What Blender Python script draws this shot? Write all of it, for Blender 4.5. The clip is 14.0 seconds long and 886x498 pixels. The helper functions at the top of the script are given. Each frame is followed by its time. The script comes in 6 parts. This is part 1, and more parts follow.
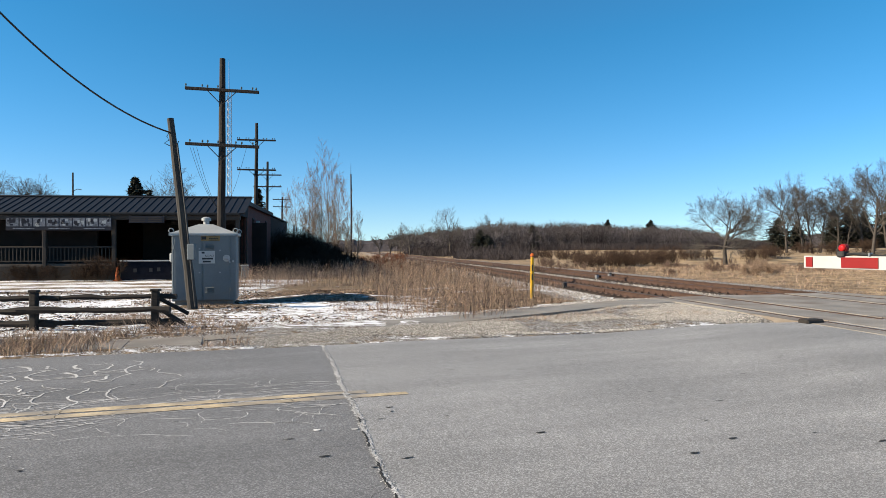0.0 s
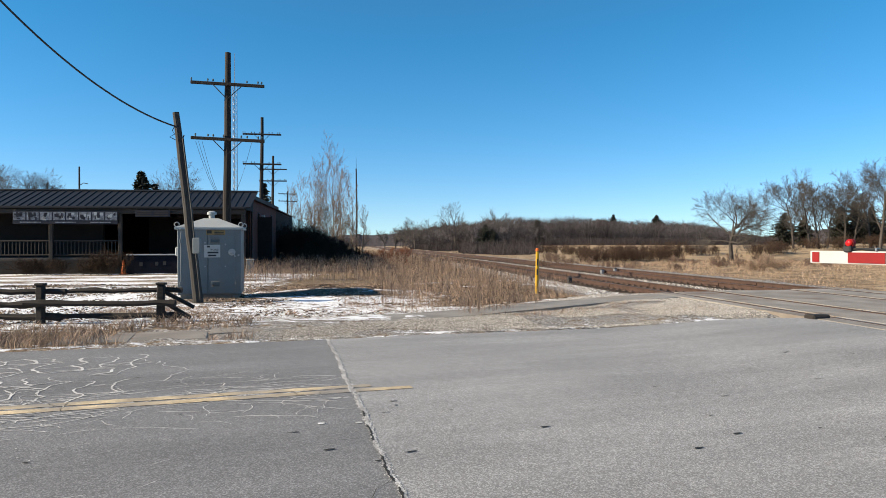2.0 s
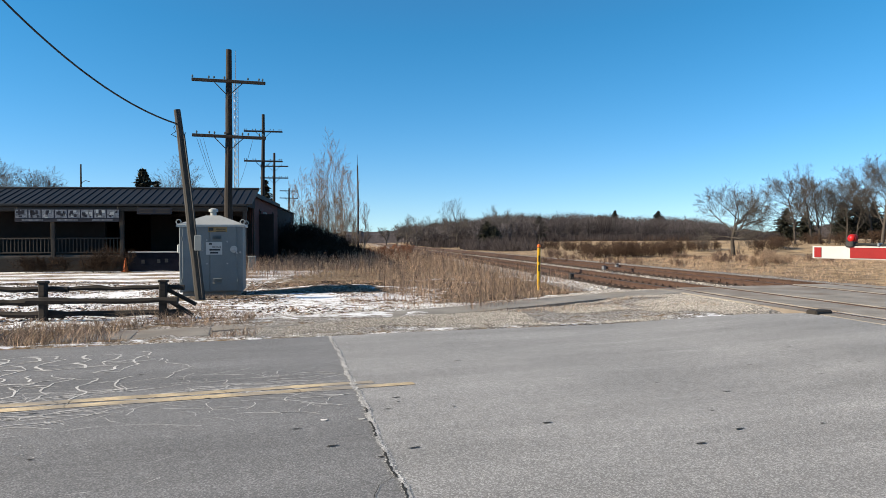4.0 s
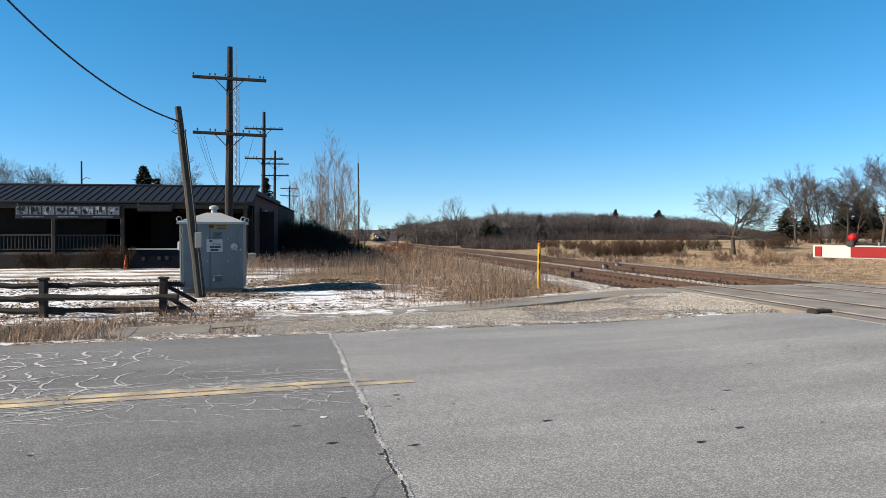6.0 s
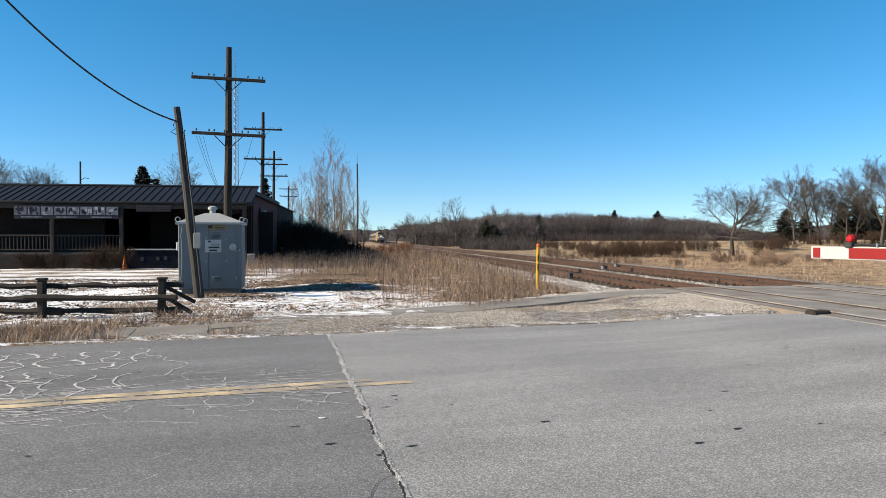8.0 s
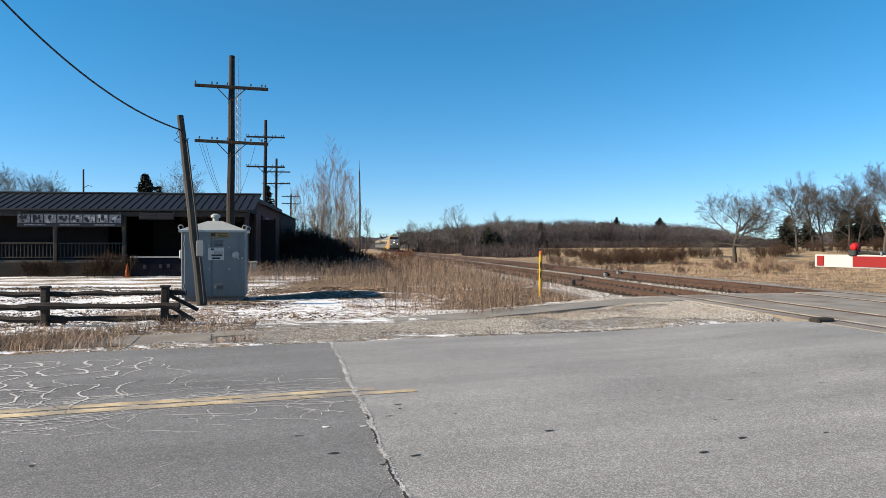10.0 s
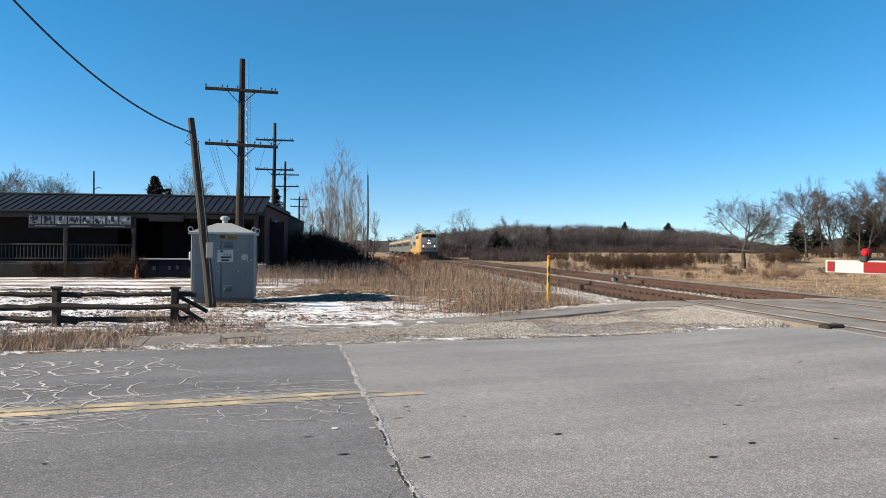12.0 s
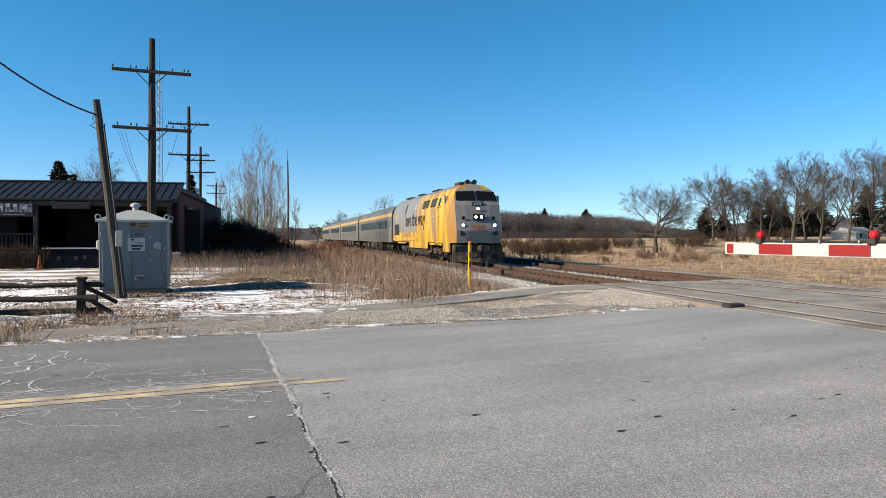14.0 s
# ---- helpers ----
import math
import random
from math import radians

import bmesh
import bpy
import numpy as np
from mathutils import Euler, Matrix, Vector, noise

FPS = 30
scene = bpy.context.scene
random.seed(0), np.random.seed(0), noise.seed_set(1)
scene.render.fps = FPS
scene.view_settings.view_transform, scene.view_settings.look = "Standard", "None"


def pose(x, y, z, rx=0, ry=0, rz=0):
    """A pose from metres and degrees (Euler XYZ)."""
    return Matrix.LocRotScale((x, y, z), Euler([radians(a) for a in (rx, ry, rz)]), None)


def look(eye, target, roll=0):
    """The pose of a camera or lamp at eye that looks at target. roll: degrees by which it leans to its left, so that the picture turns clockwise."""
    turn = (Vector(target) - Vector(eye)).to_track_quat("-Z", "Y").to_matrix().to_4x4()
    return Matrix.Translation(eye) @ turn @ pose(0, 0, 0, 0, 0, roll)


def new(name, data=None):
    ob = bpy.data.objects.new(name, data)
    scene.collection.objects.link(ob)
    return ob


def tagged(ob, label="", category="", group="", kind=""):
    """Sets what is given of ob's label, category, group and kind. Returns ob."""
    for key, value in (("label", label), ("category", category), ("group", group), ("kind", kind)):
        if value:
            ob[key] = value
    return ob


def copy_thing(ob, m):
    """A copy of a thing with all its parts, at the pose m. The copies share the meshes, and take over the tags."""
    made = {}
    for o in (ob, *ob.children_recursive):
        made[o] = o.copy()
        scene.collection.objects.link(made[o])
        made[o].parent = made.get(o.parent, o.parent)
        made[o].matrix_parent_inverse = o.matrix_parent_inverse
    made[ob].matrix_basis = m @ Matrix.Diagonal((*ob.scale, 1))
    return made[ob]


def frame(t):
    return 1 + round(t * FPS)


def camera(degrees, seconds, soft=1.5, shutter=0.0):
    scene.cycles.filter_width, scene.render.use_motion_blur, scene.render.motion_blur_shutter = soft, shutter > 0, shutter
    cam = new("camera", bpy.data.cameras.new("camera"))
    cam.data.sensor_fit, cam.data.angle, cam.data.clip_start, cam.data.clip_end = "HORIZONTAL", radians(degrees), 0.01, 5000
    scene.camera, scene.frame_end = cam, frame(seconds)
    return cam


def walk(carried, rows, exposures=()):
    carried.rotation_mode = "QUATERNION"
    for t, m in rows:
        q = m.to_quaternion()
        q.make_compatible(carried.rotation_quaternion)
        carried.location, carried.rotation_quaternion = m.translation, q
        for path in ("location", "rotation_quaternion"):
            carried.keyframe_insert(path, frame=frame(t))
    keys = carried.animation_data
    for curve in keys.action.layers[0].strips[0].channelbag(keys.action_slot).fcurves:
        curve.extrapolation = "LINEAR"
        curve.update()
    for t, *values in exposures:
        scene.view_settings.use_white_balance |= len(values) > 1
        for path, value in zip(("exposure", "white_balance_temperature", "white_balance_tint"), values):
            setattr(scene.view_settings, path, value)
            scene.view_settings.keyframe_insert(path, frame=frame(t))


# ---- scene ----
cam = camera(65.3, 14.0, 0.75)
PATH = [
    (0, pose(0.000, 0.000, 1.600, 90.00, 0.21, 0.00)),
    (0.5, pose(0.002, 0.010, 1.599, 90.00, 0.42, -0.02)),
    (1, pose(0.005, 0.005, 1.599, 89.64, 0.32, 0.02)),
    (1.5, pose(0.008, 0.010, 1.595, 89.55, 0.39, 0.32)),
    (2, pose(0.006, 0.009, 1.594, 89.56, 0.08, 0.43)),
    (2.5, pose(0.005, 0.008, 1.591, 89.30, 0.44, 0.35)),
    (3, pose(0.002, 0.007, 1.594, 89.32, 0.38, 0.51)),
    (5.5, pose(0.003, 0.004, 1.592, 89.17, 0.12, 0.53)),
    (6, pose(0.003, 0.008, 1.588, 89.13, 0.05, 0.59)),
    (6.5, pose(0.008, 0.011, 1.586, 88.78, 0.01, 0.61)),
    (7, pose(0.009, 0.013, 1.585, 88.89, 0.08, 0.55)),
    (7.5, pose(0.003, 0.009, 1.588, 89.01, -0.08, 0.51)),
    (8, pose(0.009, 0.008, 1.590, 89.18, -0.01, 0.51)),
    (10.3, pose(-0.012, 0.003, 1.612, 90.06, 0.10, 0.74)),
    (10.5, pose(-0.017, 0.002, 1.619, 91.04, 0.43, 0.55)),
    (11, pose(-0.003, -0.019, 1.602, 91.43, -0.73, 1.51)),
    (11.5, pose(-0.014, -0.026, 1.594, 90.70, -0.88, 1.10)),
    (12, pose(-0.028, -0.024, 1.597, 90.08, -0.33, 1.30)),
    (12.5, pose(-0.016, -0.037, 1.592, 89.64, -0.24, 0.38)),
    (13, pose(-0.021, -0.046, 1.578, 89.26, -0.55, -0.55)),
    (13.5, pose(-0.011, -0.051, 1.579, 89.17, -0.12, -2.23)),
    (14, pose(0.022, -0.053, 1.582, 89.00, 0.10, -5.05)),
]
walk(cam, PATH, [(0, 0.85, 7350, 10), (14, 0.85, 7350, 10)])

# ---- world and sun ----
SUN_FROM = Vector((-0.975, -0.22, 0.50)).normalized()   # towards the sun
world = bpy.data.worlds.new("world")
scene.world = world
world.use_nodes = True
wn = world.node_tree
sky = wn.nodes.new("ShaderNodeTexSky")
sky.sky_type, sky.sun_disc = "NISHITA", False
sky.sun_elevation = math.asin(SUN_FROM.z)
sky.sun_rotation = math.atan2(SUN_FROM.x, SUN_FROM.y)
sky.air_density, sky.dust_density, sky.ozone_density = 1.0, 0.0, 2.0
wn.nodes["Background"].inputs["Strength"].default_value = 0.0605
# clear cold air: the model's colours turned to a deeper blue, paler at the horizon
mix = wn.nodes.new("ShaderNodeCombineColor")
for channel, weights in (("Red", (0.86, 0.0, -0.25)), ("Green", (1.03, 0.0, 0.24)), ("Blue", (0.60, 0.0, 1.29))):
    dot = wn.nodes.new("ShaderNodeVectorMath")
    dot.operation = "DOT_PRODUCT"
    dot.inputs[1].default_value = weights
    floor_ = wn.nodes.new("ShaderNodeMath")
    floor_.operation = "MAXIMUM"
    floor_.inputs[1].default_value = 0.32
    wn.links.new(sky.outputs["Color"], dot.inputs[0])
    wn.links.new(dot.outputs["Value"], floor_.inputs[0])
    wn.links.new(floor_.outputs[0], mix.inputs[channel])
wn.links.new(mix.outputs["Color"], wn.nodes["Background"].inputs["Color"])
sun = new("sun", bpy.data.lights.new("sun", "SUN"))
sun.data.energy, sun.data.angle, sun.data.color = 5.0, radians(0.53), (1.0, 0.905, 0.76)
sun.matrix_basis = look((0, 0, 60), Vector((0, 0, 60)) - SUN_FROM)

# ---- building tools ----
rng = np.random.default_rng(7)
TRACK_YAW = 7.85
ROAD_YAW = 17.5
U = Vector((-math.sin(radians(TRACK_YAW)), math.cos(radians(TRACK_YAW)), 0))   # along the track, away
N = Vector((U.y, -U.x, 0))                                                     # across the track
RD = Vector((math.cos(radians(ROAD_YAW)), math.sin(radians(ROAD_YAW)), 0))     # along the road
RN = Vector((-RD.y, RD.x, 0))                                                  # across the road, away
P1, P2 = 10.0, 14.2          # centre lines of the two tracks
ROAD_FAR, ROAD_NEAR, ROAD_MID = 11.65, 2.4, 7.5
RAIL_TOP = 0.16


def sp(s, p, z=0.0):
    return Vector((U.x * s + N.x * p, U.y * s + N.y * p, z))


def rq(a, q, z=0.0):
    return Vector((RD.x * a + RN.x * q, RD.y * a + RN.y * q, z))


class Geo:
    """Collects vertices and faces of one mesh."""

    def __init__(self):
        self.v, self.f, self.m = [], [], []

    def add(self, verts, faces, mat=0):
        b = len(self.v)
        self.v += [tuple(p) for p in verts]
        self.f += [tuple(i + b for i in f) for f in faces]
        self.m += [mat] * len(faces)
        return self

    def box(self, c, size, ch=0.0, m=None, mat=0):
        hx, hy, hz = (s / 2 for s in size)
        m = m or Matrix.Identity(4)
        c = Vector(c)
        ch = min(ch, 0.45 * min(size))
        if ch <= 0:
            vs = [(x, y, z) for x in (-hx, hx) for y in (-hy, hy) for z in (-hz, hz)]
            fs = [(0, 1, 3, 2), (4, 6, 7, 5), (0, 4, 5, 1), (2, 3, 7, 6), (0, 2, 6, 4), (1, 5, 7, 3)]
        else:
            vs, idx = [], {}
            for sx in (-1, 1):
                for sy in (-1, 1):
                    for sz in (-1, 1):
                        for k in range(3):
                            d = [hx, hy, hz]
                            for j in range(3):
                                if j != k:
                                    d[j] -= ch
                            idx[sx, sy, sz, k] = len(vs)
                            vs.append((sx * d[0], sy * d[1], sz * d[2]))
            fs = []
            for k in range(3):
                a, b = [j for j in range(3) if j != k]
                for s in (-1, 1):
                    quad = []
                    for sa, sb in ((-1, -1), (1, -1), (1, 1), (-1, 1)):
                        key = [0, 0, 0]
                        key[k], key[a], key[b] = s, sa, sb
                        quad.append(idx[(*key, k)])
                    fs.append(quad if (s > 0) == (k != 1) else quad[::-1])
            for k in range(3):          # edges along axis k
                a, b = [j for j in range(3) if j != k]
                for sa in (-1, 1):
                    for sb in (-1, 1):
                        lo, hi = [0, 0, 0], [0, 0, 0]
                        lo[k], hi[k] = -1, 1
                        lo[a] = hi[a] = sa
                        lo[b] = hi[b] = sb
                        quad = [idx[(*lo, a)], idx[(*hi, a)], idx[(*hi, b)], idx[(*lo, b)]]
                        fs.append(quad)
            for sx in (-1, 1):
                for sy in (-1, 1):
                    for sz in (-1, 1):
                        fs.append([idx[sx, sy, sz, k] for k in range(3)])
        self.add([c + (m.to_3x3() @ Vector(v)) for v in vs], fs, mat)
        return self

    def tube(self, pts, radii, n=6, caps=True, mat=0):
        pts = [Vector(p) for p in pts]
        if not hasattr(radii, "__len__"):
            radii = [radii] * len(pts)
        rings = []
        for i, p in enumerate(pts):
            d = (pts[min(i + 1, len(pts) - 1)] - pts[max(i - 1, 0)]).normalized()
            side = d.cross(Vector((0, 0, 1)) if abs(d.z) < 0.95 else Vector((1, 0, 0))).normalized()
            up = side.cross(d)
            rings.append([p + (side * math.cos(6.28319 * k / n) + up * math.sin(6.28319 * k / n)) * radii[i] for k in range(n)])
        vs = [v for r in rings for v in r]
        fs = [(i * n + k, i * n + (k + 1) % n, (i + 1) * n + (k + 1) % n, (i + 1) * n + k) for i in range(len(pts) - 1) for k in range(n)]
        if caps:
            fs += [tuple(range(n))[::-1], tuple((len(pts) - 1) * n + k for k in range(n))]
        return self.add(vs, fs, mat)

    def disc(self, c, r, depth, axis, n=16, mat=0):
        c, axis = Vector(c), Vector(axis).normalized()
        return self.tube([c - axis * depth / 2, c + axis * depth / 2], r, n, True, mat)

    def ball(self, c, r, n=8, m=5, mat=0, squash=(1, 1, 1)):
        vs = [Vector((math.sin(math.pi * j / m) * math.cos(6.28319 * k / n) * squash[0] * r,
                      math.sin(math.pi * j / m) * math.sin(6.28319 * k / n) * squash[1] * r,
                      math.cos(math.pi * j / m) * squash[2] * r)) + Vector(c) for j in range(m + 1) for k in range(n)]
        fs = [(j * n + k, (j + 1) * n + k, (j + 1) * n + (k + 1) % n, j * n + (k + 1) % n) for j in range(m) for k in range(n)]
        return self.add(vs, fs, mat)

    def mesh(self, name, mats, smooth=False):
        me = bpy.data.meshes.new(name)
        me.from_pydata(self.v, [], self.f)
        for m in (mats if isinstance(mats, (list, tuple)) else [mats]):
            me.materials.append(m)
        me.polygons.foreach_set("material_index", self.m)
        bm = bmesh.new()
        bm.from_mesh(me)
        bmesh.ops.recalc_face_normals(bm, faces=bm.faces)
        bm.to_mesh(me)
        bm.free()
        if smooth:
            me.polygons.foreach_set("use_smooth", [True] * len(me.polygons))
            me.set_sharp_from_angle(angle=radians(35))
        return me


def part(name, geo, mats, parent=None, label="", smooth=False, m=None):
    ob = new(name, geo.mesh(name, mats, smooth))
    ob.parent = parent
    if m is not None:
        ob.matrix_basis = m
    if label:
        ob["label"] = label
    return ob


def raw(name, verts, faces, mats, index=None, smooth=False):
    """A mesh straight from arrays, for stuff of many pieces."""
    me = bpy.data.meshes.new(name)
    verts, faces = np.asarray(verts, np.float32), np.asarray(faces, np.int32)
    k = faces.shape[1]
    me.vertices.add(len(verts))
    me.vertices.foreach_set("co", verts.ravel())
    me.loops.add(faces.size)
    me.loops.foreach_set("vertex_index", faces.ravel())
    me.polygons.add(len(faces))
    me.polygons.foreach_set("loop_start", np.arange(len(faces), dtype=np.int32) * k)
    for m in (mats if isinstance(mats, (list, tuple)) else [mats]):
        me.materials.append(m)
    if index is not None:
        me.polygons.foreach_set("material_index", np.asarray(index, np.int32))
    if smooth:
        me.polygons.foreach_set("use_smooth", np.ones(len(faces), bool))
    me.update(calc_edges=True)
    me.validate()
    return new(name, me)


def thing(name, m, label, category, group="", kind=""):
    ob = new(name)
    ob.empty_display_size = 0.2
    ob.matrix_basis = m
    return tagged(ob, label, category, group, kind)


def vnoise(x, y, seed=0):
    """Smooth value noise in 0..1 on arrays."""
    x, y = np.asarray(x, float), np.asarray(y, float)
    xi, yi = np.floor(x), np.floor(y)
    fx, fy = x - xi, y - yi
    fx, fy = fx * fx * (3 - 2 * fx), fy * fy * (3 - 2 * fy)

    def h(a, b):
        v = np.sin(a * 127.1 + b * 311.7 + seed * 74.7) * 43758.5453
        return v - np.floor(v)
    return (h(xi, yi) * (1 - fx) + h(xi + 1, yi) * fx) * (1 - fy) + (h(xi, yi + 1) * (1 - fx) + h(xi + 1, yi + 1) * fx) * fy


def step(a, b, x):
    t = np.clip((np.asarray(x, float) - a) / (b - a), 0, 1)
    return t * t * (3 - 2 * t)


# ---- materials ----
def material(name, colour, rough=0.7, metal=0.0, vary=0.15, scale=6.0, fine=60.0, bump=0.2, spec=0.4, dirt=None, dirt_amount=0.0,
             per="none", stretch=(1, 1, 1), bump_dist=0.01, coat=0.0):
    """A surface with broad stains, fine grain and relief."""
    m = bpy.data.materials.new(name)
    m.use_nodes = True
    t = m.node_tree
    n, l = t.nodes, t.links
    b = n["Principled BSDF"]
    b.inputs["Roughness"].default_value, b.inputs["Metallic"].default_value = rough, metal
    b.inputs["Specular IOR Level"].default_value = spec
    b.inputs["Coat Weight"].default_value = coat
    co = n.new("ShaderNodeTexCoord")
    mp = n.new("ShaderNodeMapping")
    mp.inputs["Scale"].default_value = stretch
    l.new(co.outputs["Object"], mp.inputs["Vector"])

    def nz(s, det):
        x = n.new("ShaderNodeTexNoise")
        x.inputs["Scale"].default_value, x.inputs["Detail"].default_value = s, det
        l.new(mp.outputs["Vector"], x.inputs["Vector"])
        return x.outputs["Fac"]
    big, small = nz(scale, 4), nz(fine, 3)

    def mapr(s, lo, hi, a=0.3, z=0.7):
        r = n.new("ShaderNodeMapRange")
        r.inputs[1].default_value, r.inputs[2].default_value = a, z
        r.inputs[3].default_value, r.inputs[4].default_value = lo, hi
        l.new(s, r.inputs[0])
        return r.outputs[0]

    def mult(a, c):
        x = n.new("ShaderNodeMath")
        x.operation = "MULTIPLY"
        l.new(a, x.inputs[0])
        l.new(c, x.inputs[1])
        return x.outputs[0]
    fac = mult(mapr(big, 1 - vary, 1 + vary), mapr(small, 1 - vary * 0.8, 1 + vary * 0.8))
    if per == "object":
        oi = n.new("ShaderNodeObjectInfo")
        fac = mult(fac, mapr(oi.outputs["Random"], 0.75, 1.25, 0, 1))
    elif per == "island":
        g = n.new("ShaderNodeNewGeometry")
        fac = mult(fac, mapr(g.outputs["Random Per Island"], 0.4, 1.55, 0, 1))
    v = n.new("ShaderNodeVectorMath")
    v.operation = "SCALE"
    v.inputs[0].default_value = colour
    l.new(fac, v.inputs["Scale"])
    out = v.outputs["Vector"]
    if dirt:
        mx = n.new("ShaderNodeMix")
        mx.data_type = "RGBA"
        d = nz(scale * 0.45, 6)
        l.new(mapr(d, 0, 1, 0.62 - dirt_amount * 0.4, 0.75 - dirt_amount * 0.3), mx.inputs["Factor"])
        l.new(out, mx.inputs["A"])
        mx.inputs["B"].default_value = (*dirt, 1)
        out = mx.outputs["Result"]
    l.new(out, b.inputs["Base Color"])
    if bump:
        bp = n.new("ShaderNodeBump")
        bp.inputs["Strength"].default_value, bp.inputs["Distance"].default_value = bump, bump_dist
        l.new(small, bp.inputs["Height"])
        l.new(bp.outputs["Normal"], b.inputs["Normal"])
    return m


def glow(name, colour, strength):
    m = bpy.data.materials.new(name)
    m.use_nodes = True
    b = m.node_tree.nodes["Principled BSDF"]
    b.inputs["Base Color"].default_value = (*colour, 1)
    b.inputs["Emission Color"].default_value = (*colour, 1)
    b.inputs["Emission Strength"].default_value = strength
    return m


def road_material(name, base, vary_scale):
    """Worn asphalt: aggregate speckle, wheel-worn bands along the road, stains."""
    m = bpy.data.materials.new(name)
    m.use_nodes = True
    t = m.node_tree
    n, l = t.nodes, t.links
    b = n["Principled BSDF"]
    b.inputs["Roughness"].default_value, b.inputs["Specular IOR Level"].default_value = 0.85, 0.35
    co = n.new("ShaderNodeTexCoord")
    turn = n.new("ShaderNodeMapping")
    turn.vector_type = "POINT"
    turn.inputs["Rotation"].default_value = (0, 0, radians(-ROAD_YAW))
    l.new(co.outputs["Object"], turn.inputs["Vector"])
    long = n.new("ShaderNodeMapping")
    long.inputs["Scale"].default_value = (0.16, 1.0, 1.0)
    l.new(turn.outputs["Vector"], long.inputs["Vector"])

    def nz(vec, s, det, rough=0.6):
        x = n.new("ShaderNodeTexNoise")
        x.inputs["Scale"].default_value, x.inputs["Detail"].default_value, x.inputs["Roughness"].default_value = s, det, rough
        l.new(vec, x.inputs["Vector"])
        return x.outputs["Fac"]

    def mapr(s, lo, hi, a, z):
        r = n.new("ShaderNodeMapRange")
        r.inputs[1].default_value, r.inputs[2].default_value = a, z
        r.inputs[3].default_value, r.inputs[4].default_value = lo, hi
        l.new(s, r.inputs[0])
        return r.outputs[0]

    def mult(a, c):
        x = n.new("ShaderNodeMath")
        x.operation = "MULTIPLY"
        l.new(a, x.inputs[0])
        l.new(c, x.inputs[1])
        return x.outputs[0]
    bands = mapr(nz(long.outputs["Vector"], vary_scale, 3), 0.84, 1.18, 0.3, 0.7)
    blot = mapr(nz(turn.outputs["Vector"], 0.5, 5), 0.92, 1.1, 0.3, 0.7)
    grit = nz(turn.outputs["Vector"], 60, 4, 0.8)
    agg = n.new("ShaderNodeTexVoronoi")
    agg.inputs["Scale"].default_value = 105
    l.new(turn.outputs["Vector"], agg.inputs["Vector"])
    bw = n.new("ShaderNodeRGBToBW")
    l.new(agg.outputs["Color"], bw.inputs["Color"])
    spots = mapr(nz(turn.outputs["Vector"], 9, 4, 0.75), 0.93, 1.1, 0.35, 0.7)
    f = mult(mult(bands, blot), mult(mult(mapr(grit, 0.66, 1.36, 0.3, 0.7), spots), mapr(bw.outputs["Val"], 0.80, 1.62, 0.42, 0.85)))
    v = n.new("ShaderNodeVectorMath")
    v.operation = "SCALE"
    v.inputs[0].default_value = base
    l.new(f, v.inputs["Scale"])
    l.new(v.outputs["Vector"], b.inputs["Base Color"])
    bp = n.new("ShaderNodeBump")
    bp.inputs["Strength"].default_value, bp.inputs["Distance"].default_value = 0.5, 0.006
    l.new(grit, bp.inputs["Height"])
    l.new(bp.outputs["Normal"], b.inputs["Normal"])
    return m


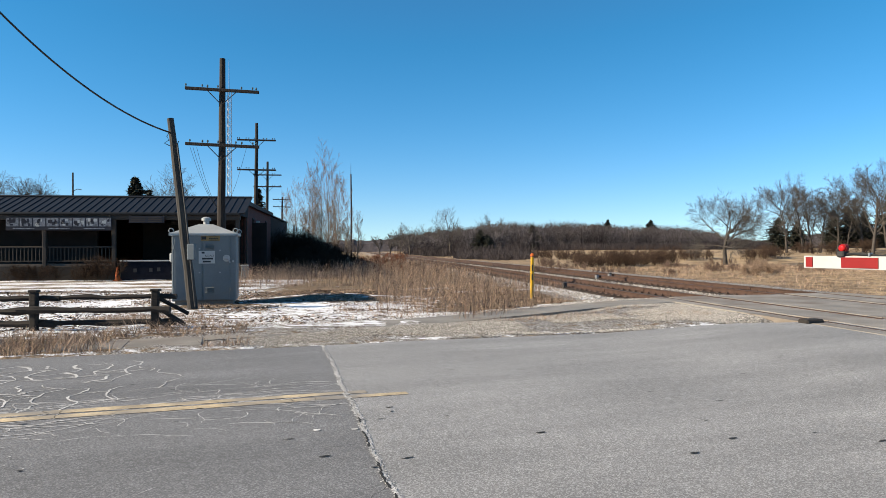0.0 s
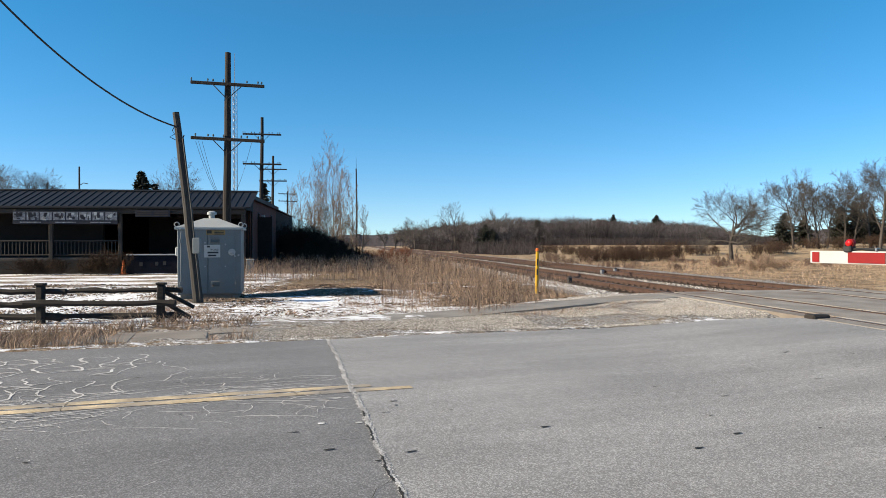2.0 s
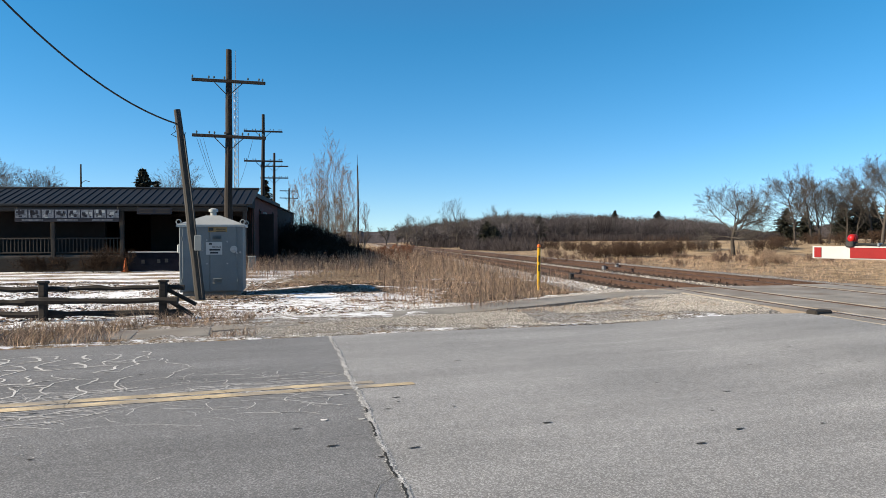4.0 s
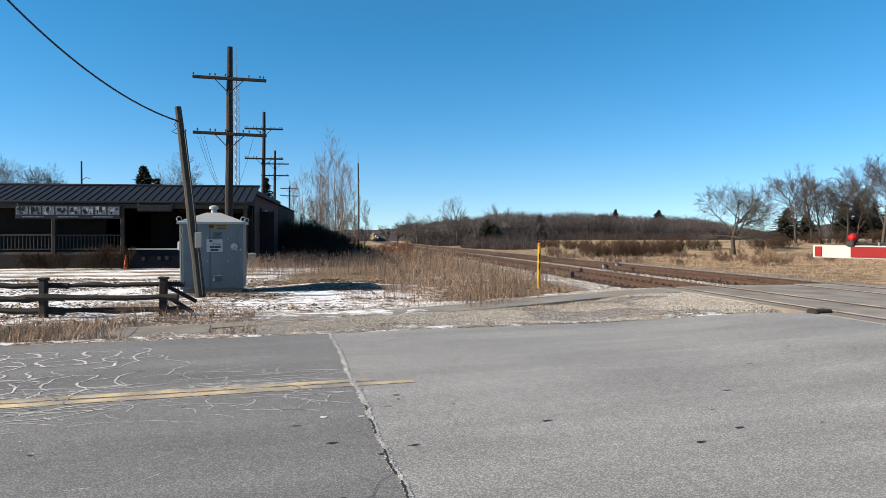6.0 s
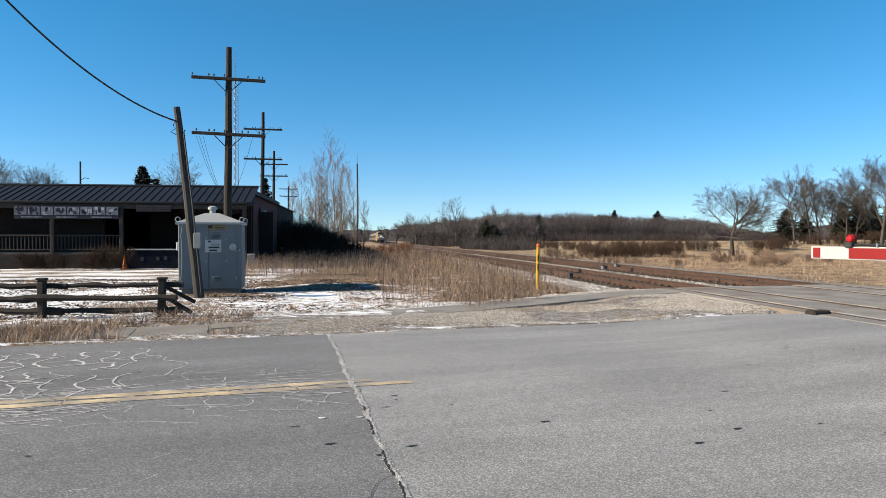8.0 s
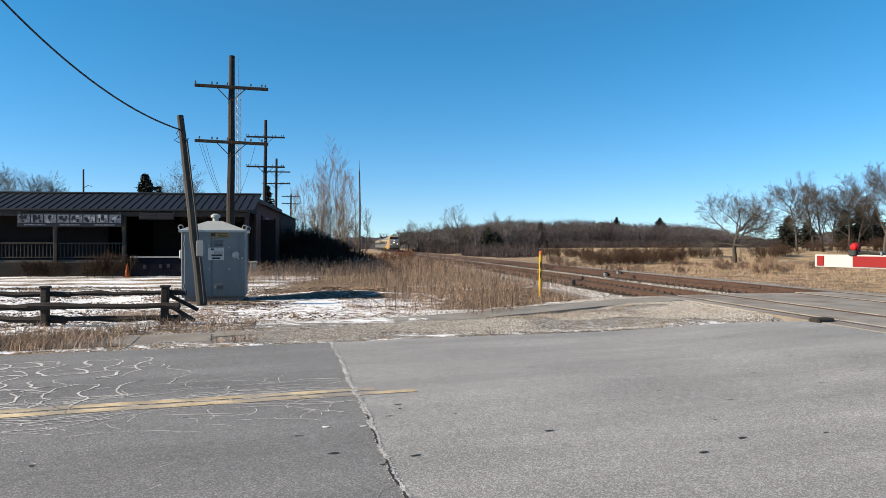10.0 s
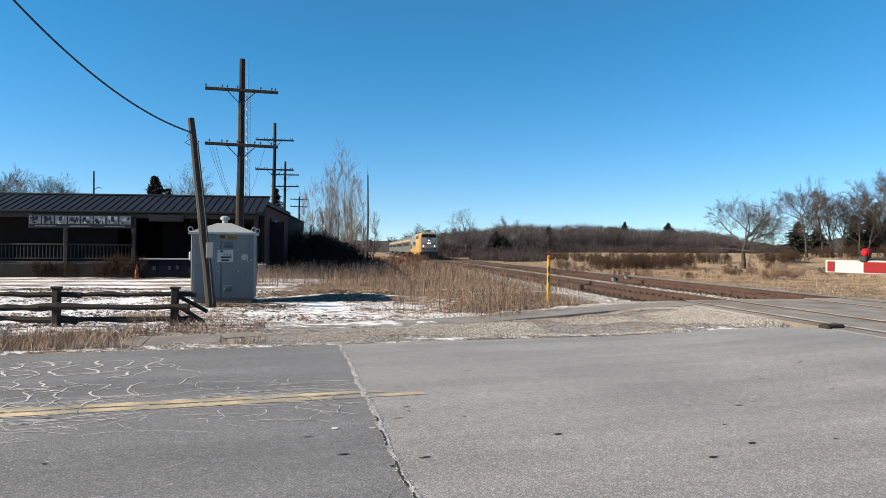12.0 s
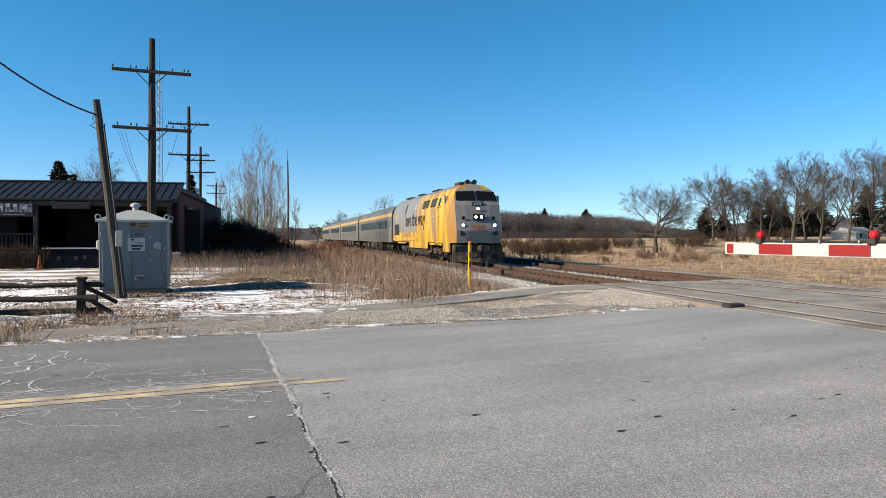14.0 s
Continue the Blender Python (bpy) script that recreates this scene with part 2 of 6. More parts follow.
def ground_material():
    """Dry turf, bare earth, gravel and thin snow, mixed by the zones stored on the mesh."""
    m = bpy.data.materials.new("winter_ground")
    m.use_nodes = True
    t = m.node_tree
    n, l = t.nodes, t.links
    b = n["Principled BSDF"]
    b.inputs["Roughness"].default_value, b.inputs["Specular IOR Level"].default_value = 0.9, 0.2
    co = n.new("ShaderNodeTexCoord")

    def nz(s, det, rough=0.6, sx=1.0):
        x = n.new("ShaderNodeTexNoise")
        x.inputs["Scale"].default_value, x.inputs["Detail"].default_value, x.inputs["Roughness"].default_value = s, det, rough
        if sx != 1.0:
            mp = n.new("ShaderNodeMapping")
            mp.inputs["Scale"].default_value = (sx, 1, 1)
            l.new(co.outputs["Object"], mp.inputs["Vector"])
            l.new(mp.outputs["Vector"], x.inputs["Vector"])
        else:
            l.new(co.outputs["Object"], x.inputs["Vector"])
        return x.outputs["Fac"]

    def ramp(s, stops):
        r = n.new("ShaderNodeValToRGB")
        e = r.color_ramp.elements
        while len(e) < len(stops):
            e.new(0.5)
        for q, (p, c) in zip(e, stops):
            q.position, q.color = p, (*c, 1)
        l.new(s, r.inputs["Fac"])
        return r.outputs["Color"]

    def mix(f, a, c):
        x = n.new("ShaderNodeMix")
        x.data_type = "RGBA"
        l.new(f, x.inputs["Factor"])
        l.new(a, x.inputs["A"])
        l.new(c, x.inputs["B"])
        return x.outputs["Result"]

    def zone(name):
        a = n.new("ShaderNodeAttribute")
        a.attribute_name = name
        return a.outputs["Fac"]

    def edge(z, nse, soft):
        w = n.new("ShaderNodeMapRange")
        w.inputs[1].default_value, w.inputs[2].default_value = 0.36, 0.64
        l.new(nse, w.inputs[0])
        s = n.new("ShaderNodeMath")
        s.operation = "ADD"
        l.new(z, s.inputs[0])
        l.new(w.outputs[0], s.inputs[1])
        r = n.new("ShaderNodeMapRange")
        r.inputs[1].default_value, r.inputs[2].default_value = 1 - soft, 1 + soft
        l.new(s.outputs[0], r.inputs[0])
        return r.outputs[0]
    grain = nz(24, 5, 0.75)
    turf = ramp(nz(11, 7, 0.85), [(0.39, (0.0315, 0.021, 0.014)), (0.47, (0.119, 0.0805, 0.0476)), (0.55, (0.266, 0.189, 0.1155)), (0.63, (0.392, 0.301, 0.189))])
    field = ramp(nz(0.45, 10, 0.8), [(0.38, (0.119, 0.077, 0.0455)), (0.48, (0.336, 0.2345, 0.133)), (0.6, (0.462, 0.336, 0.1995))])
    gravel = ramp(grain, [(0.42, (0.035, 0.0294, 0.0245)), (0.5, (0.23, 0.205, 0.178)), (0.57, (0.56, 0.535, 0.50))])
    earth = ramp(grain, [(0.42, (0.0245, 0.0182, 0.014)), (0.5, (0.112, 0.0805, 0.056)), (0.58, (0.28, 0.21, 0.14))])
    snow = ramp(nz(9, 8, 0.8), [(0.33, (0.50, 0.50, 0.50)), (0.45, (0.80, 0.81, 0.83)), (0.6, (0.90, 0.905, 0.92))])
    c = mix(edge(zone("field"), nz(0.5, 4), 0.3), turf, field)
    c = mix(edge(zone("earth"), nz(2.2, 6, 0.7), 0.25), c, earth)
    c = mix(edge(zone("gravel"), nz(3.0, 5, 0.7), 0.2), c, gravel)
    bare = c
    c = mix(edge(zone("snow"), nz(3.4, 12, 0.78, 0.7), 0.05), c, snow)
    c = mix(edge(zone("ruts"), nz(2.4, 7, 0.72, 0.13), 0.12), c, bare)
    l.new(c, b.inputs["Base Color"])
    bp = n.new("ShaderNodeBump")
    bp.inputs["Strength"].default_value, bp.inputs["Distance"].default_value = 0.8, 0.04
    l.new(grain, bp.inputs["Height"])
    l.new(bp.outputs["Normal"], b.inputs["Normal"])
    return m


M_ground = ground_material()
M_road = road_material("asphalt", (0.226, 0.225, 0.222), 1.1)
M_road_old = road_material("older_asphalt", (0.150, 0.151, 0.153), 1.0)
M_path = material("path_asphalt", (0.215, 0.202, 0.182), 0.9, vary=0.25, scale=1.2, fine=50, bump=0.4, dirt=(0.252, 0.217, 0.175), dirt_amount=0.3)
M_concrete = material("concrete", (0.21, 0.1925, 0.168), 0.85, vary=0.2, scale=1.5, fine=60, bump=0.3, dirt=(0.168, 0.14, 0.119), dirt_amount=0.35)
M_panel = material("crossing_panel", (0.235, 0.215, 0.188), 0.85, vary=0.25, scale=1.2, fine=50, bump=0.3, dirt=(0.154, 0.119, 0.091), dirt_amount=0.3)
# concrete set near black; the porch base carries its shade in the colour
M_oldbase = material("dark_base_concrete", (0.024, 0.020, 0.017), 0.9, vary=0.3, scale=1.5, fine=30, bump=0.3)
M_line = material("worn_yellow_paint", (0.47, 0.372, 0.235), 0.8, vary=0.35, scale=3, fine=40, dirt=(0.26, 0.235, 0.2), dirt_amount=0.55)
M_crackfill = material("salt_in_cracks", (0.504, 0.497, 0.483), 0.9, vary=0.3, scale=4, fine=50)
M_crackdark = material("open_crack", (0.021, 0.021, 0.021), 0.95, vary=0.2)
M_rail = material("rusty_rail", (0.062, 0.034, 0.024), 0.75, 0.1, vary=0.3, scale=3, fine=50)
M_rust = material("rusty_iron_fittings", (0.085, 0.056, 0.043), 0.85, vary=0.3, scale=6, fine=50)
M_railtop = material("worn_rail_head", (0.05, 0.036, 0.029), 0.65, 0.1, vary=0.1)
M_ballast = material("rusty_ballast", (0.1295, 0.1015, 0.0826), 0.9, vary=0.2, scale=10, fine=60, per="island")
M_darkballast = material("dark_ballast", (0.062, 0.053, 0.047), 0.9, vary=0.2, scale=10, fine=60, per="island")
M_tie = material("tarred_tie", (0.0595, 0.042, 0.0315), 0.9, vary=0.35, scale=3, fine=40, per="object", bump=0.5)
M_stone = material("ballast_stone", (0.37, 0.345, 0.315), 0.85, vary=0.2, scale=10, fine=60, per="island")
M_wood = material("weathered_wood", (0.037, 0.033, 0.029), 0.85, vary=0.3, scale=4, fine=40, bump=0.6, stretch=(1, 1, 0.12), bump_dist=0.02)
M_pole = material("old_pole_wood", (0.021, 0.0154, 0.0119), 0.85, vary=0.35, scale=4, fine=40, bump=0.7, stretch=(1, 1, 0.08), bump_dist=0.02)
M_rail_wood = material("split_rail_wood", (0.021, 0.017, 0.0145), 0.9, vary=0.35, scale=3, fine=40, bump=0.7, stretch=(0.1, 1, 1), bump_dist=0.02)
M_iron = material("dark_iron", (0.042, 0.0406, 0.0399), 0.6, 0.5, vary=0.2)
M_black = material("black_rubber", (0.014, 0.014, 0.014), 0.6, vary=0.2)
M_galv = material("galvanised_steel", (0.315, 0.322, 0.329), 0.45, 0.7, vary=0.15)
M_insul = material("glass_insulator", (0.084, 0.112, 0.112), 0.25, vary=0.1)
M_boxgrey = material("grey_cabinet_paint", (0.1225, 0.14, 0.147), 0.5, vary=0.08, scale=2, fine=30, bump=0.08, dirt=(0.154, 0.14, 0.119), dirt_amount=0.05)
M_boxroof = material("pale_cabinet_roof", (0.322, 0.336, 0.329), 0.5, vary=0.1, scale=2, fine=30, bump=0.08)
M_white = material("white_paint", (0.385, 0.385, 0.375), 0.5, vary=0.04, bump=0.05)
M_red = material("reflective_red", (0.203, 0.0056, 0.0049), 0.5, vary=0.06, bump=0.05)
M_yellow = material("yellow_plastic", (0.504, 0.28, 0.0105), 0.45, vary=0.06, bump=0.05)
M_faded = material("faded_tan_plate", (0.23, 0.145, 0.055), 0.6, vary=0.2, bump=0.05)
M_orange = material("orange_plastic", (0.595, 0.112, 0.014), 0.5, vary=0.08, bump=0.05)
M_lens = glow("lit_red_lens", (0.42, 0.010, 0.009), 0.05)
M_lens.node_tree.nodes["Principled BSDF"].inputs["Roughness"].default_value = 0.15
M_brick = material("dark_red_brick", (0.115, 0.034, 0.025), 0.85, vary=0.25, scale=2, fine=25, bump=0.4)
# wall brown taken near black; the porch's shade is in this colour
M_brickdark = material("shade_darkened_wall", (0.014, 0.0095, 0.0085), 0.85, vary=0.25, scale=2, fine=25, bump=0.4)
M_trim = material("tan_trim_paint", (0.030, 0.022, 0.017), 0.7, vary=0.15)
M_roof = material("charcoal_metal_roof", (0.0135, 0.014, 0.0155), 0.55, 0.0, vary=0.12, scale=1, fine=20, bump=0.05, spec=0.25)
M_deck = material("porch_boards", (0.112, 0.084, 0.0665), 0.85, vary=0.3, scale=3, fine=30)
M_glass = material("dark_glass", (0.01, 0.011, 0.013), 0.16, vary=0.05, bump=0.0, spec=0.14)
M_navy = material("dark_navy_paint", (0.0084, 0.0098, 0.0154), 0.9, vary=0.2, spec=0.1)
M_print = material("printed_sheet", (0.15, 0.155, 0.17), 0.6, vary=0.5, scale=5, fine=14, bump=0)
M_printdark = material("dark_printed_sheet", (0.008, 0.008, 0.016), 0.6, vary=0.3, scale=5, fine=14, bump=0)
M_letter = material("black_lettering", (0.021, 0.021, 0.021), 0.6, vary=0.1, bump=0)

# ---- ground ----
def road_edge(a):
    """The far edge of the road, drawn in a little at the crossing."""
    return np.interp(a, [5.0, 9.5, 10.9, 14.0, 20.0], [11.65, 11.2, 10.65, 10.65, 11.65])


def ground_height(x, y):
    x, y = np.asarray(x, float), np.asarray(y, float)
    s = U.x * x + U.y * y
    p = N.x * x + N.y * y
    q = RN.x * x + RN.y * y
    z = 0.05 * (vnoise(x * 0.5, y * 0.5, 3) - 0.5) + 0.03 * (vnoise(x * 1.7, y * 1.7, 4) - 0.5)
    bed = step(6.6, 8.2, p) * (1 - step(16.2, 18.2, p))
    z = z * (1 - bed) + bed * -0.045
    z = z + 0.165 * step(4.5, 8.4, p) * (1 - step(8.9, 9.3, p)) * (1 - step(17.5, 19, q)) * step(10.9, 12.0, q)
    z = z - 0.25 * step(17.5, 19.5, p) * (1 - step(22, 30, p))
    z = z + 1.15 * step(40, 150, p + 0.2 * s) * step(5, 40, p) + 0.5 * step(60, 200, np.hypot(x, y)) * (vnoise(x * 0.012, y * 0.012, 8) - 0.3) * step(18, 60, np.abs(p - 12))
    # low rise placed so that the cabinet's shadow spreads wider on it
    z = z + 0.16 * np.exp(-((x + 3.4) / 2.2) ** 2 - ((y - 22.0) / 1.0) ** 2)
    verge = step(ROAD_FAR, ROAD_FAR + 1.0, q) * (1 - step(25, 40, y)) * (1 - step(4, 7, p))
    z = z + 0.02 * verge
    side = x / np.maximum(y, 1.0)
    z = z + (0.55 + 0.75 * vnoise(x * 0.09, 3, 41)) * np.exp(-((y - 87 - 4 * vnoise(x * 0.11, 1, 42)) / 6.0) ** 2) * step(0.24, 0.29, side) * (1 - step(0.50, 0.60, side))
    z = z + 0.10 * (vnoise(x * 0.35, y * 0.35, 43) - 0.5) * step(19, 26, p)
    past = q - road_edge(RD.x * x + RD.y * y)
    on_road = (1 - step(-0.25, 0.12, past)) * step(ROAD_NEAR - 0.4, ROAD_NEAR + 0.1, q)
    return z * (1 - on_road) - 0.12 * on_road


def axis(lo, hi, fine, far):
    mid = list(np.arange(lo, hi + 1e-6, fine))
    a, d, up, down = mid[-1], fine, [], []
    while a < far:
        d *= 1.22
        a += d
        up.append(a)
    a, d = mid[0], fine
    while a > -far:
        d *= 1.22
        a -= d
        down.append(a)
    return np.array(down[::-1] + mid + up)


def path_centre(a):
    """Offset of the footpath's middle from the road's line, by the way along the road."""
    return 13.0 + 3.65 * step(-4, 13.5, a) * 1.0


def build_ground():
    gx, gy = axis(-30, 32, 0.34, 2600), axis(8, 46, 0.34, 2600)
    X, Y = np.meshgrid(gx, gy)
    Z = ground_height(X, Y)
    nx, ny = len(gx), len(gy)
    verts = np.stack([X, Y, Z], -1).reshape(-1, 3)
    i = (np.arange(ny - 1)[:, None] * nx + np.arange(nx - 1)[None]).ravel()
    faces = np.stack([i, i + 1, i + nx + 1, i + nx], -1)
    ob = raw("ground", verts, faces, M_ground, smooth=True)
    tagged(ob, "winter ground of dry grass, gravel and thin snow", "ground", kind="structure")
    x, y = verts[:, 0], verts[:, 1]
    s, p = U.x * x + U.y * y, N.x * x + N.y * y
    a, q = RD.x * x + RD.y * y, RN.x * x + RN.y * y
    bed = step(6.2, 7.4, p) * (1 - step(17.0, 18.5, p))
    verge = step(-0.2, 0.2, q - road_edge(a)) * (1 - step(0.3, 1.3, q - path_centre(a))) * step(-3.5, -0.5, a)
    near = 1 - step(2.4, 3.4, q)
    gravel = np.clip(np.maximum(np.maximum(bed * (1 - 0.6 * step(8.5, 9.0, p) * (1 - step(15.4, 16.2, p))), verge * 0.85), near), 0, 1)
    lot = step(21.5, 25, y) * (1 - step(36.5, 38.5, y)) * (1 - step(-9.0, -5.0, x))
    patch = step(13.4, 14.6, q) * (1 - step(21, 24.5, y)) * step(-20, -9, x) * (1 - step(-1.2, 0.8, x))
    streak = np.exp(-((q - path_centre(a) - 1.15) / 0.45) ** 2) * step(3, 5, a) * (1 - step(11.5, 13, a))
    edge = np.exp(-((q - road_edge(a) - 0.3) / 0.28) ** 2)
    left = (1 - step(-9, -6.5, x)) * step(14.4, 15.2, y) * (1 - step(21, 23, y))
    snow = 0.88 * lot + 0.60 * patch * (1 - lot) + 0.75 * streak + 0.45 * edge + 0.25 * left
    # clear turf round the cabinet; the second oval deepens the cabinet's cast shadow
    snow = snow * (1 - 0.8 * np.exp(-(((x + 6.7) / 1.9) ** 2 + ((y - 19.4) / 1.5) ** 2)))
    snow = snow * (1 - 0.9 * np.exp(-(((x + 3.6) / 2.5) ** 2 + ((y - 21.1) / 0.75) ** 2) ** 2))
    snow = snow + 0.5 * step(7.2, 7.8, p) * (1 - step(8.6, 9.2, p)) * step(17, 19, s) * (1 - step(30, 40, s))
    snow = snow + 0.55 * step(150, 190, s) * (1 - step(230, 260, s)) * step(24, 34, p) * (1 - step(44, 54, p))
    for cx, cy, rx, ry in ((0.9, 25.5, 1.6, 0.8), (-1.0, 27.5, 1.4, 0.7), (3.6, 27.0, 1.2, 0.8), (3.0, 30.0, 1.5, 1.0), (-2.6, 19.2, 1.6, 0.6), (-4.2, 23.0, 2.4, 0.5), (5.2, 21.8, 0.9, 0.7)):
        snow = snow + 0.6 * np.exp(-(((x - cx) / rx) ** 2 + ((y - cy) / ry) ** 2))
    field = step(18.5, 22, p) + step(60, 90, np.hypot(x, y))
    earth = 0.56 * step(13.0, 14.0, q) * (1 - step(24, 30, y)) * (1 - step(0, 3, x)) + 0.75 * step(8.5, 9.0, p) * (1 - step(15.4, 16.2, p)) + 0.35 * step(17, 18, p) * (1 - step(26, 40, p))
    # dark earth laid along the cabinet's shadow so that it looks darker
    earth = earth + 0.9 * np.exp(-(((x + 3.6) / 2.6) ** 2 + ((y - 21.1) / 0.9) ** 2) ** 2)
    for nm, val in (("snow", snow), ("ruts", 0.40 * lot * step(-0.6, 0.7, np.sin(y * 1.9 + 0.05 * x * x / 4)) + 0.30 * lot), ("gravel", gravel * 0.9), ("field", np.clip(field, 0, 1)), ("earth", earth)):
        at = ob.data.attributes.new(nm, "FLOAT", "POINT")
        at.data.foreach_set("value", np.asarray(val, np.float32))


build_ground()


# ---- road, path and crossing ----
def road_height(a, q):
    v = rq(a, q)
    p = N.x * v.x + N.y * v.y
    return 0.15 * float(step(3.6, 8.9, p)) * (1 - float(step(17.5, 26, p)))


def build_road():
    # the joint between the two surfacings runs slightly askew across the road
    qs = np.linspace(ROAD_NEAR, ROAD_FAR, 40)
    for name, a0, a1, mat, label in (("road_old_surface", -300, None, M_road_old, "older grey asphalt road with cracked surface"),
                                     ("road_new_surface", None, 300, M_road, "newer pale grey asphalt road surface")):
        g, rows = Geo(), []
        k = np.array([0, 0.005, 0.01, 0.03, 0.06, 0.1, 0.15, 0.2, 0.3, 0.5, 0.7, 1.0])
        if a0 is not None:
            k = 1 - k[::-1]
        k = np.unique(np.concatenate([k, np.arange(4, 24) / 300])) if a0 is None else k
        for qq in qs:
            sa = seam_a(qq)
            lo, hi = (a0, sa) if a0 is not None else (sa, a1)
            qe = qq
            rows.append([(lo + (hi - lo) * t, qe) for t in k])
        vs = []
        for j, r in enumerate(rows):
            for a, qq in r:
                wob = 0.0
                if j in (0, len(rows) - 1):
                    wob = 0.14 * (float(vnoise(a * 1.1, 3, 5)) - 0.5)
                qe = ROAD_NEAR + (qq - ROAD_NEAR) * (float(road_edge(a)) - ROAD_NEAR) / (ROAD_FAR - ROAD_NEAR)
                vs.append(rq(a, qe + wob, road_height(a, qe)))
        nk = len(k)
        last = len(vs)
        vs += [v - Vector((0, 0, 0.2)) for v in vs[(len(rows) - 1) * nk:len(rows) * nk]]
        fs = [(j * nk + i, j * nk + i + 1, (j + 1) * nk + i + 1, (j + 1) * nk + i) for j in range(len(rows) - 1) for i in range(nk - 1)]
        fs += [((len(rows) - 1) * nk + i, (len(rows) - 1) * nk + i + 1, last + i + 1, last + i) for i in range(nk - 1)]
        g.add(vs, fs)
        tagged(part(name, g, mat, None, "", True), label, "road", kind="structure")


def seam_a(q):
    """The joint's way along the road at the offset q."""
    # through (-0.43, 4.98) and (-1.97, 11.39)
    a1, q1 = RD.x * -0.43 + RD.y * 4.98, RN.x * -0.43 + RN.y * 4.98
    a2, q2 = RD.x * -1.97 + RD.y * 11.39, RN.x * -1.97 + RN.y * 11.39
    return a1 + (a2 - a1) * (q - q1) / (q2 - q1) + 0.012 * math.sin(q * 2.1)


build_road()


def ribbon(g, pts, width, z=0.004, vary=0.5, seed=0, mat=0, taper=0.3):
    """A thin strip lying on the road along points (a, q)."""
    vs = []
    for i, (a, q) in enumerate(pts):
        a0, q0 = pts[max(i - 1, 0)]
        a1, q1 = pts[min(i + 1, len(pts) - 1)]
        d = Vector((a1 - a0, q1 - q0, 0))
        d = d.normalized() if d.length else Vector((1, 0, 0))
        w = width * (1 + vary * (2 * float(vnoise(i * 0.77 + seed * 3.1, seed * 1.7, 9)) - 1)) / 2
        if i in (0, len(pts) - 1):
            w *= taper
        for sgn in (-1, 1):
            aa, qq = a - d.y * w * sgn, q + d.x * w * sgn
            vs.append(rq(aa, qq, road_height(aa, qq) + z))
    g.add(vs, [(2 * i, 2 * i + 1, 2 * i + 3, 2 * i + 2) for i in range(len(pts) - 1)], mat)


def build_markings():
    g = Geo()      # double yellow line, worn
    end_a = RD.x * -0.41 + RD.y * 7.71
    for off, end in ((-0.02, end_a), (0.20, end_a - 0.42)):
        n = 160
        ribbon(g, [(-50 + (end + 50) * k / n, 7.47 + off) for k in range(n + 1)], 0.145, 0.0047, 0.12, 3, 0, 1.0)
    tagged(part("road_marking", g, M_line), "worn double yellow centre line on the road", "road marking", kind="structure")


build_markings()


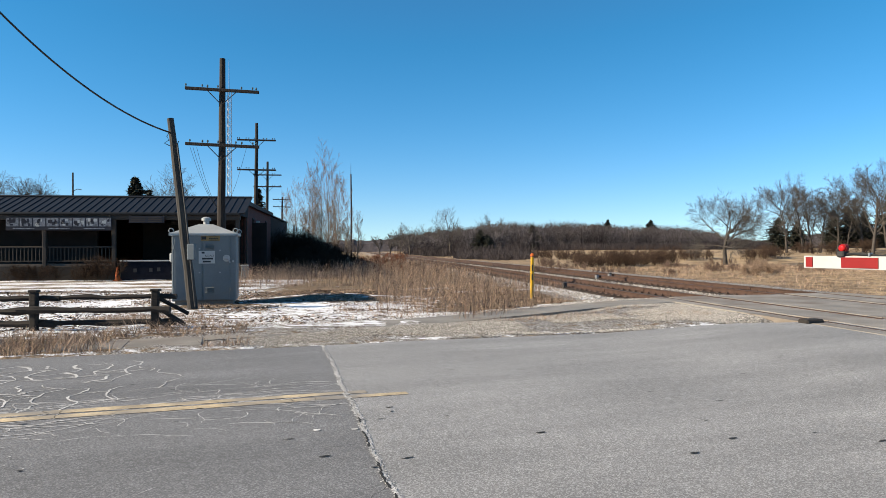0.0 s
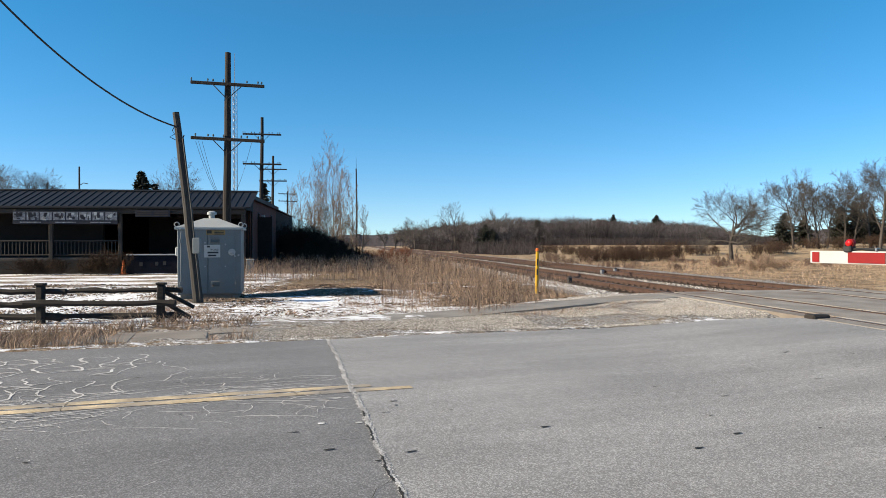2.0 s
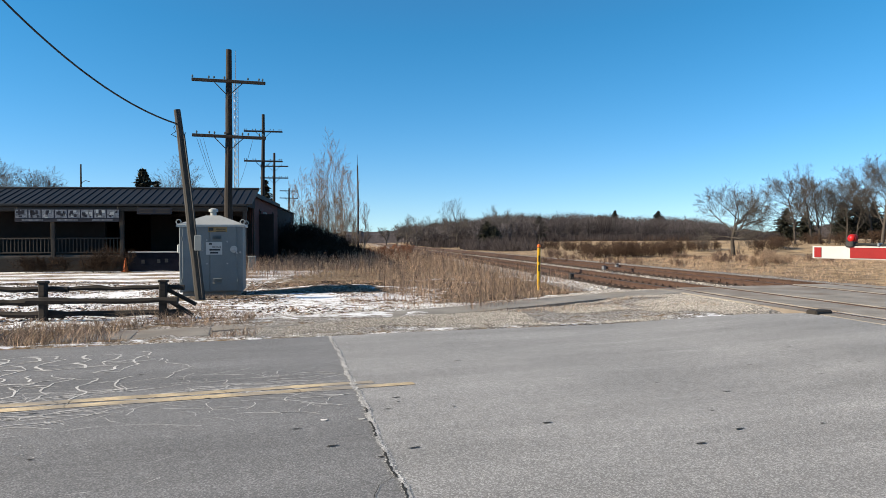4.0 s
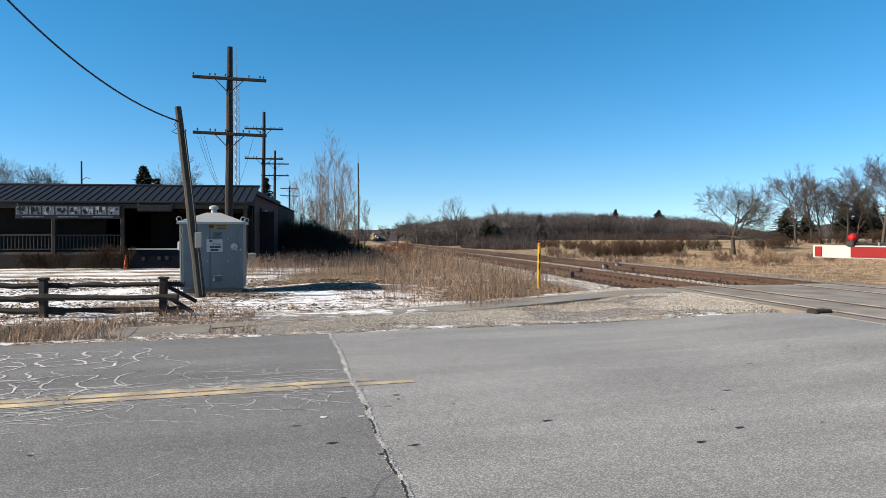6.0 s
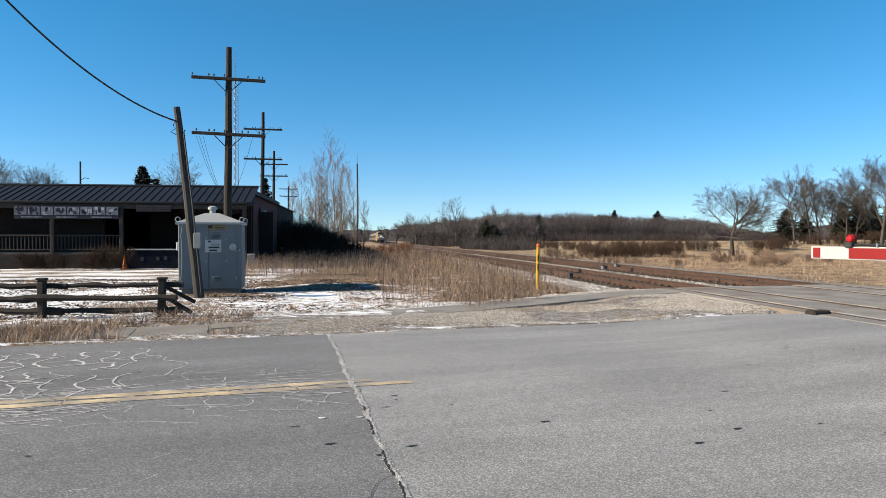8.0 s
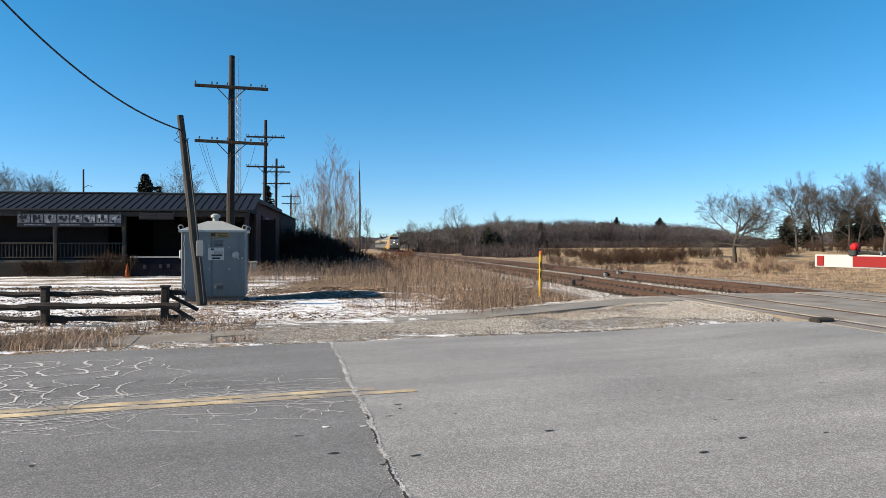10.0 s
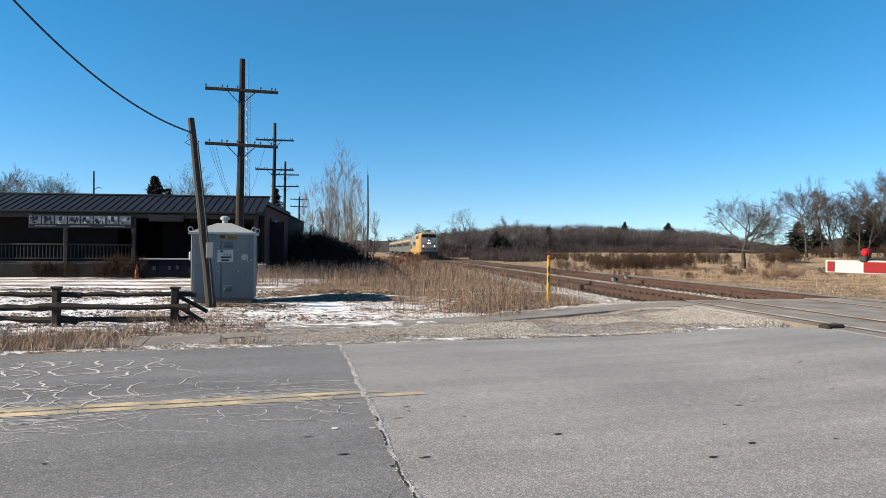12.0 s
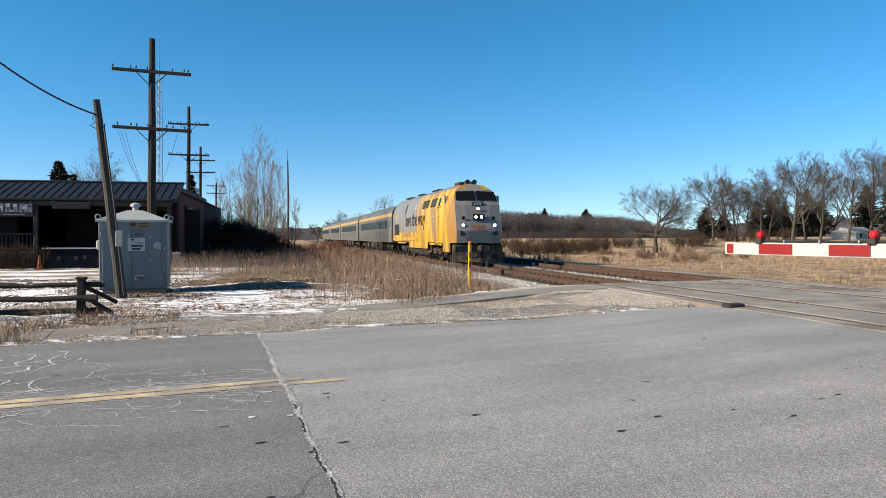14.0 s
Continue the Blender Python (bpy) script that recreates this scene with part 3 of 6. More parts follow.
def build_cracks():
    r = random.Random(11)
    pale, dark = Geo(), Geo()
    # the joint between the surfacings: crumbs of salt along a thin open line
    for i in range(5200):
        q = ROAD_NEAR + 0.1 + (ROAD_FAR - ROAD_NEAR - 0.2) * i / 5199 + r.uniform(-0.02, 0.02)
        a = seam_a(q) + r.gauss(0, 0.013) + 0.008 * math.sin(q * 9)
        w = (abs(r.gauss(0.003, 0.004)) + 0.002) * (1.35 if q > 6 else 0.85)
        n = 5
        ring = [(a + math.cos(6.283 * k / n + i) * w * r.uniform(0.5, 1.3), q + math.sin(6.283 * k / n + i) * w * r.uniform(0.6, 1.6)) for k in range(n)]
        pale.add([rq(x, y, road_height(x, y) + 0.005 + 0.0004 * (i % 4)) for x, y in ring], [tuple(range(n))])
    for q0, q1 in ((3.6, 4.4), (4.5, 5.1), (5.5, 6.0), (6.3, 6.5)):
        ribbon(dark, [(seam_a(q0 + (q1 - q0) * i / 20) - 0.016 + 0.008 * math.sin((q0 + (q1 - q0) * i / 20) * 9) + r.uniform(-0.008, 0.008), q0 + (q1 - q0) * i / 20) for i in range(21)], 0.018, 0.0075, 0.6, 8)

    def wander(a, q, heading, length, wig, stepw=0.09):
        pts = [(a, q)]
        h = heading
        while length > 0:
            h += r.gauss(0, wig)
            h = heading + (h - heading) * 0.85
            a, q = a + math.cos(h) * stepw, q + math.sin(h) * stepw
            pts.append((a, q))
            length -= stepw
        return pts
    # long fine cracks beside the centre line
    for i in range(90):
        a = r.uniform(-4.5, 0.6)
        q = 7.62 + r.gauss(0.0, 0.5)
        pts = wander(a, q, r.choice((0.0, 0.0, 0.12, -0.15)), r.uniform(0.5, 1.9), 0.22)
        pts = [(x, y) for x, y in pts if x < seam_a(y) - 0.02]
        if len(pts) > 3:
            ribbon(pale, pts, r.uniform(0.006, 0.014), 0.0046, 0.6, i)
    for i in range(44):     # short cross cracks
        a, q = r.uniform(-3.2, 1.0), r.uniform(6.3, 8.4)
        pts = [(x, y) for x, y in wander(a, q, r.uniform(1.2, 2.0), r.uniform(0.2, 0.6), 0.5, 0.06) if x < seam_a(y) - 0.02]
        if len(pts) > 3:
            ribbon(pale, pts, 0.008, 0.0047, 0.6, 40 + i)
    # crazed patch at the far side, wider and whiter: irregular cells
    cells = {}
    na, nq = 13, 8
    for i in range(na + 1):
        for j in range(nq + 1):
            cells[i, j] = (-5.7 + 0.345 * i + (0.09 if j % 2 else -0.09) + r.uniform(-0.07, 0.07), 7.75 + 0.38 * j + r.uniform(-0.10, 0.10))
    for i in range(na + 1):
        for j in range(nq + 1):
            fall = i / na
            for di, dj in ((1, 0), (0, 1)):
                if (i + di, j + dj) in cells and r.random() < (0.7 if di else 0.97) * (1.15 - 0.5 * fall ** 3):
                    (a0, q0), (a1, q1) = cells[i, j], cells[i + di, j + dj]
                    bow, ripple = r.choice((-1, 1)) * r.uniform(0.03, 0.10), r.uniform(-0.035, 0.035)
                    da, dq = a1 - a0, q1 - q0
                    pts = []
                    for k in range(11):
                        u = k / 10
                        off = bow * math.sin(math.pi * u) + ripple * math.sin(3 * math.pi * u) + r.uniform(-0.008, 0.008)
                        pts.append((a0 + da * u - dq * off * 1.6, q0 + dq * u + da * off * 2.2))
                    ribbon(pale, pts, (r.uniform(0.012, 0.035) if di else r.uniform(0.026, 0.055)) * (1.15 - 0.6 * fall), 0.0045, 0.7, i * 9 + j, 0, 1.0)
    for i in range(10):
        a = r.uniform(-7, -2.2)
        pts = wander(a, r.uniform(6.0, 10.9), r.choice((0.1, -0.2, 0.9)), r.uniform(0.5, 1.8), 0.35)
        ribbon(pale, pts, r.uniform(0.01, 0.025), 0.0046, 0.6, 90 + i)
    # curved cracks near the joint, far lane and near lane
    for a, q, h, ln in ((-0.1, 9.3, 1.9, 0.8), (-0.55, 9.9, 1.3, 0.7), (-0.35, 8.6, 1.5, 0.6)):
        ribbon(pale, wander(a - 0.4, q, h, ln, 0.45, 0.06), 0.014, 0.0057, 0.5, 7)
    for a, q, h, ln in ((seam_a(4.55) - 0.03, 4.55, 3.9, 0.55), (seam_a(4.0) - 0.03, 4.0, 2.9, 0.3), (seam_a(5.6) - 0.02, 5.6, 3.2, 0.3)):
        ribbon(dark, wander(a, q, h, ln, 0.35, 0.04), 0.005, 0.0057, 0.4, 3)
    # leaves of rubber and bits pressed into the surface
    for i in range(46):
        a, q = r.uniform(-4, 8.5), r.uniform(3.6, 9.0)
        ln = r.uniform(0.03, 0.11)
        h = r.uniform(-0.3, 0.3)
        ribbon(dark, [(a + math.cos(h) * ln * k / 3, q + math.sin(h) * ln * k / 3) for k in range(4)], r.uniform(0.012, 0.028), 0.006, 0.3, i, 0, 0.4)
    for x, y in ((-0.92, 5.33), (0.84, 6.0), (1.95, 5.38), (2.42, 5.79)):
        a, q = RD.x * x + RD.y * y, RN.x * x + RN.y * y
        ribbon(dark, [(a + 0.03 * k - 0.04, q + 0.004 * k) for k in range(4)], 0.035, 0.0065, 0.3, 3, 0, 0.5)
    for x, y in ((-0.79, 6.14), (-1.12, 6.11)):
        a, q = RD.x * x + RD.y * y, RN.x * x + RN.y * y
        ribbon(pale, [(a + 0.02 * k - 0.03, q) for k in range(4)], 0.06, 0.0062, 0.3, 3, 0, 0.8)
    # scraped marks and pressed chips in the older near lane
    for i in range(34):
        a, q = r.uniform(-4.2, -0.4), r.uniform(3.2, 6.2)
        pts = [(x, y) for x, y in wander(a, q, r.choice((0.5, 0.6, 0.7, 0.1)), r.uniform(0.06, 0.26), 0.12, 0.03) if x < seam_a(y) - 0.05]
        if len(pts) > 2:
            ribbon(pale, pts, r.uniform(0.002, 0.005), 0.0052, 0.7, 120 + i)
    for i in range(140):
        a, q = r.gauss(-2.2, 0.35), r.gauss(5.75, 0.12)
        ribbon(pale, [(a + 0.008 * k, q) for k in range(3)], r.uniform(0.006, 0.018), 0.0053, 0.4, i, 0, 0.6)
    # faded edge line of the far lane
    ribbon(pale, [(-14 + 0.3 * k, 10.95 + 0.01 * math.sin(k)) for k in range(24)], 0.05, 0.0052, 0.9, 60)
    tagged(part("crack_fill", pale, M_crackfill), "white salt-filled cracks and joint in the asphalt", "road cracks", kind="structure")
    tagged(part("open_cracks", dark, M_crackdark), "dark open cracks and specks in the asphalt", "road cracks", kind="structure")


build_cracks()


def strip(name, avals, lo, hi, top, mat, label, thick=0.2, n=4):
    """A paved strip along the road with its own edges and thickness."""
    g, vs, nn = Geo(), [], n + 3
    for a in avals:
        l, h, z = lo(a), hi(a), top(a)
        vs += [rq(a, l, z - thick)] + [rq(a, l + (h - l) * k / n, z) for k in range(n + 1)] + [rq(a, h, z - thick)]
    g.add(vs, [(i * nn + k, (i + 1) * nn + k, (i + 1) * nn + k + 1, i * nn + k + 1) for i in range(len(avals) - 1) for k in range(nn - 1)])
    g.add([], [])
    return tagged(part(name, g, mat), label, "pavement", kind="structure")


def path_top(a):
    return 0.018 + 0.135 * float(step(4, 12.2, a))


PA = np.arange(-0.35, 13.2, 0.3)
strip("pavement", list(PA), lambda a: float(path_centre(a)) - 0.62 + 0.10 * (float(vnoise(a * 1.5, 1, 2)) - 0.5),
      lambda a: float(path_centre(a)) + 0.62 + 0.10 * (float(vnoise(a * 1.5, 6, 2)) - 0.5), path_top, M_path, "narrow grey asphalt footpath beside the road", 0.16)
walkbase = tagged(new("concrete_pavement"), "old concrete pavement slabs beside the road", "pavement", kind="structure")
for k in range(2):
    g = Geo()
    g.box(rq(-0.98 - 1.22 * k, 12.9, -0.042), (1.2, 1.15, 0.10), 0.015, pose(0, 0, 0, 0, 0, ROAD_YAW))
    part("slab", g, M_concrete, walkbase)

# crossing: concrete panels between and beside the rails
crossing = tagged(new("level_crossing"), "worn concrete level crossing panels between the rails", "level crossing", kind="structure")


def s_of_road(p, q):
    """The way along the track where it has the offset q from the road's line."""
    k = RN.x * U.x + RN.y * U.y
    return (q - (RN.x * N.x + RN.y * N.y) * p) / k


for lo, hi in ((8.75, 9.13), (9.42, 10.58), (10.90, 13.30), (13.62, 14.78), (15.07, 15.7)):
    g = Geo()
    s0, s1 = s_of_road((lo + hi) / 2, 1.6), s_of_road((lo + hi) / 2, 17.45)
    cuts = np.linspace(s0, s1, 8)
    for a, b in zip(cuts[:-1], cuts[1:]):
        g = Geo()
        g.box(sp((a + b) / 2, (lo + hi) / 2, 0.059), (hi - lo, b - a - 0.015, 0.20), 0.004, pose(0, 0, 0, 0, 0, TRACK_YAW))
        part("panel", g, M_panel, crossing)

# black strips laid in the rail gaps to give them their shaded dark
for p0 in (P1, P2):
    for e in (-0.753, 0.753):
        s0, s1 = s_of_road(p0 + e, 1.6), s_of_road(p0 + e, 17.45)
        part("flangeway", Geo().box(sp((s0 + s1) / 2, p0 + e, 0.0), (0.2, s1 - s0, 0.16), 0.01, pose(0, 0, 0, 0, 0, TRACK_YAW)), M_black, crossing, "black strip for the dark of the flangeway gap")

drain = thing("drain_box", Matrix.Translation((7.10, 13.35, 0.125)) @ pose(0, 0, 0, 0, 0, ROAD_YAW), "dark concrete drain end at the crossing corner", "drain")
part("curb", Geo().box((0, 0, 0.0), (0.42, 0.26, 0.2), 0.03), M_oldbase, drain)
part("grate", Geo().box((-0.02, -0.135, 0.0), (0.34, 0.02, 0.13), 0.004), M_black, drain)


# ---- tracks ----
def rail_geo(p, s0, s1):
    """A flat-bottomed rail: foot, web and head."""
    prof = [(-0.07, -0.18), (0.07, -0.18), (0.07, -0.165), (0.012, -0.145), (0.012, -0.045), (0.036, -0.032), (0.036, -0.006), (0.028, 0.0),
            (-0.028, 0.0), (-0.036, -0.006), (-0.036, -0.032), (-0.012, -0.045), (-0.012, -0.145), (-0.07, -0.165)]
    g, n = Geo(), len(prof)
    vs = []
    ss = list(np.arange(s0, s1, 40)) + [s1]
    for s in ss:
        vs += [sp(s, p + x, RAIL_TOP + z) for x, z in prof]
    for i in range(len(ss) - 1):
        for k in range(n):
            g.add([], [])
            g.f.append((i * n + k, i * n + (k + 1) % n, (i + 1) * n + (k + 1) % n, (i + 1) * n + k))
            g.m.append(1 if k in (6, 7, 8) else 0)
    g.v += [tuple(v) for v in vs]
    g.f += [tuple(range(n)), tuple((len(ss) - 1) * n + k for k in range(n))]
    g.m += [0, 0]
    return g


tie_mesh = Geo().box((0, 0, 0), (2.59, 0.23, 0.18), 0.012).mesh("tie", M_tie)
for label, p0 in (("rusty steel railway track nearer the road bend", P1), ("second rusty steel railway track beyond the first", P2)):
    tr = thing("railway_track", pose(0, 0, 0), "rusty steel railway track on dark ties in ballast", "railway track", "two tracks", "structure")
    for e in (-0.753, 0.753):
        part("rail", rail_geo(p0 + e, -60, 760), [M_rail, M_railtop], tr)
    far_v, far_f = [], []
    for k in range(-110, 600):
        s = k * 0.56
        dp, ds, da = random.uniform(-0.04, 0.04), random.uniform(-0.03, 0.03), random.uniform(-1, 1)
        m = Matrix.Translation(sp(s + ds, p0 + dp, -0.105)) @ pose(0, 0, 0, 0, 0, TRACK_YAW + da)
        if 26 <= k < 150:
            t = new("tie", tie_mesh)
            t.parent, t.matrix_basis = tr, m
        else:
            b = len(far_v)
            far_v += [m @ Vector((x, y, z)) for x in (-1.295, 1.295) for y in (-0.115, 0.115) for z in (-0.09, 0.09)]
            far_f += [tuple(b + i for i in f) for f in ((0, 1, 3, 2), (4, 6, 7, 5), (0, 4, 5, 1), (2, 3, 7, 6), (1, 5, 7, 3))]
    o = raw("far_ties", [tuple(v) for v in far_v], far_f, M_tie)
    o.parent = tr
    tagged(o, "dark wooden ties", kind="stuff")
    plates = Geo()      # tie plates and rail anchors
    for k in range(26, 130):
        for e in (-0.753, 0.753):
            plates.box(sp(k * 0.56, p0 + e, -0.008), (0.34, 0.19, 0.02), 0, pose(0, 0, 0, 0, 0, TRACK_YAW))
            for side in (-0.1, 0.1):
                plates.box(sp(k * 0.56 + 0.05 * (side > 0), p0 + e + side, 0.02), (0.035, 0.035, 0.05), 0, pose(0, 0, 0, 0, 0, TRACK_YAW))
    tagged(part("tie_plates", plates, M_rust, tr), "rusty tie plates and spikes", kind="stuff")
    # fish plates and a rail box
    for s in (24.5, 36.0, 47.5):
        for e in (-0.753, 0.753):
            g = Geo()
            for side in (-0.03, 0.03):
                g.box(sp(s, p0 + e + side, 0.075), (0.024, 0.9, 0.09), 0.006, pose(0, 0, 0, 0, 0, TRACK_YAW))
            part("joint_bar", g, M_rail, tr)


def pebbles(name, xs, ys, zs, sizes, mat, label):
    """Many small angular stones, one mesh."""
    base = np.array([(1, 0, -.1), (-.4, .9, .05), (-.6, -.8, 0), (.1, .1, .75), (0.2, -0.5, -.6)])
    tri = np.array([(0, 1, 3), (1, 2, 3), (2, 0, 3), (1, 0, 4), (2, 1, 4), (0, 2, 4)])
    n = len(xs)
    ang = rng.uniform(0, 6.283, n)
    v = base[None] * rng.uniform(0.6, 1.3, (n, 5, 3)) * np.asarray(sizes)[:, None, None]
    c, s = np.cos(ang)[:, None], np.sin(ang)[:, None]
    out = np.stack([v[..., 0] * c - v[..., 1] * s + xs[:, None], v[..., 0] * s + v[..., 1] * c + ys[:, None], v[..., 2] + zs[:, None]], -1)
    f = (tri[None] + (np.arange(n) * 5)[:, None, None]).reshape(-1, 3)
    return tagged(raw(name, out.reshape(-1, 3), f, mat), label, "gravel", kind="stuff")


def build_gravel():
    # ballast
    n = 36000
    s = 12 + 60 * rng.random(n) ** 1.6
    p = rng.uniform(7.2, 16.8, n)
    x, y = U.x * s + N.x * p, U.y * s + N.y * p
    q = RN.x * x + RN.y * y
    k = (q > 17.5) | (p < 8.7) & (q > 13.2 + 3.4)
    d1, d2 = np.minimum(abs(p - P1), abs(p - P2)), 0
    z = np.where(d1 < 1.3, -0.06, -0.03)
    inner = (p > 8.55) & (p < 11.35)
    beyond = (p > 12.85) & (p < 15.9)
    for kk, mat, label in ((k & inner, M_ballast, "rust-brown crushed stone ballast between the rails"), (k & beyond, M_darkballast, "dark oily ballast under the far track"),
                           (k & ~inner & ~beyond, M_stone, "grey and white crushed stone ballast shoulder")):
        pebbles("ballast", x[kk], y[kk], z[kk], rng.uniform(0.02, 0.05, kk.sum()), mat, label)
    # verge between road and path
    n = 90000
    a = rng.uniform(0.2, 12.5, n)
    q = rng.uniform(10.7, 17.6, n)
    pc = path_centre(a)
    x, y = RD.x * a + RN.x * q, RD.y * a + RN.y * q
    p = N.x * x + N.y * y
    dens = vnoise(a * 0.8, q * 1.4, 12)
    k = ((np.abs(q - pc) > 0.66) & (p < 8.7) & (q < pc + 1.3) & ((dens > 0.28) | (np.abs(np.abs(q - pc) - 0.75) < 0.2)) & (q > road_edge(a) + 0.1)) 
    k &= ~((q > pc) & (rng.random(n) > 0.35 + 0.3 * (a > 6)))
    z = ground_height(x, y) + 0.012
    pebbles("verge_gravel", x[k], y[k], z[k], rng.uniform(0.007, 0.022, k.sum()) * np.interp(a[k], [0, 5, 9], [0.75, 1.0, 1.25]), M_stone, "loose pale gravel along the road edge")


build_gravel()


# ---- train ----
M_tyellow = material("train_yellow", (0.56, 0.345, 0.02), 0.4, vary=0.1, scale=2.4, fine=8, bump=0.03, dirt=(0.27, 0.145, 0.045), dirt_amount=0.56, stretch=(1, 1, 0.2))
M_tgrey = material("train_grey", (0.203, 0.196, 0.1834), 0.4, 0.1, vary=0.08, scale=1.0, fine=8, bump=0.03, dirt=(0.182, 0.168, 0.147), dirt_amount=0.2, stretch=(1, 1, 0.3))
M_steel = material("stainless_steel", (0.118, 0.116, 0.111), 0.5, 0.35, vary=0.12, scale=1.5, fine=20, bump=0.03, dirt=(0.21, 0.189, 0.161), dirt_amount=0.2)
M_coachpane = material("tinted_coach_glass", (0.008, 0.009, 0.011), 0.35, vary=0.05, bump=0.0, spec=0.06)
M_stripe = material("coach_stripe", (0.385, 0.231, 0.042), 0.45, vary=0.08, dirt=(0.28, 0.182, 0.07), dirt_amount=0.2)
M_under = material("sooty_underframe", (0.0182, 0.0161, 0.0147), 0.8, 0.2, vary=0.35, dirt=(0.084, 0.0595, 0.042), dirt_amount=0.3)
M_seam = material("panel_seam", (0.07, 0.0595, 0.035), 0.8, vary=0.2)
M_head = glow("lit_headlight", (1.0, 0.97, 0.9), 3.2)
M_plate = material("dark_green_board", (0.0084, 0.035, 0.028), 0.4, vary=0.1)
M_logo = material("rusty_orange_emblem", (0.385, 0.112, 0.035), 0.5, vary=0.2)

LOCO_LEN = 20.6
BODY = [(1.50, 1.10), (1.52, 1.75), (1.52, 3.12), (1.36, 3.62), (1.12, 4.02), (0.72, 4.27), (0.0, 4.36)]    # half section


def nose_y(z):
    """How far the nose lies behind the coupler face at the height z."""
    return float(np.interp(z, [0.9, 1.9, 2.75, 3.15, 4.0, 4.4], [-0.75, -0.62, -0.80, -1.05, -1.65, -2.1]))


def bogie(parent, y, wheels, base):
    """A truck with side frames, springs and wheels on axles."""
    g = Geo()
    ys = [y + (k - (wheels - 1) / 2) * base for k in range(wheels)]
    for sx in (-1, 1):
        g.box((sx * 1.12, y, 0.66), (0.16, base * (wheels - 1) + 1.1, 0.2), 0.04)
        g.box((sx * 1.12, y, 0.48), (0.2, 0.7, 0.2), 0.04)
        for yy in ys:
            g.box((sx * 1.14, yy, 0.54), (0.2, 0.36, 0.32), 0.05)
            for o in (-0.26, 0.26):
                g.tube([(sx * 1.14, yy + o, 0.42), (sx * 1.14, yy + o, 0.78)], 0.075, 8)
        g.tube([(sx * 1.2, y - 0.6, 0.8), (sx * 1.2, y + 0.6, 0.5)], 0.05, 6)
    g.box((0, y, 0.7), (2.1, 0.5, 0.22), 0.04)
    tr = part("truck", g, M_under, parent, "sooty truck frame")
    for yy in ys:
        w = Geo()
        for sx in (-1, 1):
            w.disc((sx * 0.76, yy, 0.51), 0.51, 0.13, (1, 0, 0), 20)
            w.disc((sx * 0.70, yy, 0.51), 0.545, 0.03, (1, 0, 0), 20)
            w.disc((sx * 0.84, yy, 0.51), 0.16, 0.06, (1, 0, 0), 10)
        w.disc((0, yy, 0.51), 0.09, 1.6, (1, 0, 0), 8)
        part("wheelset", w, M_under, tr, "steel wheels on an axle")


def loft(g, rings, mats):
    """Rings of equal point counts, joined into a skin; mats(i, k) picks the material."""
    n = len(rings[0])
    b = len(g.v)
    g.v += [tuple(v) for r in rings for v in r]
    for i in range(len(rings) - 1):
        for k in range(n - 1):
            g.f.append((b + i * n + k, b + i * n + k + 1, b + (i + 1) * n + k + 1, b + (i + 1) * n + k))
            g.m.append(mats(i, k))


def text_geo(name, words, size, mat, parent, m, depth=0.004, squeeze=1.0):
    cu = bpy.data.curves.new(name, "FONT")
    cu.body, cu.size, cu.extrude = words, size, depth
    cu.align_x, cu.align_y = "CENTER", "BOTTOM_BASELINE"
    ob = bpy.data.objects.new("tmp", cu)
    scene.collection.objects.link(ob)
    me = bpy.data.meshes.new_from_object(ob.evaluated_get(bpy.context.evaluated_depsgraph_get()))
    bpy.data.objects.remove(ob)
    me.materials.clear()
    me.materials.append(mat)
    o = new(name, me)
    o.parent, o.matrix_basis = parent, m @ Matrix.Diagonal((squeeze, 1, 1, 1))
    return o


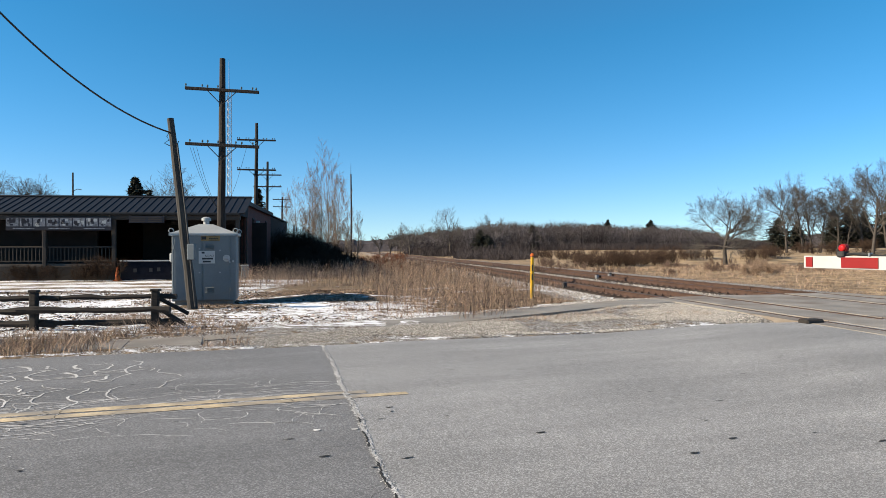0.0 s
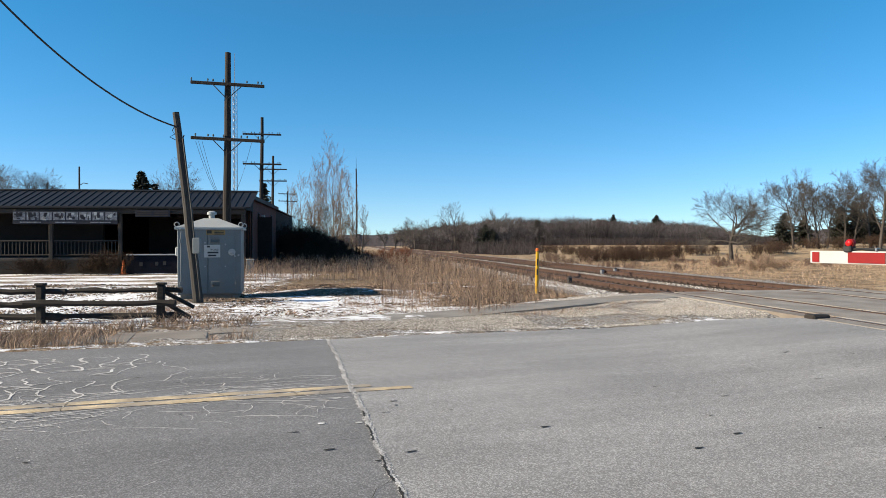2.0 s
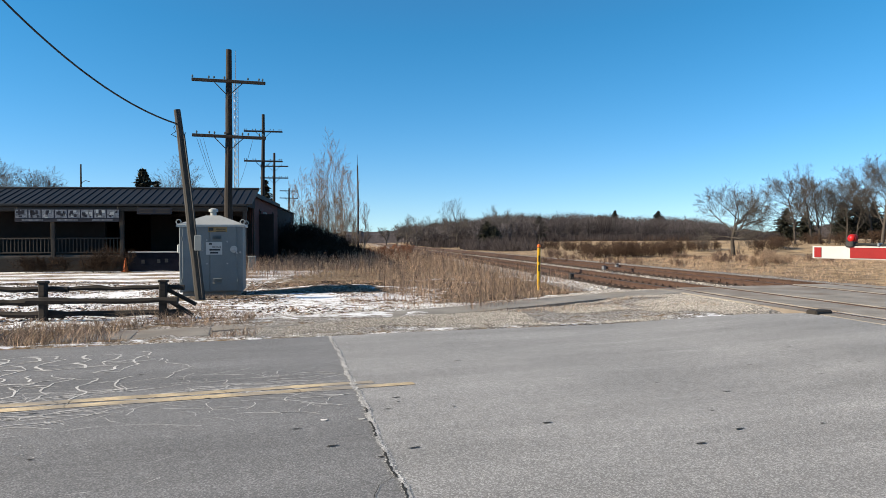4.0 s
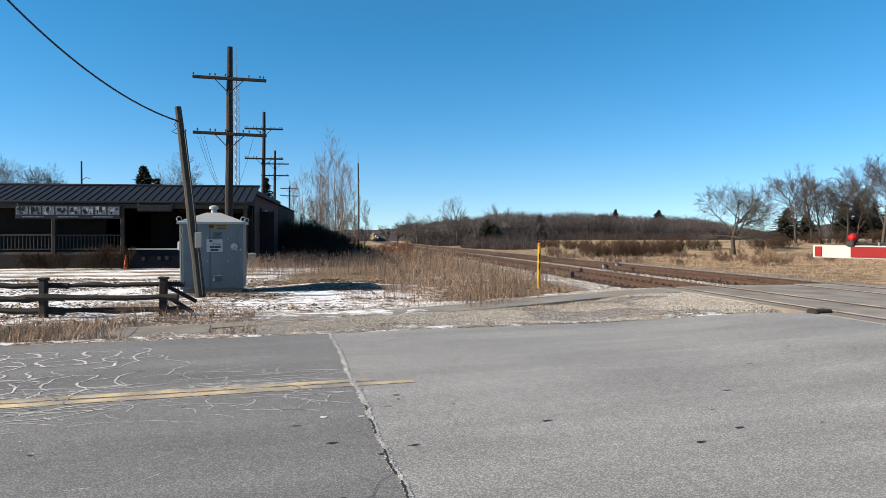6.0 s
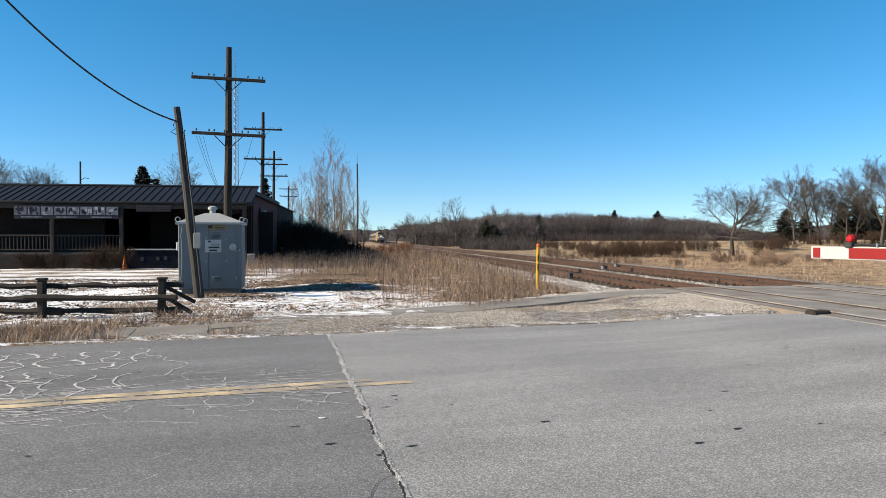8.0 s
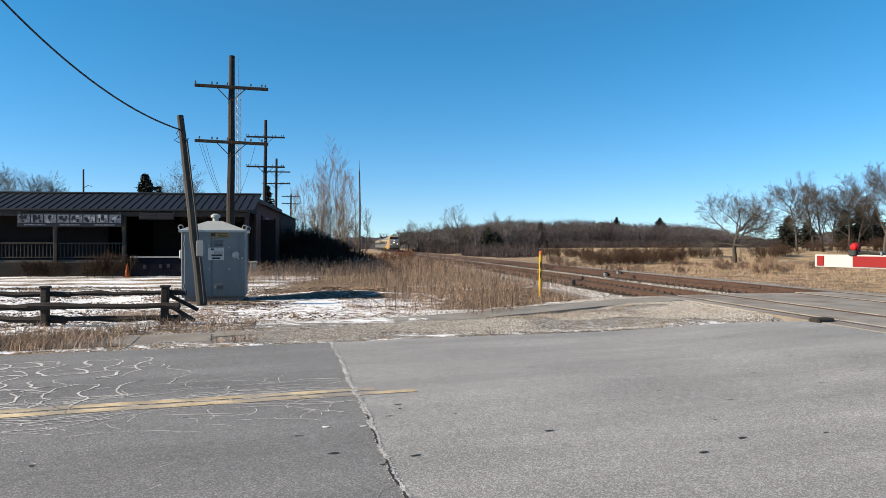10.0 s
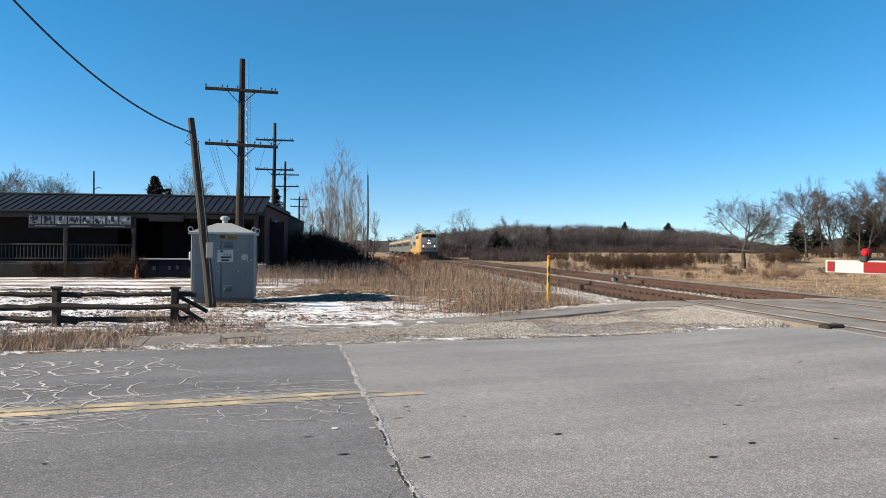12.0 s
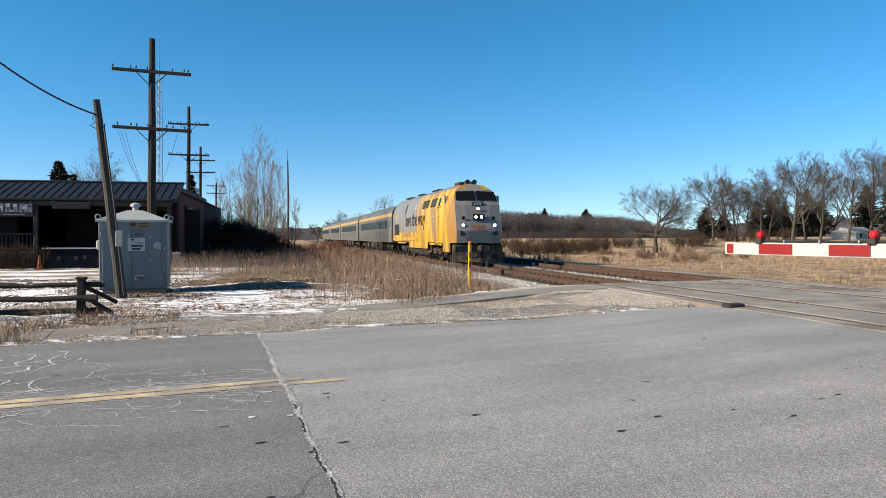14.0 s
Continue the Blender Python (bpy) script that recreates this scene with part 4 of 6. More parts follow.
def build_loco():
    loco = thing("locomotive", pose(0, 0, 0), "yellow and grey diesel passenger locomotive with headlights lit, on the track", "locomotive", "train")
    full = [(x, z) for x, z in BODY] + [(-x, z) for x, z in BODY[-2::-1]]
    # nose ring narrower than the body, then the full section
    r0 = [Vector((x * (0.80 if z < 3.3 else 0.86), nose_y(z), z - (0.04 if z > 4 else 0))) for x, z in full]
    r1 = [Vector((x, nose_y(z) - 0.85, z)) for x, z in full]
    rings = [r0, r1] + [[Vector((x, y, z)) for x, z in full] for y in (-3.2, -10.2, -LOCO_LEN + 0.25, -LOCO_LEN)]
    rings[-1] = [Vector((x * 0.93, -LOCO_LEN, 1.0 + (z - 1.0) * 0.97)) for x, z in full]

    def mats(i, k):
        band = min(k, 11 - k)
        if i >= 3:
            return 0 if band > 0 else (1 if i == 3 else 0)
        return 1 if band < 4 or i < 1 else (0 if i >= 1 else 1)
    g = Geo()
    loft(g, rings, mats)
    n = len(full)
    b = len(g.v)
    g.v += [tuple(v) for v in rings[-1]]
    g.f.append(tuple(range(b, b + n)))
    g.m.append(0)
    g.v += [(1.5, -1.6, 1.02), (-1.5, -1.6, 1.02), (-1.5, -LOCO_LEN, 1.02), (1.5, -LOCO_LEN, 1.02)]
    g.f.append((b + n, b + n + 1, b + n + 2, b + n + 3))
    g.m.append(0)
    part("body", g, [M_tgrey, M_tyellow], loco, "yellow front half and grey rear half", True)
    # front face, in strips between the two edges of the nose
    f = Geo()
    half = r0[:len(BODY)]
    for a, c in zip(half[:-1], half[1:]):
        i = len(f.v)
        mid = 0.55
        for q in (a, c):
            f.v += [(q.x, q.y, q.z), (q.x * mid, q.y + 0.05, q.z), (-q.x * mid, q.y + 0.05, q.z), (-q.x, q.y, q.z)]
        top = a.z > 3.9
        for k in range(3):
            f.f.append((i + k, i + k + 1, i + 5 + k, i + 4 + k))
            f.m.append(1 if top and k != 1 else 0)
    part("front_face", f, [M_tgrey, M_tyellow], loco, "grey flat nose with yellow upper corners")

    def front(x, z, out=0.03):
        return Vector((x, nose_y(z) + 0.05 * (abs(x) < 0.65) + out, z))
    # windscreen
    for sx in (-1, 1):
        w = Geo()
        q = [front(sx * 0.06, 3.38, 0.07), front(sx * 1.12, 3.38, 0.07), front(sx * 1.06, 3.86, 0.07), front(sx * 0.06, 3.90, 0.07)]
        back = [v - Vector((0, 0.16, 0)) for v in q]
        w.add(q + back, [(0, 1, 2, 3), (0, 4, 5, 1), (1, 5, 6, 2), (2, 6, 7, 3), (3, 7, 4, 0)])
        part("windscreen", w, M_coachpane, loco, "dark windscreen pane")
    # number board, lamps
    nb = part("number_board", Geo().box(front(0, 3.17, -0.02), (0.62, 0.16, 0.2), 0.02), M_plate, loco, "dark green number board")
    for k in (-1, 0, 1):
        part("number_bar", Geo().box(front(k * 0.16, 3.17, 0.065), (0.09, 0.01, 0.13)), M_white, nb)
    for x, z, r, lit in ((0, 2.92, 0.08, 1), (-0.15, 2.47, 0.08, 1), (0.15, 2.47, 0.08, 1), (-0.86, 2.03, 0.08, 1), (0.86, 2.03, 0.08, 1), (-0.82, 2.42, 0.075, 0), (0.82, 2.42, 0.075, 0)):
        h = Geo().disc(front(x, z, 0.0), r * 1.3, 0.025, (0, 1, 0), 16)
        la = part("headlight" if lit else "marker_lamp", h, M_black if not lit else M_iron, loco)
        part("lens", Geo().disc(front(x, z, 0.01), r, 0.02, (0, 1, 0), 16), M_head if lit else M_glass, la, "lit white lens" if lit else "dark lens")
    part("headlight_box", Geo().box(front(0, 2.47, -0.035), (0.66, 0.1, 0.34), 0.03), M_black, loco, "black headlight surround")
    for sx in (-1, 1):
        part("step_box", Geo().box(front(sx * 0.86, 1.64, -0.01), (0.36, 0.10, 0.28), 0.03), M_black, loco, "black recessed step")
        part("mirror", Geo().box((sx * 1.50, -2.15, 3.45), (0.1, 0.16, 0.5), 0.03), M_tgrey, loco)
        for zz in (1.45, 1.75):
            part("grab_iron", Geo().tube([front(sx * 0.5, zz, 0.06), front(sx * 0.7, zz, 0.06)], 0.012, 5), M_galv, loco)
    # emblem as plain slanted shapes
    e = Geo()
    for k in range(3):
        x = -0.28 + k * 0.26
        p = [front(x + dx, 1.93 + dz, 0.012) for dx, dz in ((-0.1, -0.13), (0.06, -0.13), (0.14, 0.13), (-0.02, 0.13))]
        e.add(p, [(0, 1, 2, 3)])
    part("emblem", e, M_logo, loco, "faded orange emblem")
    # pilot, plow and coupler
    pl = Geo()
    pl.box((0, -0.95, 0.62), (2.7, 0.5, 0.8), 0.08)
    pl.add([(-1.4, -0.6, 0.12), (0, -0.25, 0.12), (1.4, -0.6, 0.12), (-1.4, -0.75, 0.62), (0, -0.55, 0.62), (1.4, -0.75, 0.62), (-1.4, -1.0, 0.12), (1.4, -1.0, 0.12)],
           [(0, 1, 4, 3), (1, 2, 5, 4), (0, 3, 6), (2, 7, 5), (0, 6, 7, 2, 1)])
    part("pilot", pl, M_under, loco, "black pilot and plow")
    cp = Geo().box((0, -0.2, 0.84), (0.26, 0.75, 0.3), 0.05)
    cp.box((0.1, 0.2, 0.84), (0.2, 0.22, 0.34), 0.06)
    part("coupler", cp, M_under, loco, "rusty coupler")
    for x in (-0.5, 0.45, 0.62):
        part("air_hose", Geo().tube([(x, -0.6, 0.95), (x, -0.42, 0.75), (x * 0.95, -0.38, 0.5), (x * 0.9, -0.4, 0.35)], 0.025, 6), M_black, loco)
    for sx in (-1, 1):
        part("valance", Geo().box((sx * 1.44, -1.95, 0.86), (0.1, 1.5, 0.52), 0.03), M_tyellow, loco, "yellow corner skirt")
        for y0, y1 in ((-3.0, -6.4), (-14.6, -18.0)):
            g2 = Geo()
            part("skirt", g2.box((sx * 1.47, (y0 + y1) / 2, 1.0), (0.06, abs(y1 - y0), 0.1), 0.02), M_tyellow, loco)
    for sx in (-1, 1):
        part("tank_skirt", Geo().box((sx * 1.475, -10.1, 0.93), (0.05, 6.4, 0.46), 0.02), M_tyellow, loco, "dirty yellow skirt over the tank")
    part("fuel_tank", Geo().box((0, -10.4, 0.66), (2.7, 5.2, 0.72), 0.12), M_under, loco, "sooty fuel tank")
    for y in (-7.2, -13.6):
        part("locker", Geo().box((0, y, 0.7), (2.6, 0.9, 0.5), 0.05), M_under, loco)
    bogie(loco, -4.7, 2, 2.75)
    bogie(loco, -16.3, 2, 2.75)
    # both sides: windows, doors, louvres, stripe, words
    for sx in (-1, 1):
        X = sx * 1.525

        def side(name, y, z, w, h, mat, t=0.03, label="", lean=0.0):
            gg = Geo().box((0, 0, 0), (t, w, h), 0.01)
            return part(name, gg, mat, loco, label, m=Matrix.Translation((X + lean, y, z)) @ pose(0, 0, 0, 0, -sx * (18 if lean else 0), 0))
        cw = side("cab_window", -3.5, 3.36, 0.6, 0.46, M_glass, 0.03, "dark cab side window", -sx * 0.075)
        part("window_frame", Geo().box((0, 0, 0.28), (0.07, 0.7, 0.05), 0.01).box((0, 0, -0.28), (0.07, 0.7, 0.05), 0.01).box((0, 0.35, 0), (0.07, 0.05, 0.6), 0.01).box((0, -0.35, 0), (0.07, 0.05, 0.6), 0.01), M_tyellow, cw)
        for y in (-5.2, -7.0, -8.0):
            lv = side("grille", y, 3.42, 1.4 if y == -5.2 else 0.78, 0.52, M_black, 0.05, "dark intake grille", -sx * 0.10)
            sl = Geo()
            for k in range(5):
                sl.box((sx * 0.03, 0, -0.2 + 0.1 * k), (0.02, (1.36 if y == -5.2 else 0.72), 0.025))
            part("slat", sl, M_seam, lv)
        side("grille", -18.3, 1.98, 1.9, 0.82, M_black, 0.04, "dark louvred grille")
        side("grille", -14.5, 3.40, 0.5, 0.62, M_black, 0.04, "dark narrow vent", -sx * 0.1)
        side("grille", -11.3, 3.42, 0.9, 0.5, M_tgrey, 0.05, "", -sx * 0.1)
        for y in (-3.75, -4.6, -10.2, -15.6, -19.6):
            side("panel_seam", y, 2.1, 0.025, 2.1, M_seam, 0.012)
        side("door", -4.17, 2.05, 0.72, 2.0, M_tyellow, 0.025, "yellow cab side door")
        for y in (-3.72, -4.64):
            part("handrail", Geo().tube([(X + sx * 0.03, y, 1.2), (X + sx * 0.07, y, 1.3), (X + sx * 0.07, y, 2.6), (X + sx * 0.03, y, 2.7)], 0.016, 5), M_galv, loco)
        for k in range(4):
            part("step", Geo().box((sx * 1.46, -4.18, 0.35 + 0.22 * k), (0.16, 0.5, 0.03), 0.005), M_under, loco)
        side("lower_stripe", -15.4, 1.30, 9.9, 0.24, M_tyellow, 0.012, "yellow lower stripe")
        side("patch", -18.9, 2.95, 0.7, 0.45, M_tyellow, 0.012, "small yellow square emblem")
        # slogan
        turn = Matrix(((0, 0, sx, X + sx * 0.012), (sx, 0, 0, -10.9), (0, 1, 0, 2.16), (0, 0, 0, 1)))
        x_at, made = 0.0, []
        for ch in "love the way":
            if ch == " ":
                x_at += 0.34
                continue
            o = text_geo("letter", ch, 1.36, M_letter, loco, turn, 0.004)
            xs = [v.co.x for v in o.data.vertices]
            half = (max(xs) - min(xs)) / 2
            made.append((o, x_at + half - (max(xs) + min(xs)) / 2))
            x_at += 2 * half + 0.08
        for o, x0 in made:
            o.matrix_basis = turn @ Matrix.Translation((x0 - x_at / 2, 0, 0))
    # roof gear
    rg = Geo()
    for y, w, l, h in ((-3.7, 0.9, 1.0, 0.2), (-8.5, 1.4, 1.8, 0.09), (-13.2, 1.5, 1.6, 0.10), (-17.6, 1.6, 2.0, 0.09)):
        part("roof_hatch", Geo().box((0, y, 4.36 + h / 2 - 0.05), (w, l, h), 0.04), M_iron, loco)
    for sx in (-0.5, 0.5):
        part("horn", Geo().tube([(sx * 0.4 - 0.2, -3.9, 4.5), (sx * 0.4 - 0.2, -3.2, 4.5), (sx * 0.4 - 0.2, -2.95, 4.5)], [0.08, 0.1, 0.14], 8), M_iron, loco)
    part("antenna", Geo().disc((0.2, -2.5, 4.37), 0.12, 0.14, (0, 0, 1), 10), M_iron, loco)
    part("headlamp_hood", Geo().box((0, nose_y(4.3) - 0.1, 4.35), (0.16, 0.3, 0.06), 0.02), M_iron, loco)
    return loco


def build_coach():
    c = thing("passenger_coach", pose(0, 0, 0), "stainless steel fluted passenger coach with a yellow window stripe", "train coach", "train")
    L = 25.6
    sec = [(1.46, 0.98), (1.50, 1.2), (1.50, 2.05), (1.50, 3.05), (1.50, 3.10), (1.49, 3.38), (1.36, 3.72), (1.0, 3.98), (0.5, 4.1), (0, 4.13)]
    full = sec + [(-x, z) for x, z in sec[-2::-1]]
    rings = [[Vector((x, y, z)) for x, z in full] for y in (0, -L)]
    g = Geo()
    loft(g, rings, lambda i, k: 1 if min(k, 2 * len(sec) - 3 - k) == 4 else 0)
    n = len(full)
    for r in rings:
        b = len(g.v)
        g.v += [tuple(v) for v in r]
        g.f.append(tuple(range(b, b + n)))
        g.m.append(0)
    part("body", g, [M_steel, M_stripe], c, "ribbed stainless body with a yellow stripe", True)
    for sx in (-1, 1):
        fl = Geo()
        for k in range(9):
            fl.tube([(sx * 1.505, -0.4, 1.18 + 0.1 * k), (sx * 1.505, -L + 0.4, 1.18 + 0.1 * k)], 0.022, 5)
        part("fluting", fl, M_steel, c)
        for k in range(13):
            y = -3.4 - 1.58 * k
            w = part("window", Geo().box((sx * 1.50, y, 2.50), (0.05, 1.12, 0.70), 0.02), M_coachpane, c, "dark tinted window")
        for y in (-1.2, -L + 1.2):
            d = part("door", Geo().box((sx * 1.50, y, 2.0), (0.04, 0.8, 1.95), 0.01), M_tgrey, c)
            part("pane", Geo().box((sx * 1.525, y, 2.5), (0.02, 0.4, 0.6), 0.01), M_glass, d)
        ug = Geo()
        for y, l in ((-7.8, 2.2), (-11.0, 1.6), (-13.6, 2.6), (-17.0, 1.5)):
            part("equipment_box", Geo().box((sx * 1.12, y, 0.68), (0.6, l, 0.62), 0.04), M_under, c)
    for y in (0.18, -L - 0.18):
        part("gangway", Geo().box((0, y, 2.3), (1.3, 0.4, 2.5), 0.05), M_black, c, "black rubber gangway")
    bogie(c, -3.4, 2, 2.6)
    bogie(c, -L + 3.4, 2, 2.6)
    rv = Geo()
    for k in range(5):
        part("roof_vent", Geo().box((0, -4 - 4.4 * k, 4.16), (0.7, 1.1, 0.12), 0.03), M_steel, c)
    return c


loco = build_loco()
coaches = [build_coach()]
for k in range(3):
    coaches.append(copy_thing(coaches[0], pose(0, 0, 0)))
TRAIN = [(loco, 0.0)] + [(c, LOCO_LEN + 0.45 + 26.5 * k) for k, c in enumerate(coaches)]
LEFT, REACH = (0, 0.5, 1, 1.5, 2, 3, 14), (34.4, 51.4, 68.9, 87.0, 105.6, 143.5, 567.0)     # seconds to go, and the nose's way along the track


def motions():
    """The train runs towards the crossing, braking lightly."""
    for ob, back in TRAIN:
        rows = []
        for t in np.arange(0, 14.01, 0.5):
            v = sp(float(np.interp(14.0 - t, LEFT, REACH)) + back, P1, RAIL_TOP)
            rows.append((float(t), pose(v.x, v.y, v.z, 0, 0, 180 + TRACK_YAW)))
        walk(ob, rows)


# ---- station building ----
def build_station():
    S = thing("station_building", pose(-11.14, 38.0, 0, 0, 0, TRACK_YAW), "long dark brick station with porch and charcoal metal roof", "building")
    W = 26.0
    wl = Geo()
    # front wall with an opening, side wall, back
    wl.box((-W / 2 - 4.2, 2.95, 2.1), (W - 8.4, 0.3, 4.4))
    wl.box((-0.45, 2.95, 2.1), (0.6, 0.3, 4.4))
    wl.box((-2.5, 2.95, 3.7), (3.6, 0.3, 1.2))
    part("front_wall", wl, M_brickdark, S, "porch wall, near black with the porch's shade")
    side = Geo()
    for y0, y1, z0, z1 in ((2.8, 6.0, -0.1, 4.3), (6.0, 7.0, -0.1, 1.6), (6.0, 7.0, 3.6, 4.3), (7.0, 12.9, -0.1, 4.3), (12.9, 13.9, -0.1, 2.7), (12.9, 13.9, 3.7, 4.3), (13.9, 16.5, -0.1, 4.3)):
        side.box((-0.3, (y0 + y1) / 2, (z0 + z1) / 2), (0.3, y1 - y0, z1 - z0))
    part("side_wall", side, M_brick, S, "dark red brick side wall")
    part("back_wall", Geo().box((-W / 2, 16.35, 2.1), (W - 0.9, 0.3, 4.4)), M_brick, S)
    part("left_wall", Geo().box((-W + 0.1, 9.6, 2.1), (0.3, 13, 4.4)), M_brick, S)
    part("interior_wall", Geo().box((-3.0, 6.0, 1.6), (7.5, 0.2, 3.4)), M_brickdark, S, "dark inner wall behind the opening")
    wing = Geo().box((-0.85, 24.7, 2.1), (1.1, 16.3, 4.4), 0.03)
    part("rear_wing", wing, M_brickdark, S, "dark lean-to wing")
    for y, z0, z1 in ((6.5, 1.6, 3.6), (13.4, 2.7, 3.7)):
        w = part("window", Geo().box((-0.27, y, (z0 + z1) / 2), (0.06, 0.98, z1 - z0 - 0.02)), M_glass, S, "dark side window")
        part("window_frame", Geo().box((-0.14, y, z0 + 0.03), (0.08, 1.1, 0.07), 0.01).box((-0.14, y, z1 - 0.03), (0.08, 1.1, 0.07), 0.01).box((-0.14, y, (z0 + z1) / 2), (0.05, 0.05, z1 - z0)), M_trim, w)
    part("meter_box", Geo().box((-0.05, 7.9, 3.2), (0.2, 0.4, 0.6), 0.03), M_boxroof, S, "small pale meter box")
    part("downpipe", Geo().tube([(-0.1, 3.1, 0.1), (-0.1, 3.1, 3.6), (-0.1, 2.6, 4.0)], 0.05, 6), M_trim, S)
    # flat roof and the sloping porch roof with standing seams
    part("flat_roof", Geo().box((-W / 2, 9.9, 4.36), (W + 0.1, 13.4, 0.14), 0.02), M_roof, S)
    part("roof_edge", Geo().box((0.02, 9.8, 4.36), (0.07, 13.4, 0.26), 0.01), M_trim, S, "weathered roof edge board")
    part("wing_roof", Geo().box((-0.85, 24.75, 4.36), (1.35, 16.4, 0.1), 0.02), M_roof, S)
    slope = math.degrees(math.atan2(1.05, 3.1))
    ln = math.hypot(1.05, 3.1)
    sm = pose(-W / 2 + 0.1, 1.5, 4.12, slope, 0, 0)
    rf = part("porch_roof", Geo().box((0, 0, 0), (W + 0.3, ln, 0.06), 0.01), M_roof, S, "charcoal standing seam metal roof", m=sm)
    seam = Geo().box((0, 0, 0.045), (0.035, ln, 0.045), 0.008).mesh("seam", M_roof)
    for k in range(65):
        o = new("seam", seam)
        o.parent, o.matrix_basis = rf, pose(-W / 2 - 0.1 + 0.41 * k, 0, 0)
    part("ridge_cap", Geo().box((0, ln / 2, 0.06), (W + 0.3, 0.2, 0.08), 0.02), M_roof, rf)
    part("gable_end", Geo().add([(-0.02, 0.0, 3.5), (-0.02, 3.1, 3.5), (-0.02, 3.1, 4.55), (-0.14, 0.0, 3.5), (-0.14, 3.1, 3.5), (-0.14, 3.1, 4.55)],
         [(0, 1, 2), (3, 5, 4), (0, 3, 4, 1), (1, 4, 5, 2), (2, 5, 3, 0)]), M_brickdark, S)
    part("gutter", Geo().box((-W / 2, -0.06, 3.56), (W, 0.12, 0.13), 0.03), M_roof, S)
    part("beam", Geo().box((-W / 2, 0.12, 3.36), (W, 0.2, 0.26), 0.02), M_trim, S, "tan porch beam")
    for x in (-0.15, -6.6, -10.1, -13.6, -17.1, -20.6, -24.1):
        part("porch_post", Geo().box((x, 0.12, 1.62), (0.2, 0.2, 3.24), 0.02), M_trim, S, "tan wooden porch post")
    # deck, foundation, railing
    part("deck", Geo().box((-16.2, 1.45, 0.82), (19.4, 2.7, 0.12), 0.02), M_deck, S, "wooden porch deck")
    part("foundation", Geo().box((-16.2, 0.1, 0.36), (19.4, 0.2, 0.8), 0.02), M_oldbase, S, "concrete porch base darkened as in shade")
    for x0, x1 in ((-6.7, -10.0), (-10.2, -13.5), (-13.7, -17.0)):
        rl = part("railing", Geo().box(((x0 + x1) / 2, 0.12, 1.78), (x0 - x1, 0.09, 0.08), 0.015).box(((x0 + x1) / 2, 0.12, 1.02), (x0 - x1, 0.07, 0.07), 0.015), M_trim, S, "tan porch railing")
        bal = Geo().box((0, 0, 0), (0.05, 0.05, 0.7), 0.008).mesh("baluster", M_trim)
        for k in range(17):
            o = new("baluster", bal)
            o.parent, o.matrix_basis = rl, pose(x0 - 0.15 - (x0 - x1 - 0.3) * k / 16, 0.12, 1.4)
    # door leaf at the far end
    for k in (-10.6, -16.5):
        part("roof_vent", Geo().box((k, 5.0, 4.62), (0.7, 0.7, 0.4), 0.05), M_iron, S)
    return S


build_station()
SM = pose(-11.14, 38.0, 0, 0, 0, TRACK_YAW)


def banner(name, x0, x1, z0, z1, label, pictures):
    b = thing(name, SM @ pose((x0 + x1) / 2, -0.14, (z0 + z1) / 2), label, "banner")
    w, h = x1 - x0, z1 - z0
    part("sheet", Geo().box((0, 0, 0), (w, 0.02, h), 0.004), M_printdark, b, "dark navy printed sheet")
    r = random.Random(3)
    if pictures:
        n = 8
        for k in range(n):
            ww = w / n * 0.9
            pn = part("picture", Geo().box((-w / 2 + w / n * (k + 0.5), -0.014, 0.08), (ww, 0.008, h * 0.62)), M_print, b, "grey street picture")
            for j in range(7):
                part("picture_block", Geo().box((-w / 2 + w / n * (k + 0.5) + r.uniform(-0.32, 0.32) * ww, -0.02, 0.08 + r.uniform(-0.2, 0.2) * h), (r.uniform(0.12, 0.3) * ww, 0.006, r.uniform(0.1, 0.3) * h)),
                     r.choice((M_white, M_printdark, M_printdark)), pn)
        for k in range(3):
            part("text_bar", Geo().box((-w / 3 + w / 3 * k, -0.014, -h * 0.36), (w * 0.2, 0.008, 0.06)), M_print, b)
    else:
        for j in range(2):
            for k in range(3):
                part("text_bar", Geo().box((-w * 0.24 + w * 0.48 * j, -0.014, h * (0.25 - 0.25 * k)), (w * 0.4, 0.008, 0.055)), M_trim, b)
    for sx in (-1, 1):
        part("rope", Geo().tube([(sx * w * 0.48, 0, h / 2), (sx * w * 0.48, 0.05, h / 2 + 0.12)], 0.012, 5), M_black, b)


banner("picture_banner", -11.9, -6.65, 2.66, 3.36, "long navy banner with grey street pictures under the eaves", True)
banner("notice_board", -5.75, -3.95, 3.06, 3.42, "dark notice board with pale lines of lettering under the eaves", False)

dock = thing("loading_dock", SM @ pose(-4.66, -0.4, 0), "dark navy loading platform with a white top edge", "loading platform")
part("body", Geo().box((0, 1.2, 0.5), (2.9, 2.6, 1.0), 0.04), M_navy, dock)
part("top_edge", Geo().box((0, -0.12, 1.03), (2.9, 0.08, 0.07), 0.012), M_white, dock, "white edge board")
for x in (-0.7, 0.1, 0.5, 1.2):
    part("label_plate", Geo().box((x, -0.107, 0.45 + 0.2 * math.sin(x * 5)), (0.16, 0.02, 0.2)), M_iron, dock)


def cone(x, y):
    c = thing("traffic_cone", Matrix.Translation((x, y, float(ground_height(x, y)))), "orange plastic traffic cone on the snow", "traffic cone", "cones by the dock")
    part("base", Geo().box((0, 0, 0.02), (0.36, 0.36, 0.04), 0.01), M_orange, c)
    part("body", Geo().tube([(0, 0, 0.03), (0, 0, 0.5), (0, 0, 0.72)], [0.14, 0.065, 0.03], 14), M_orange, c, "", True)


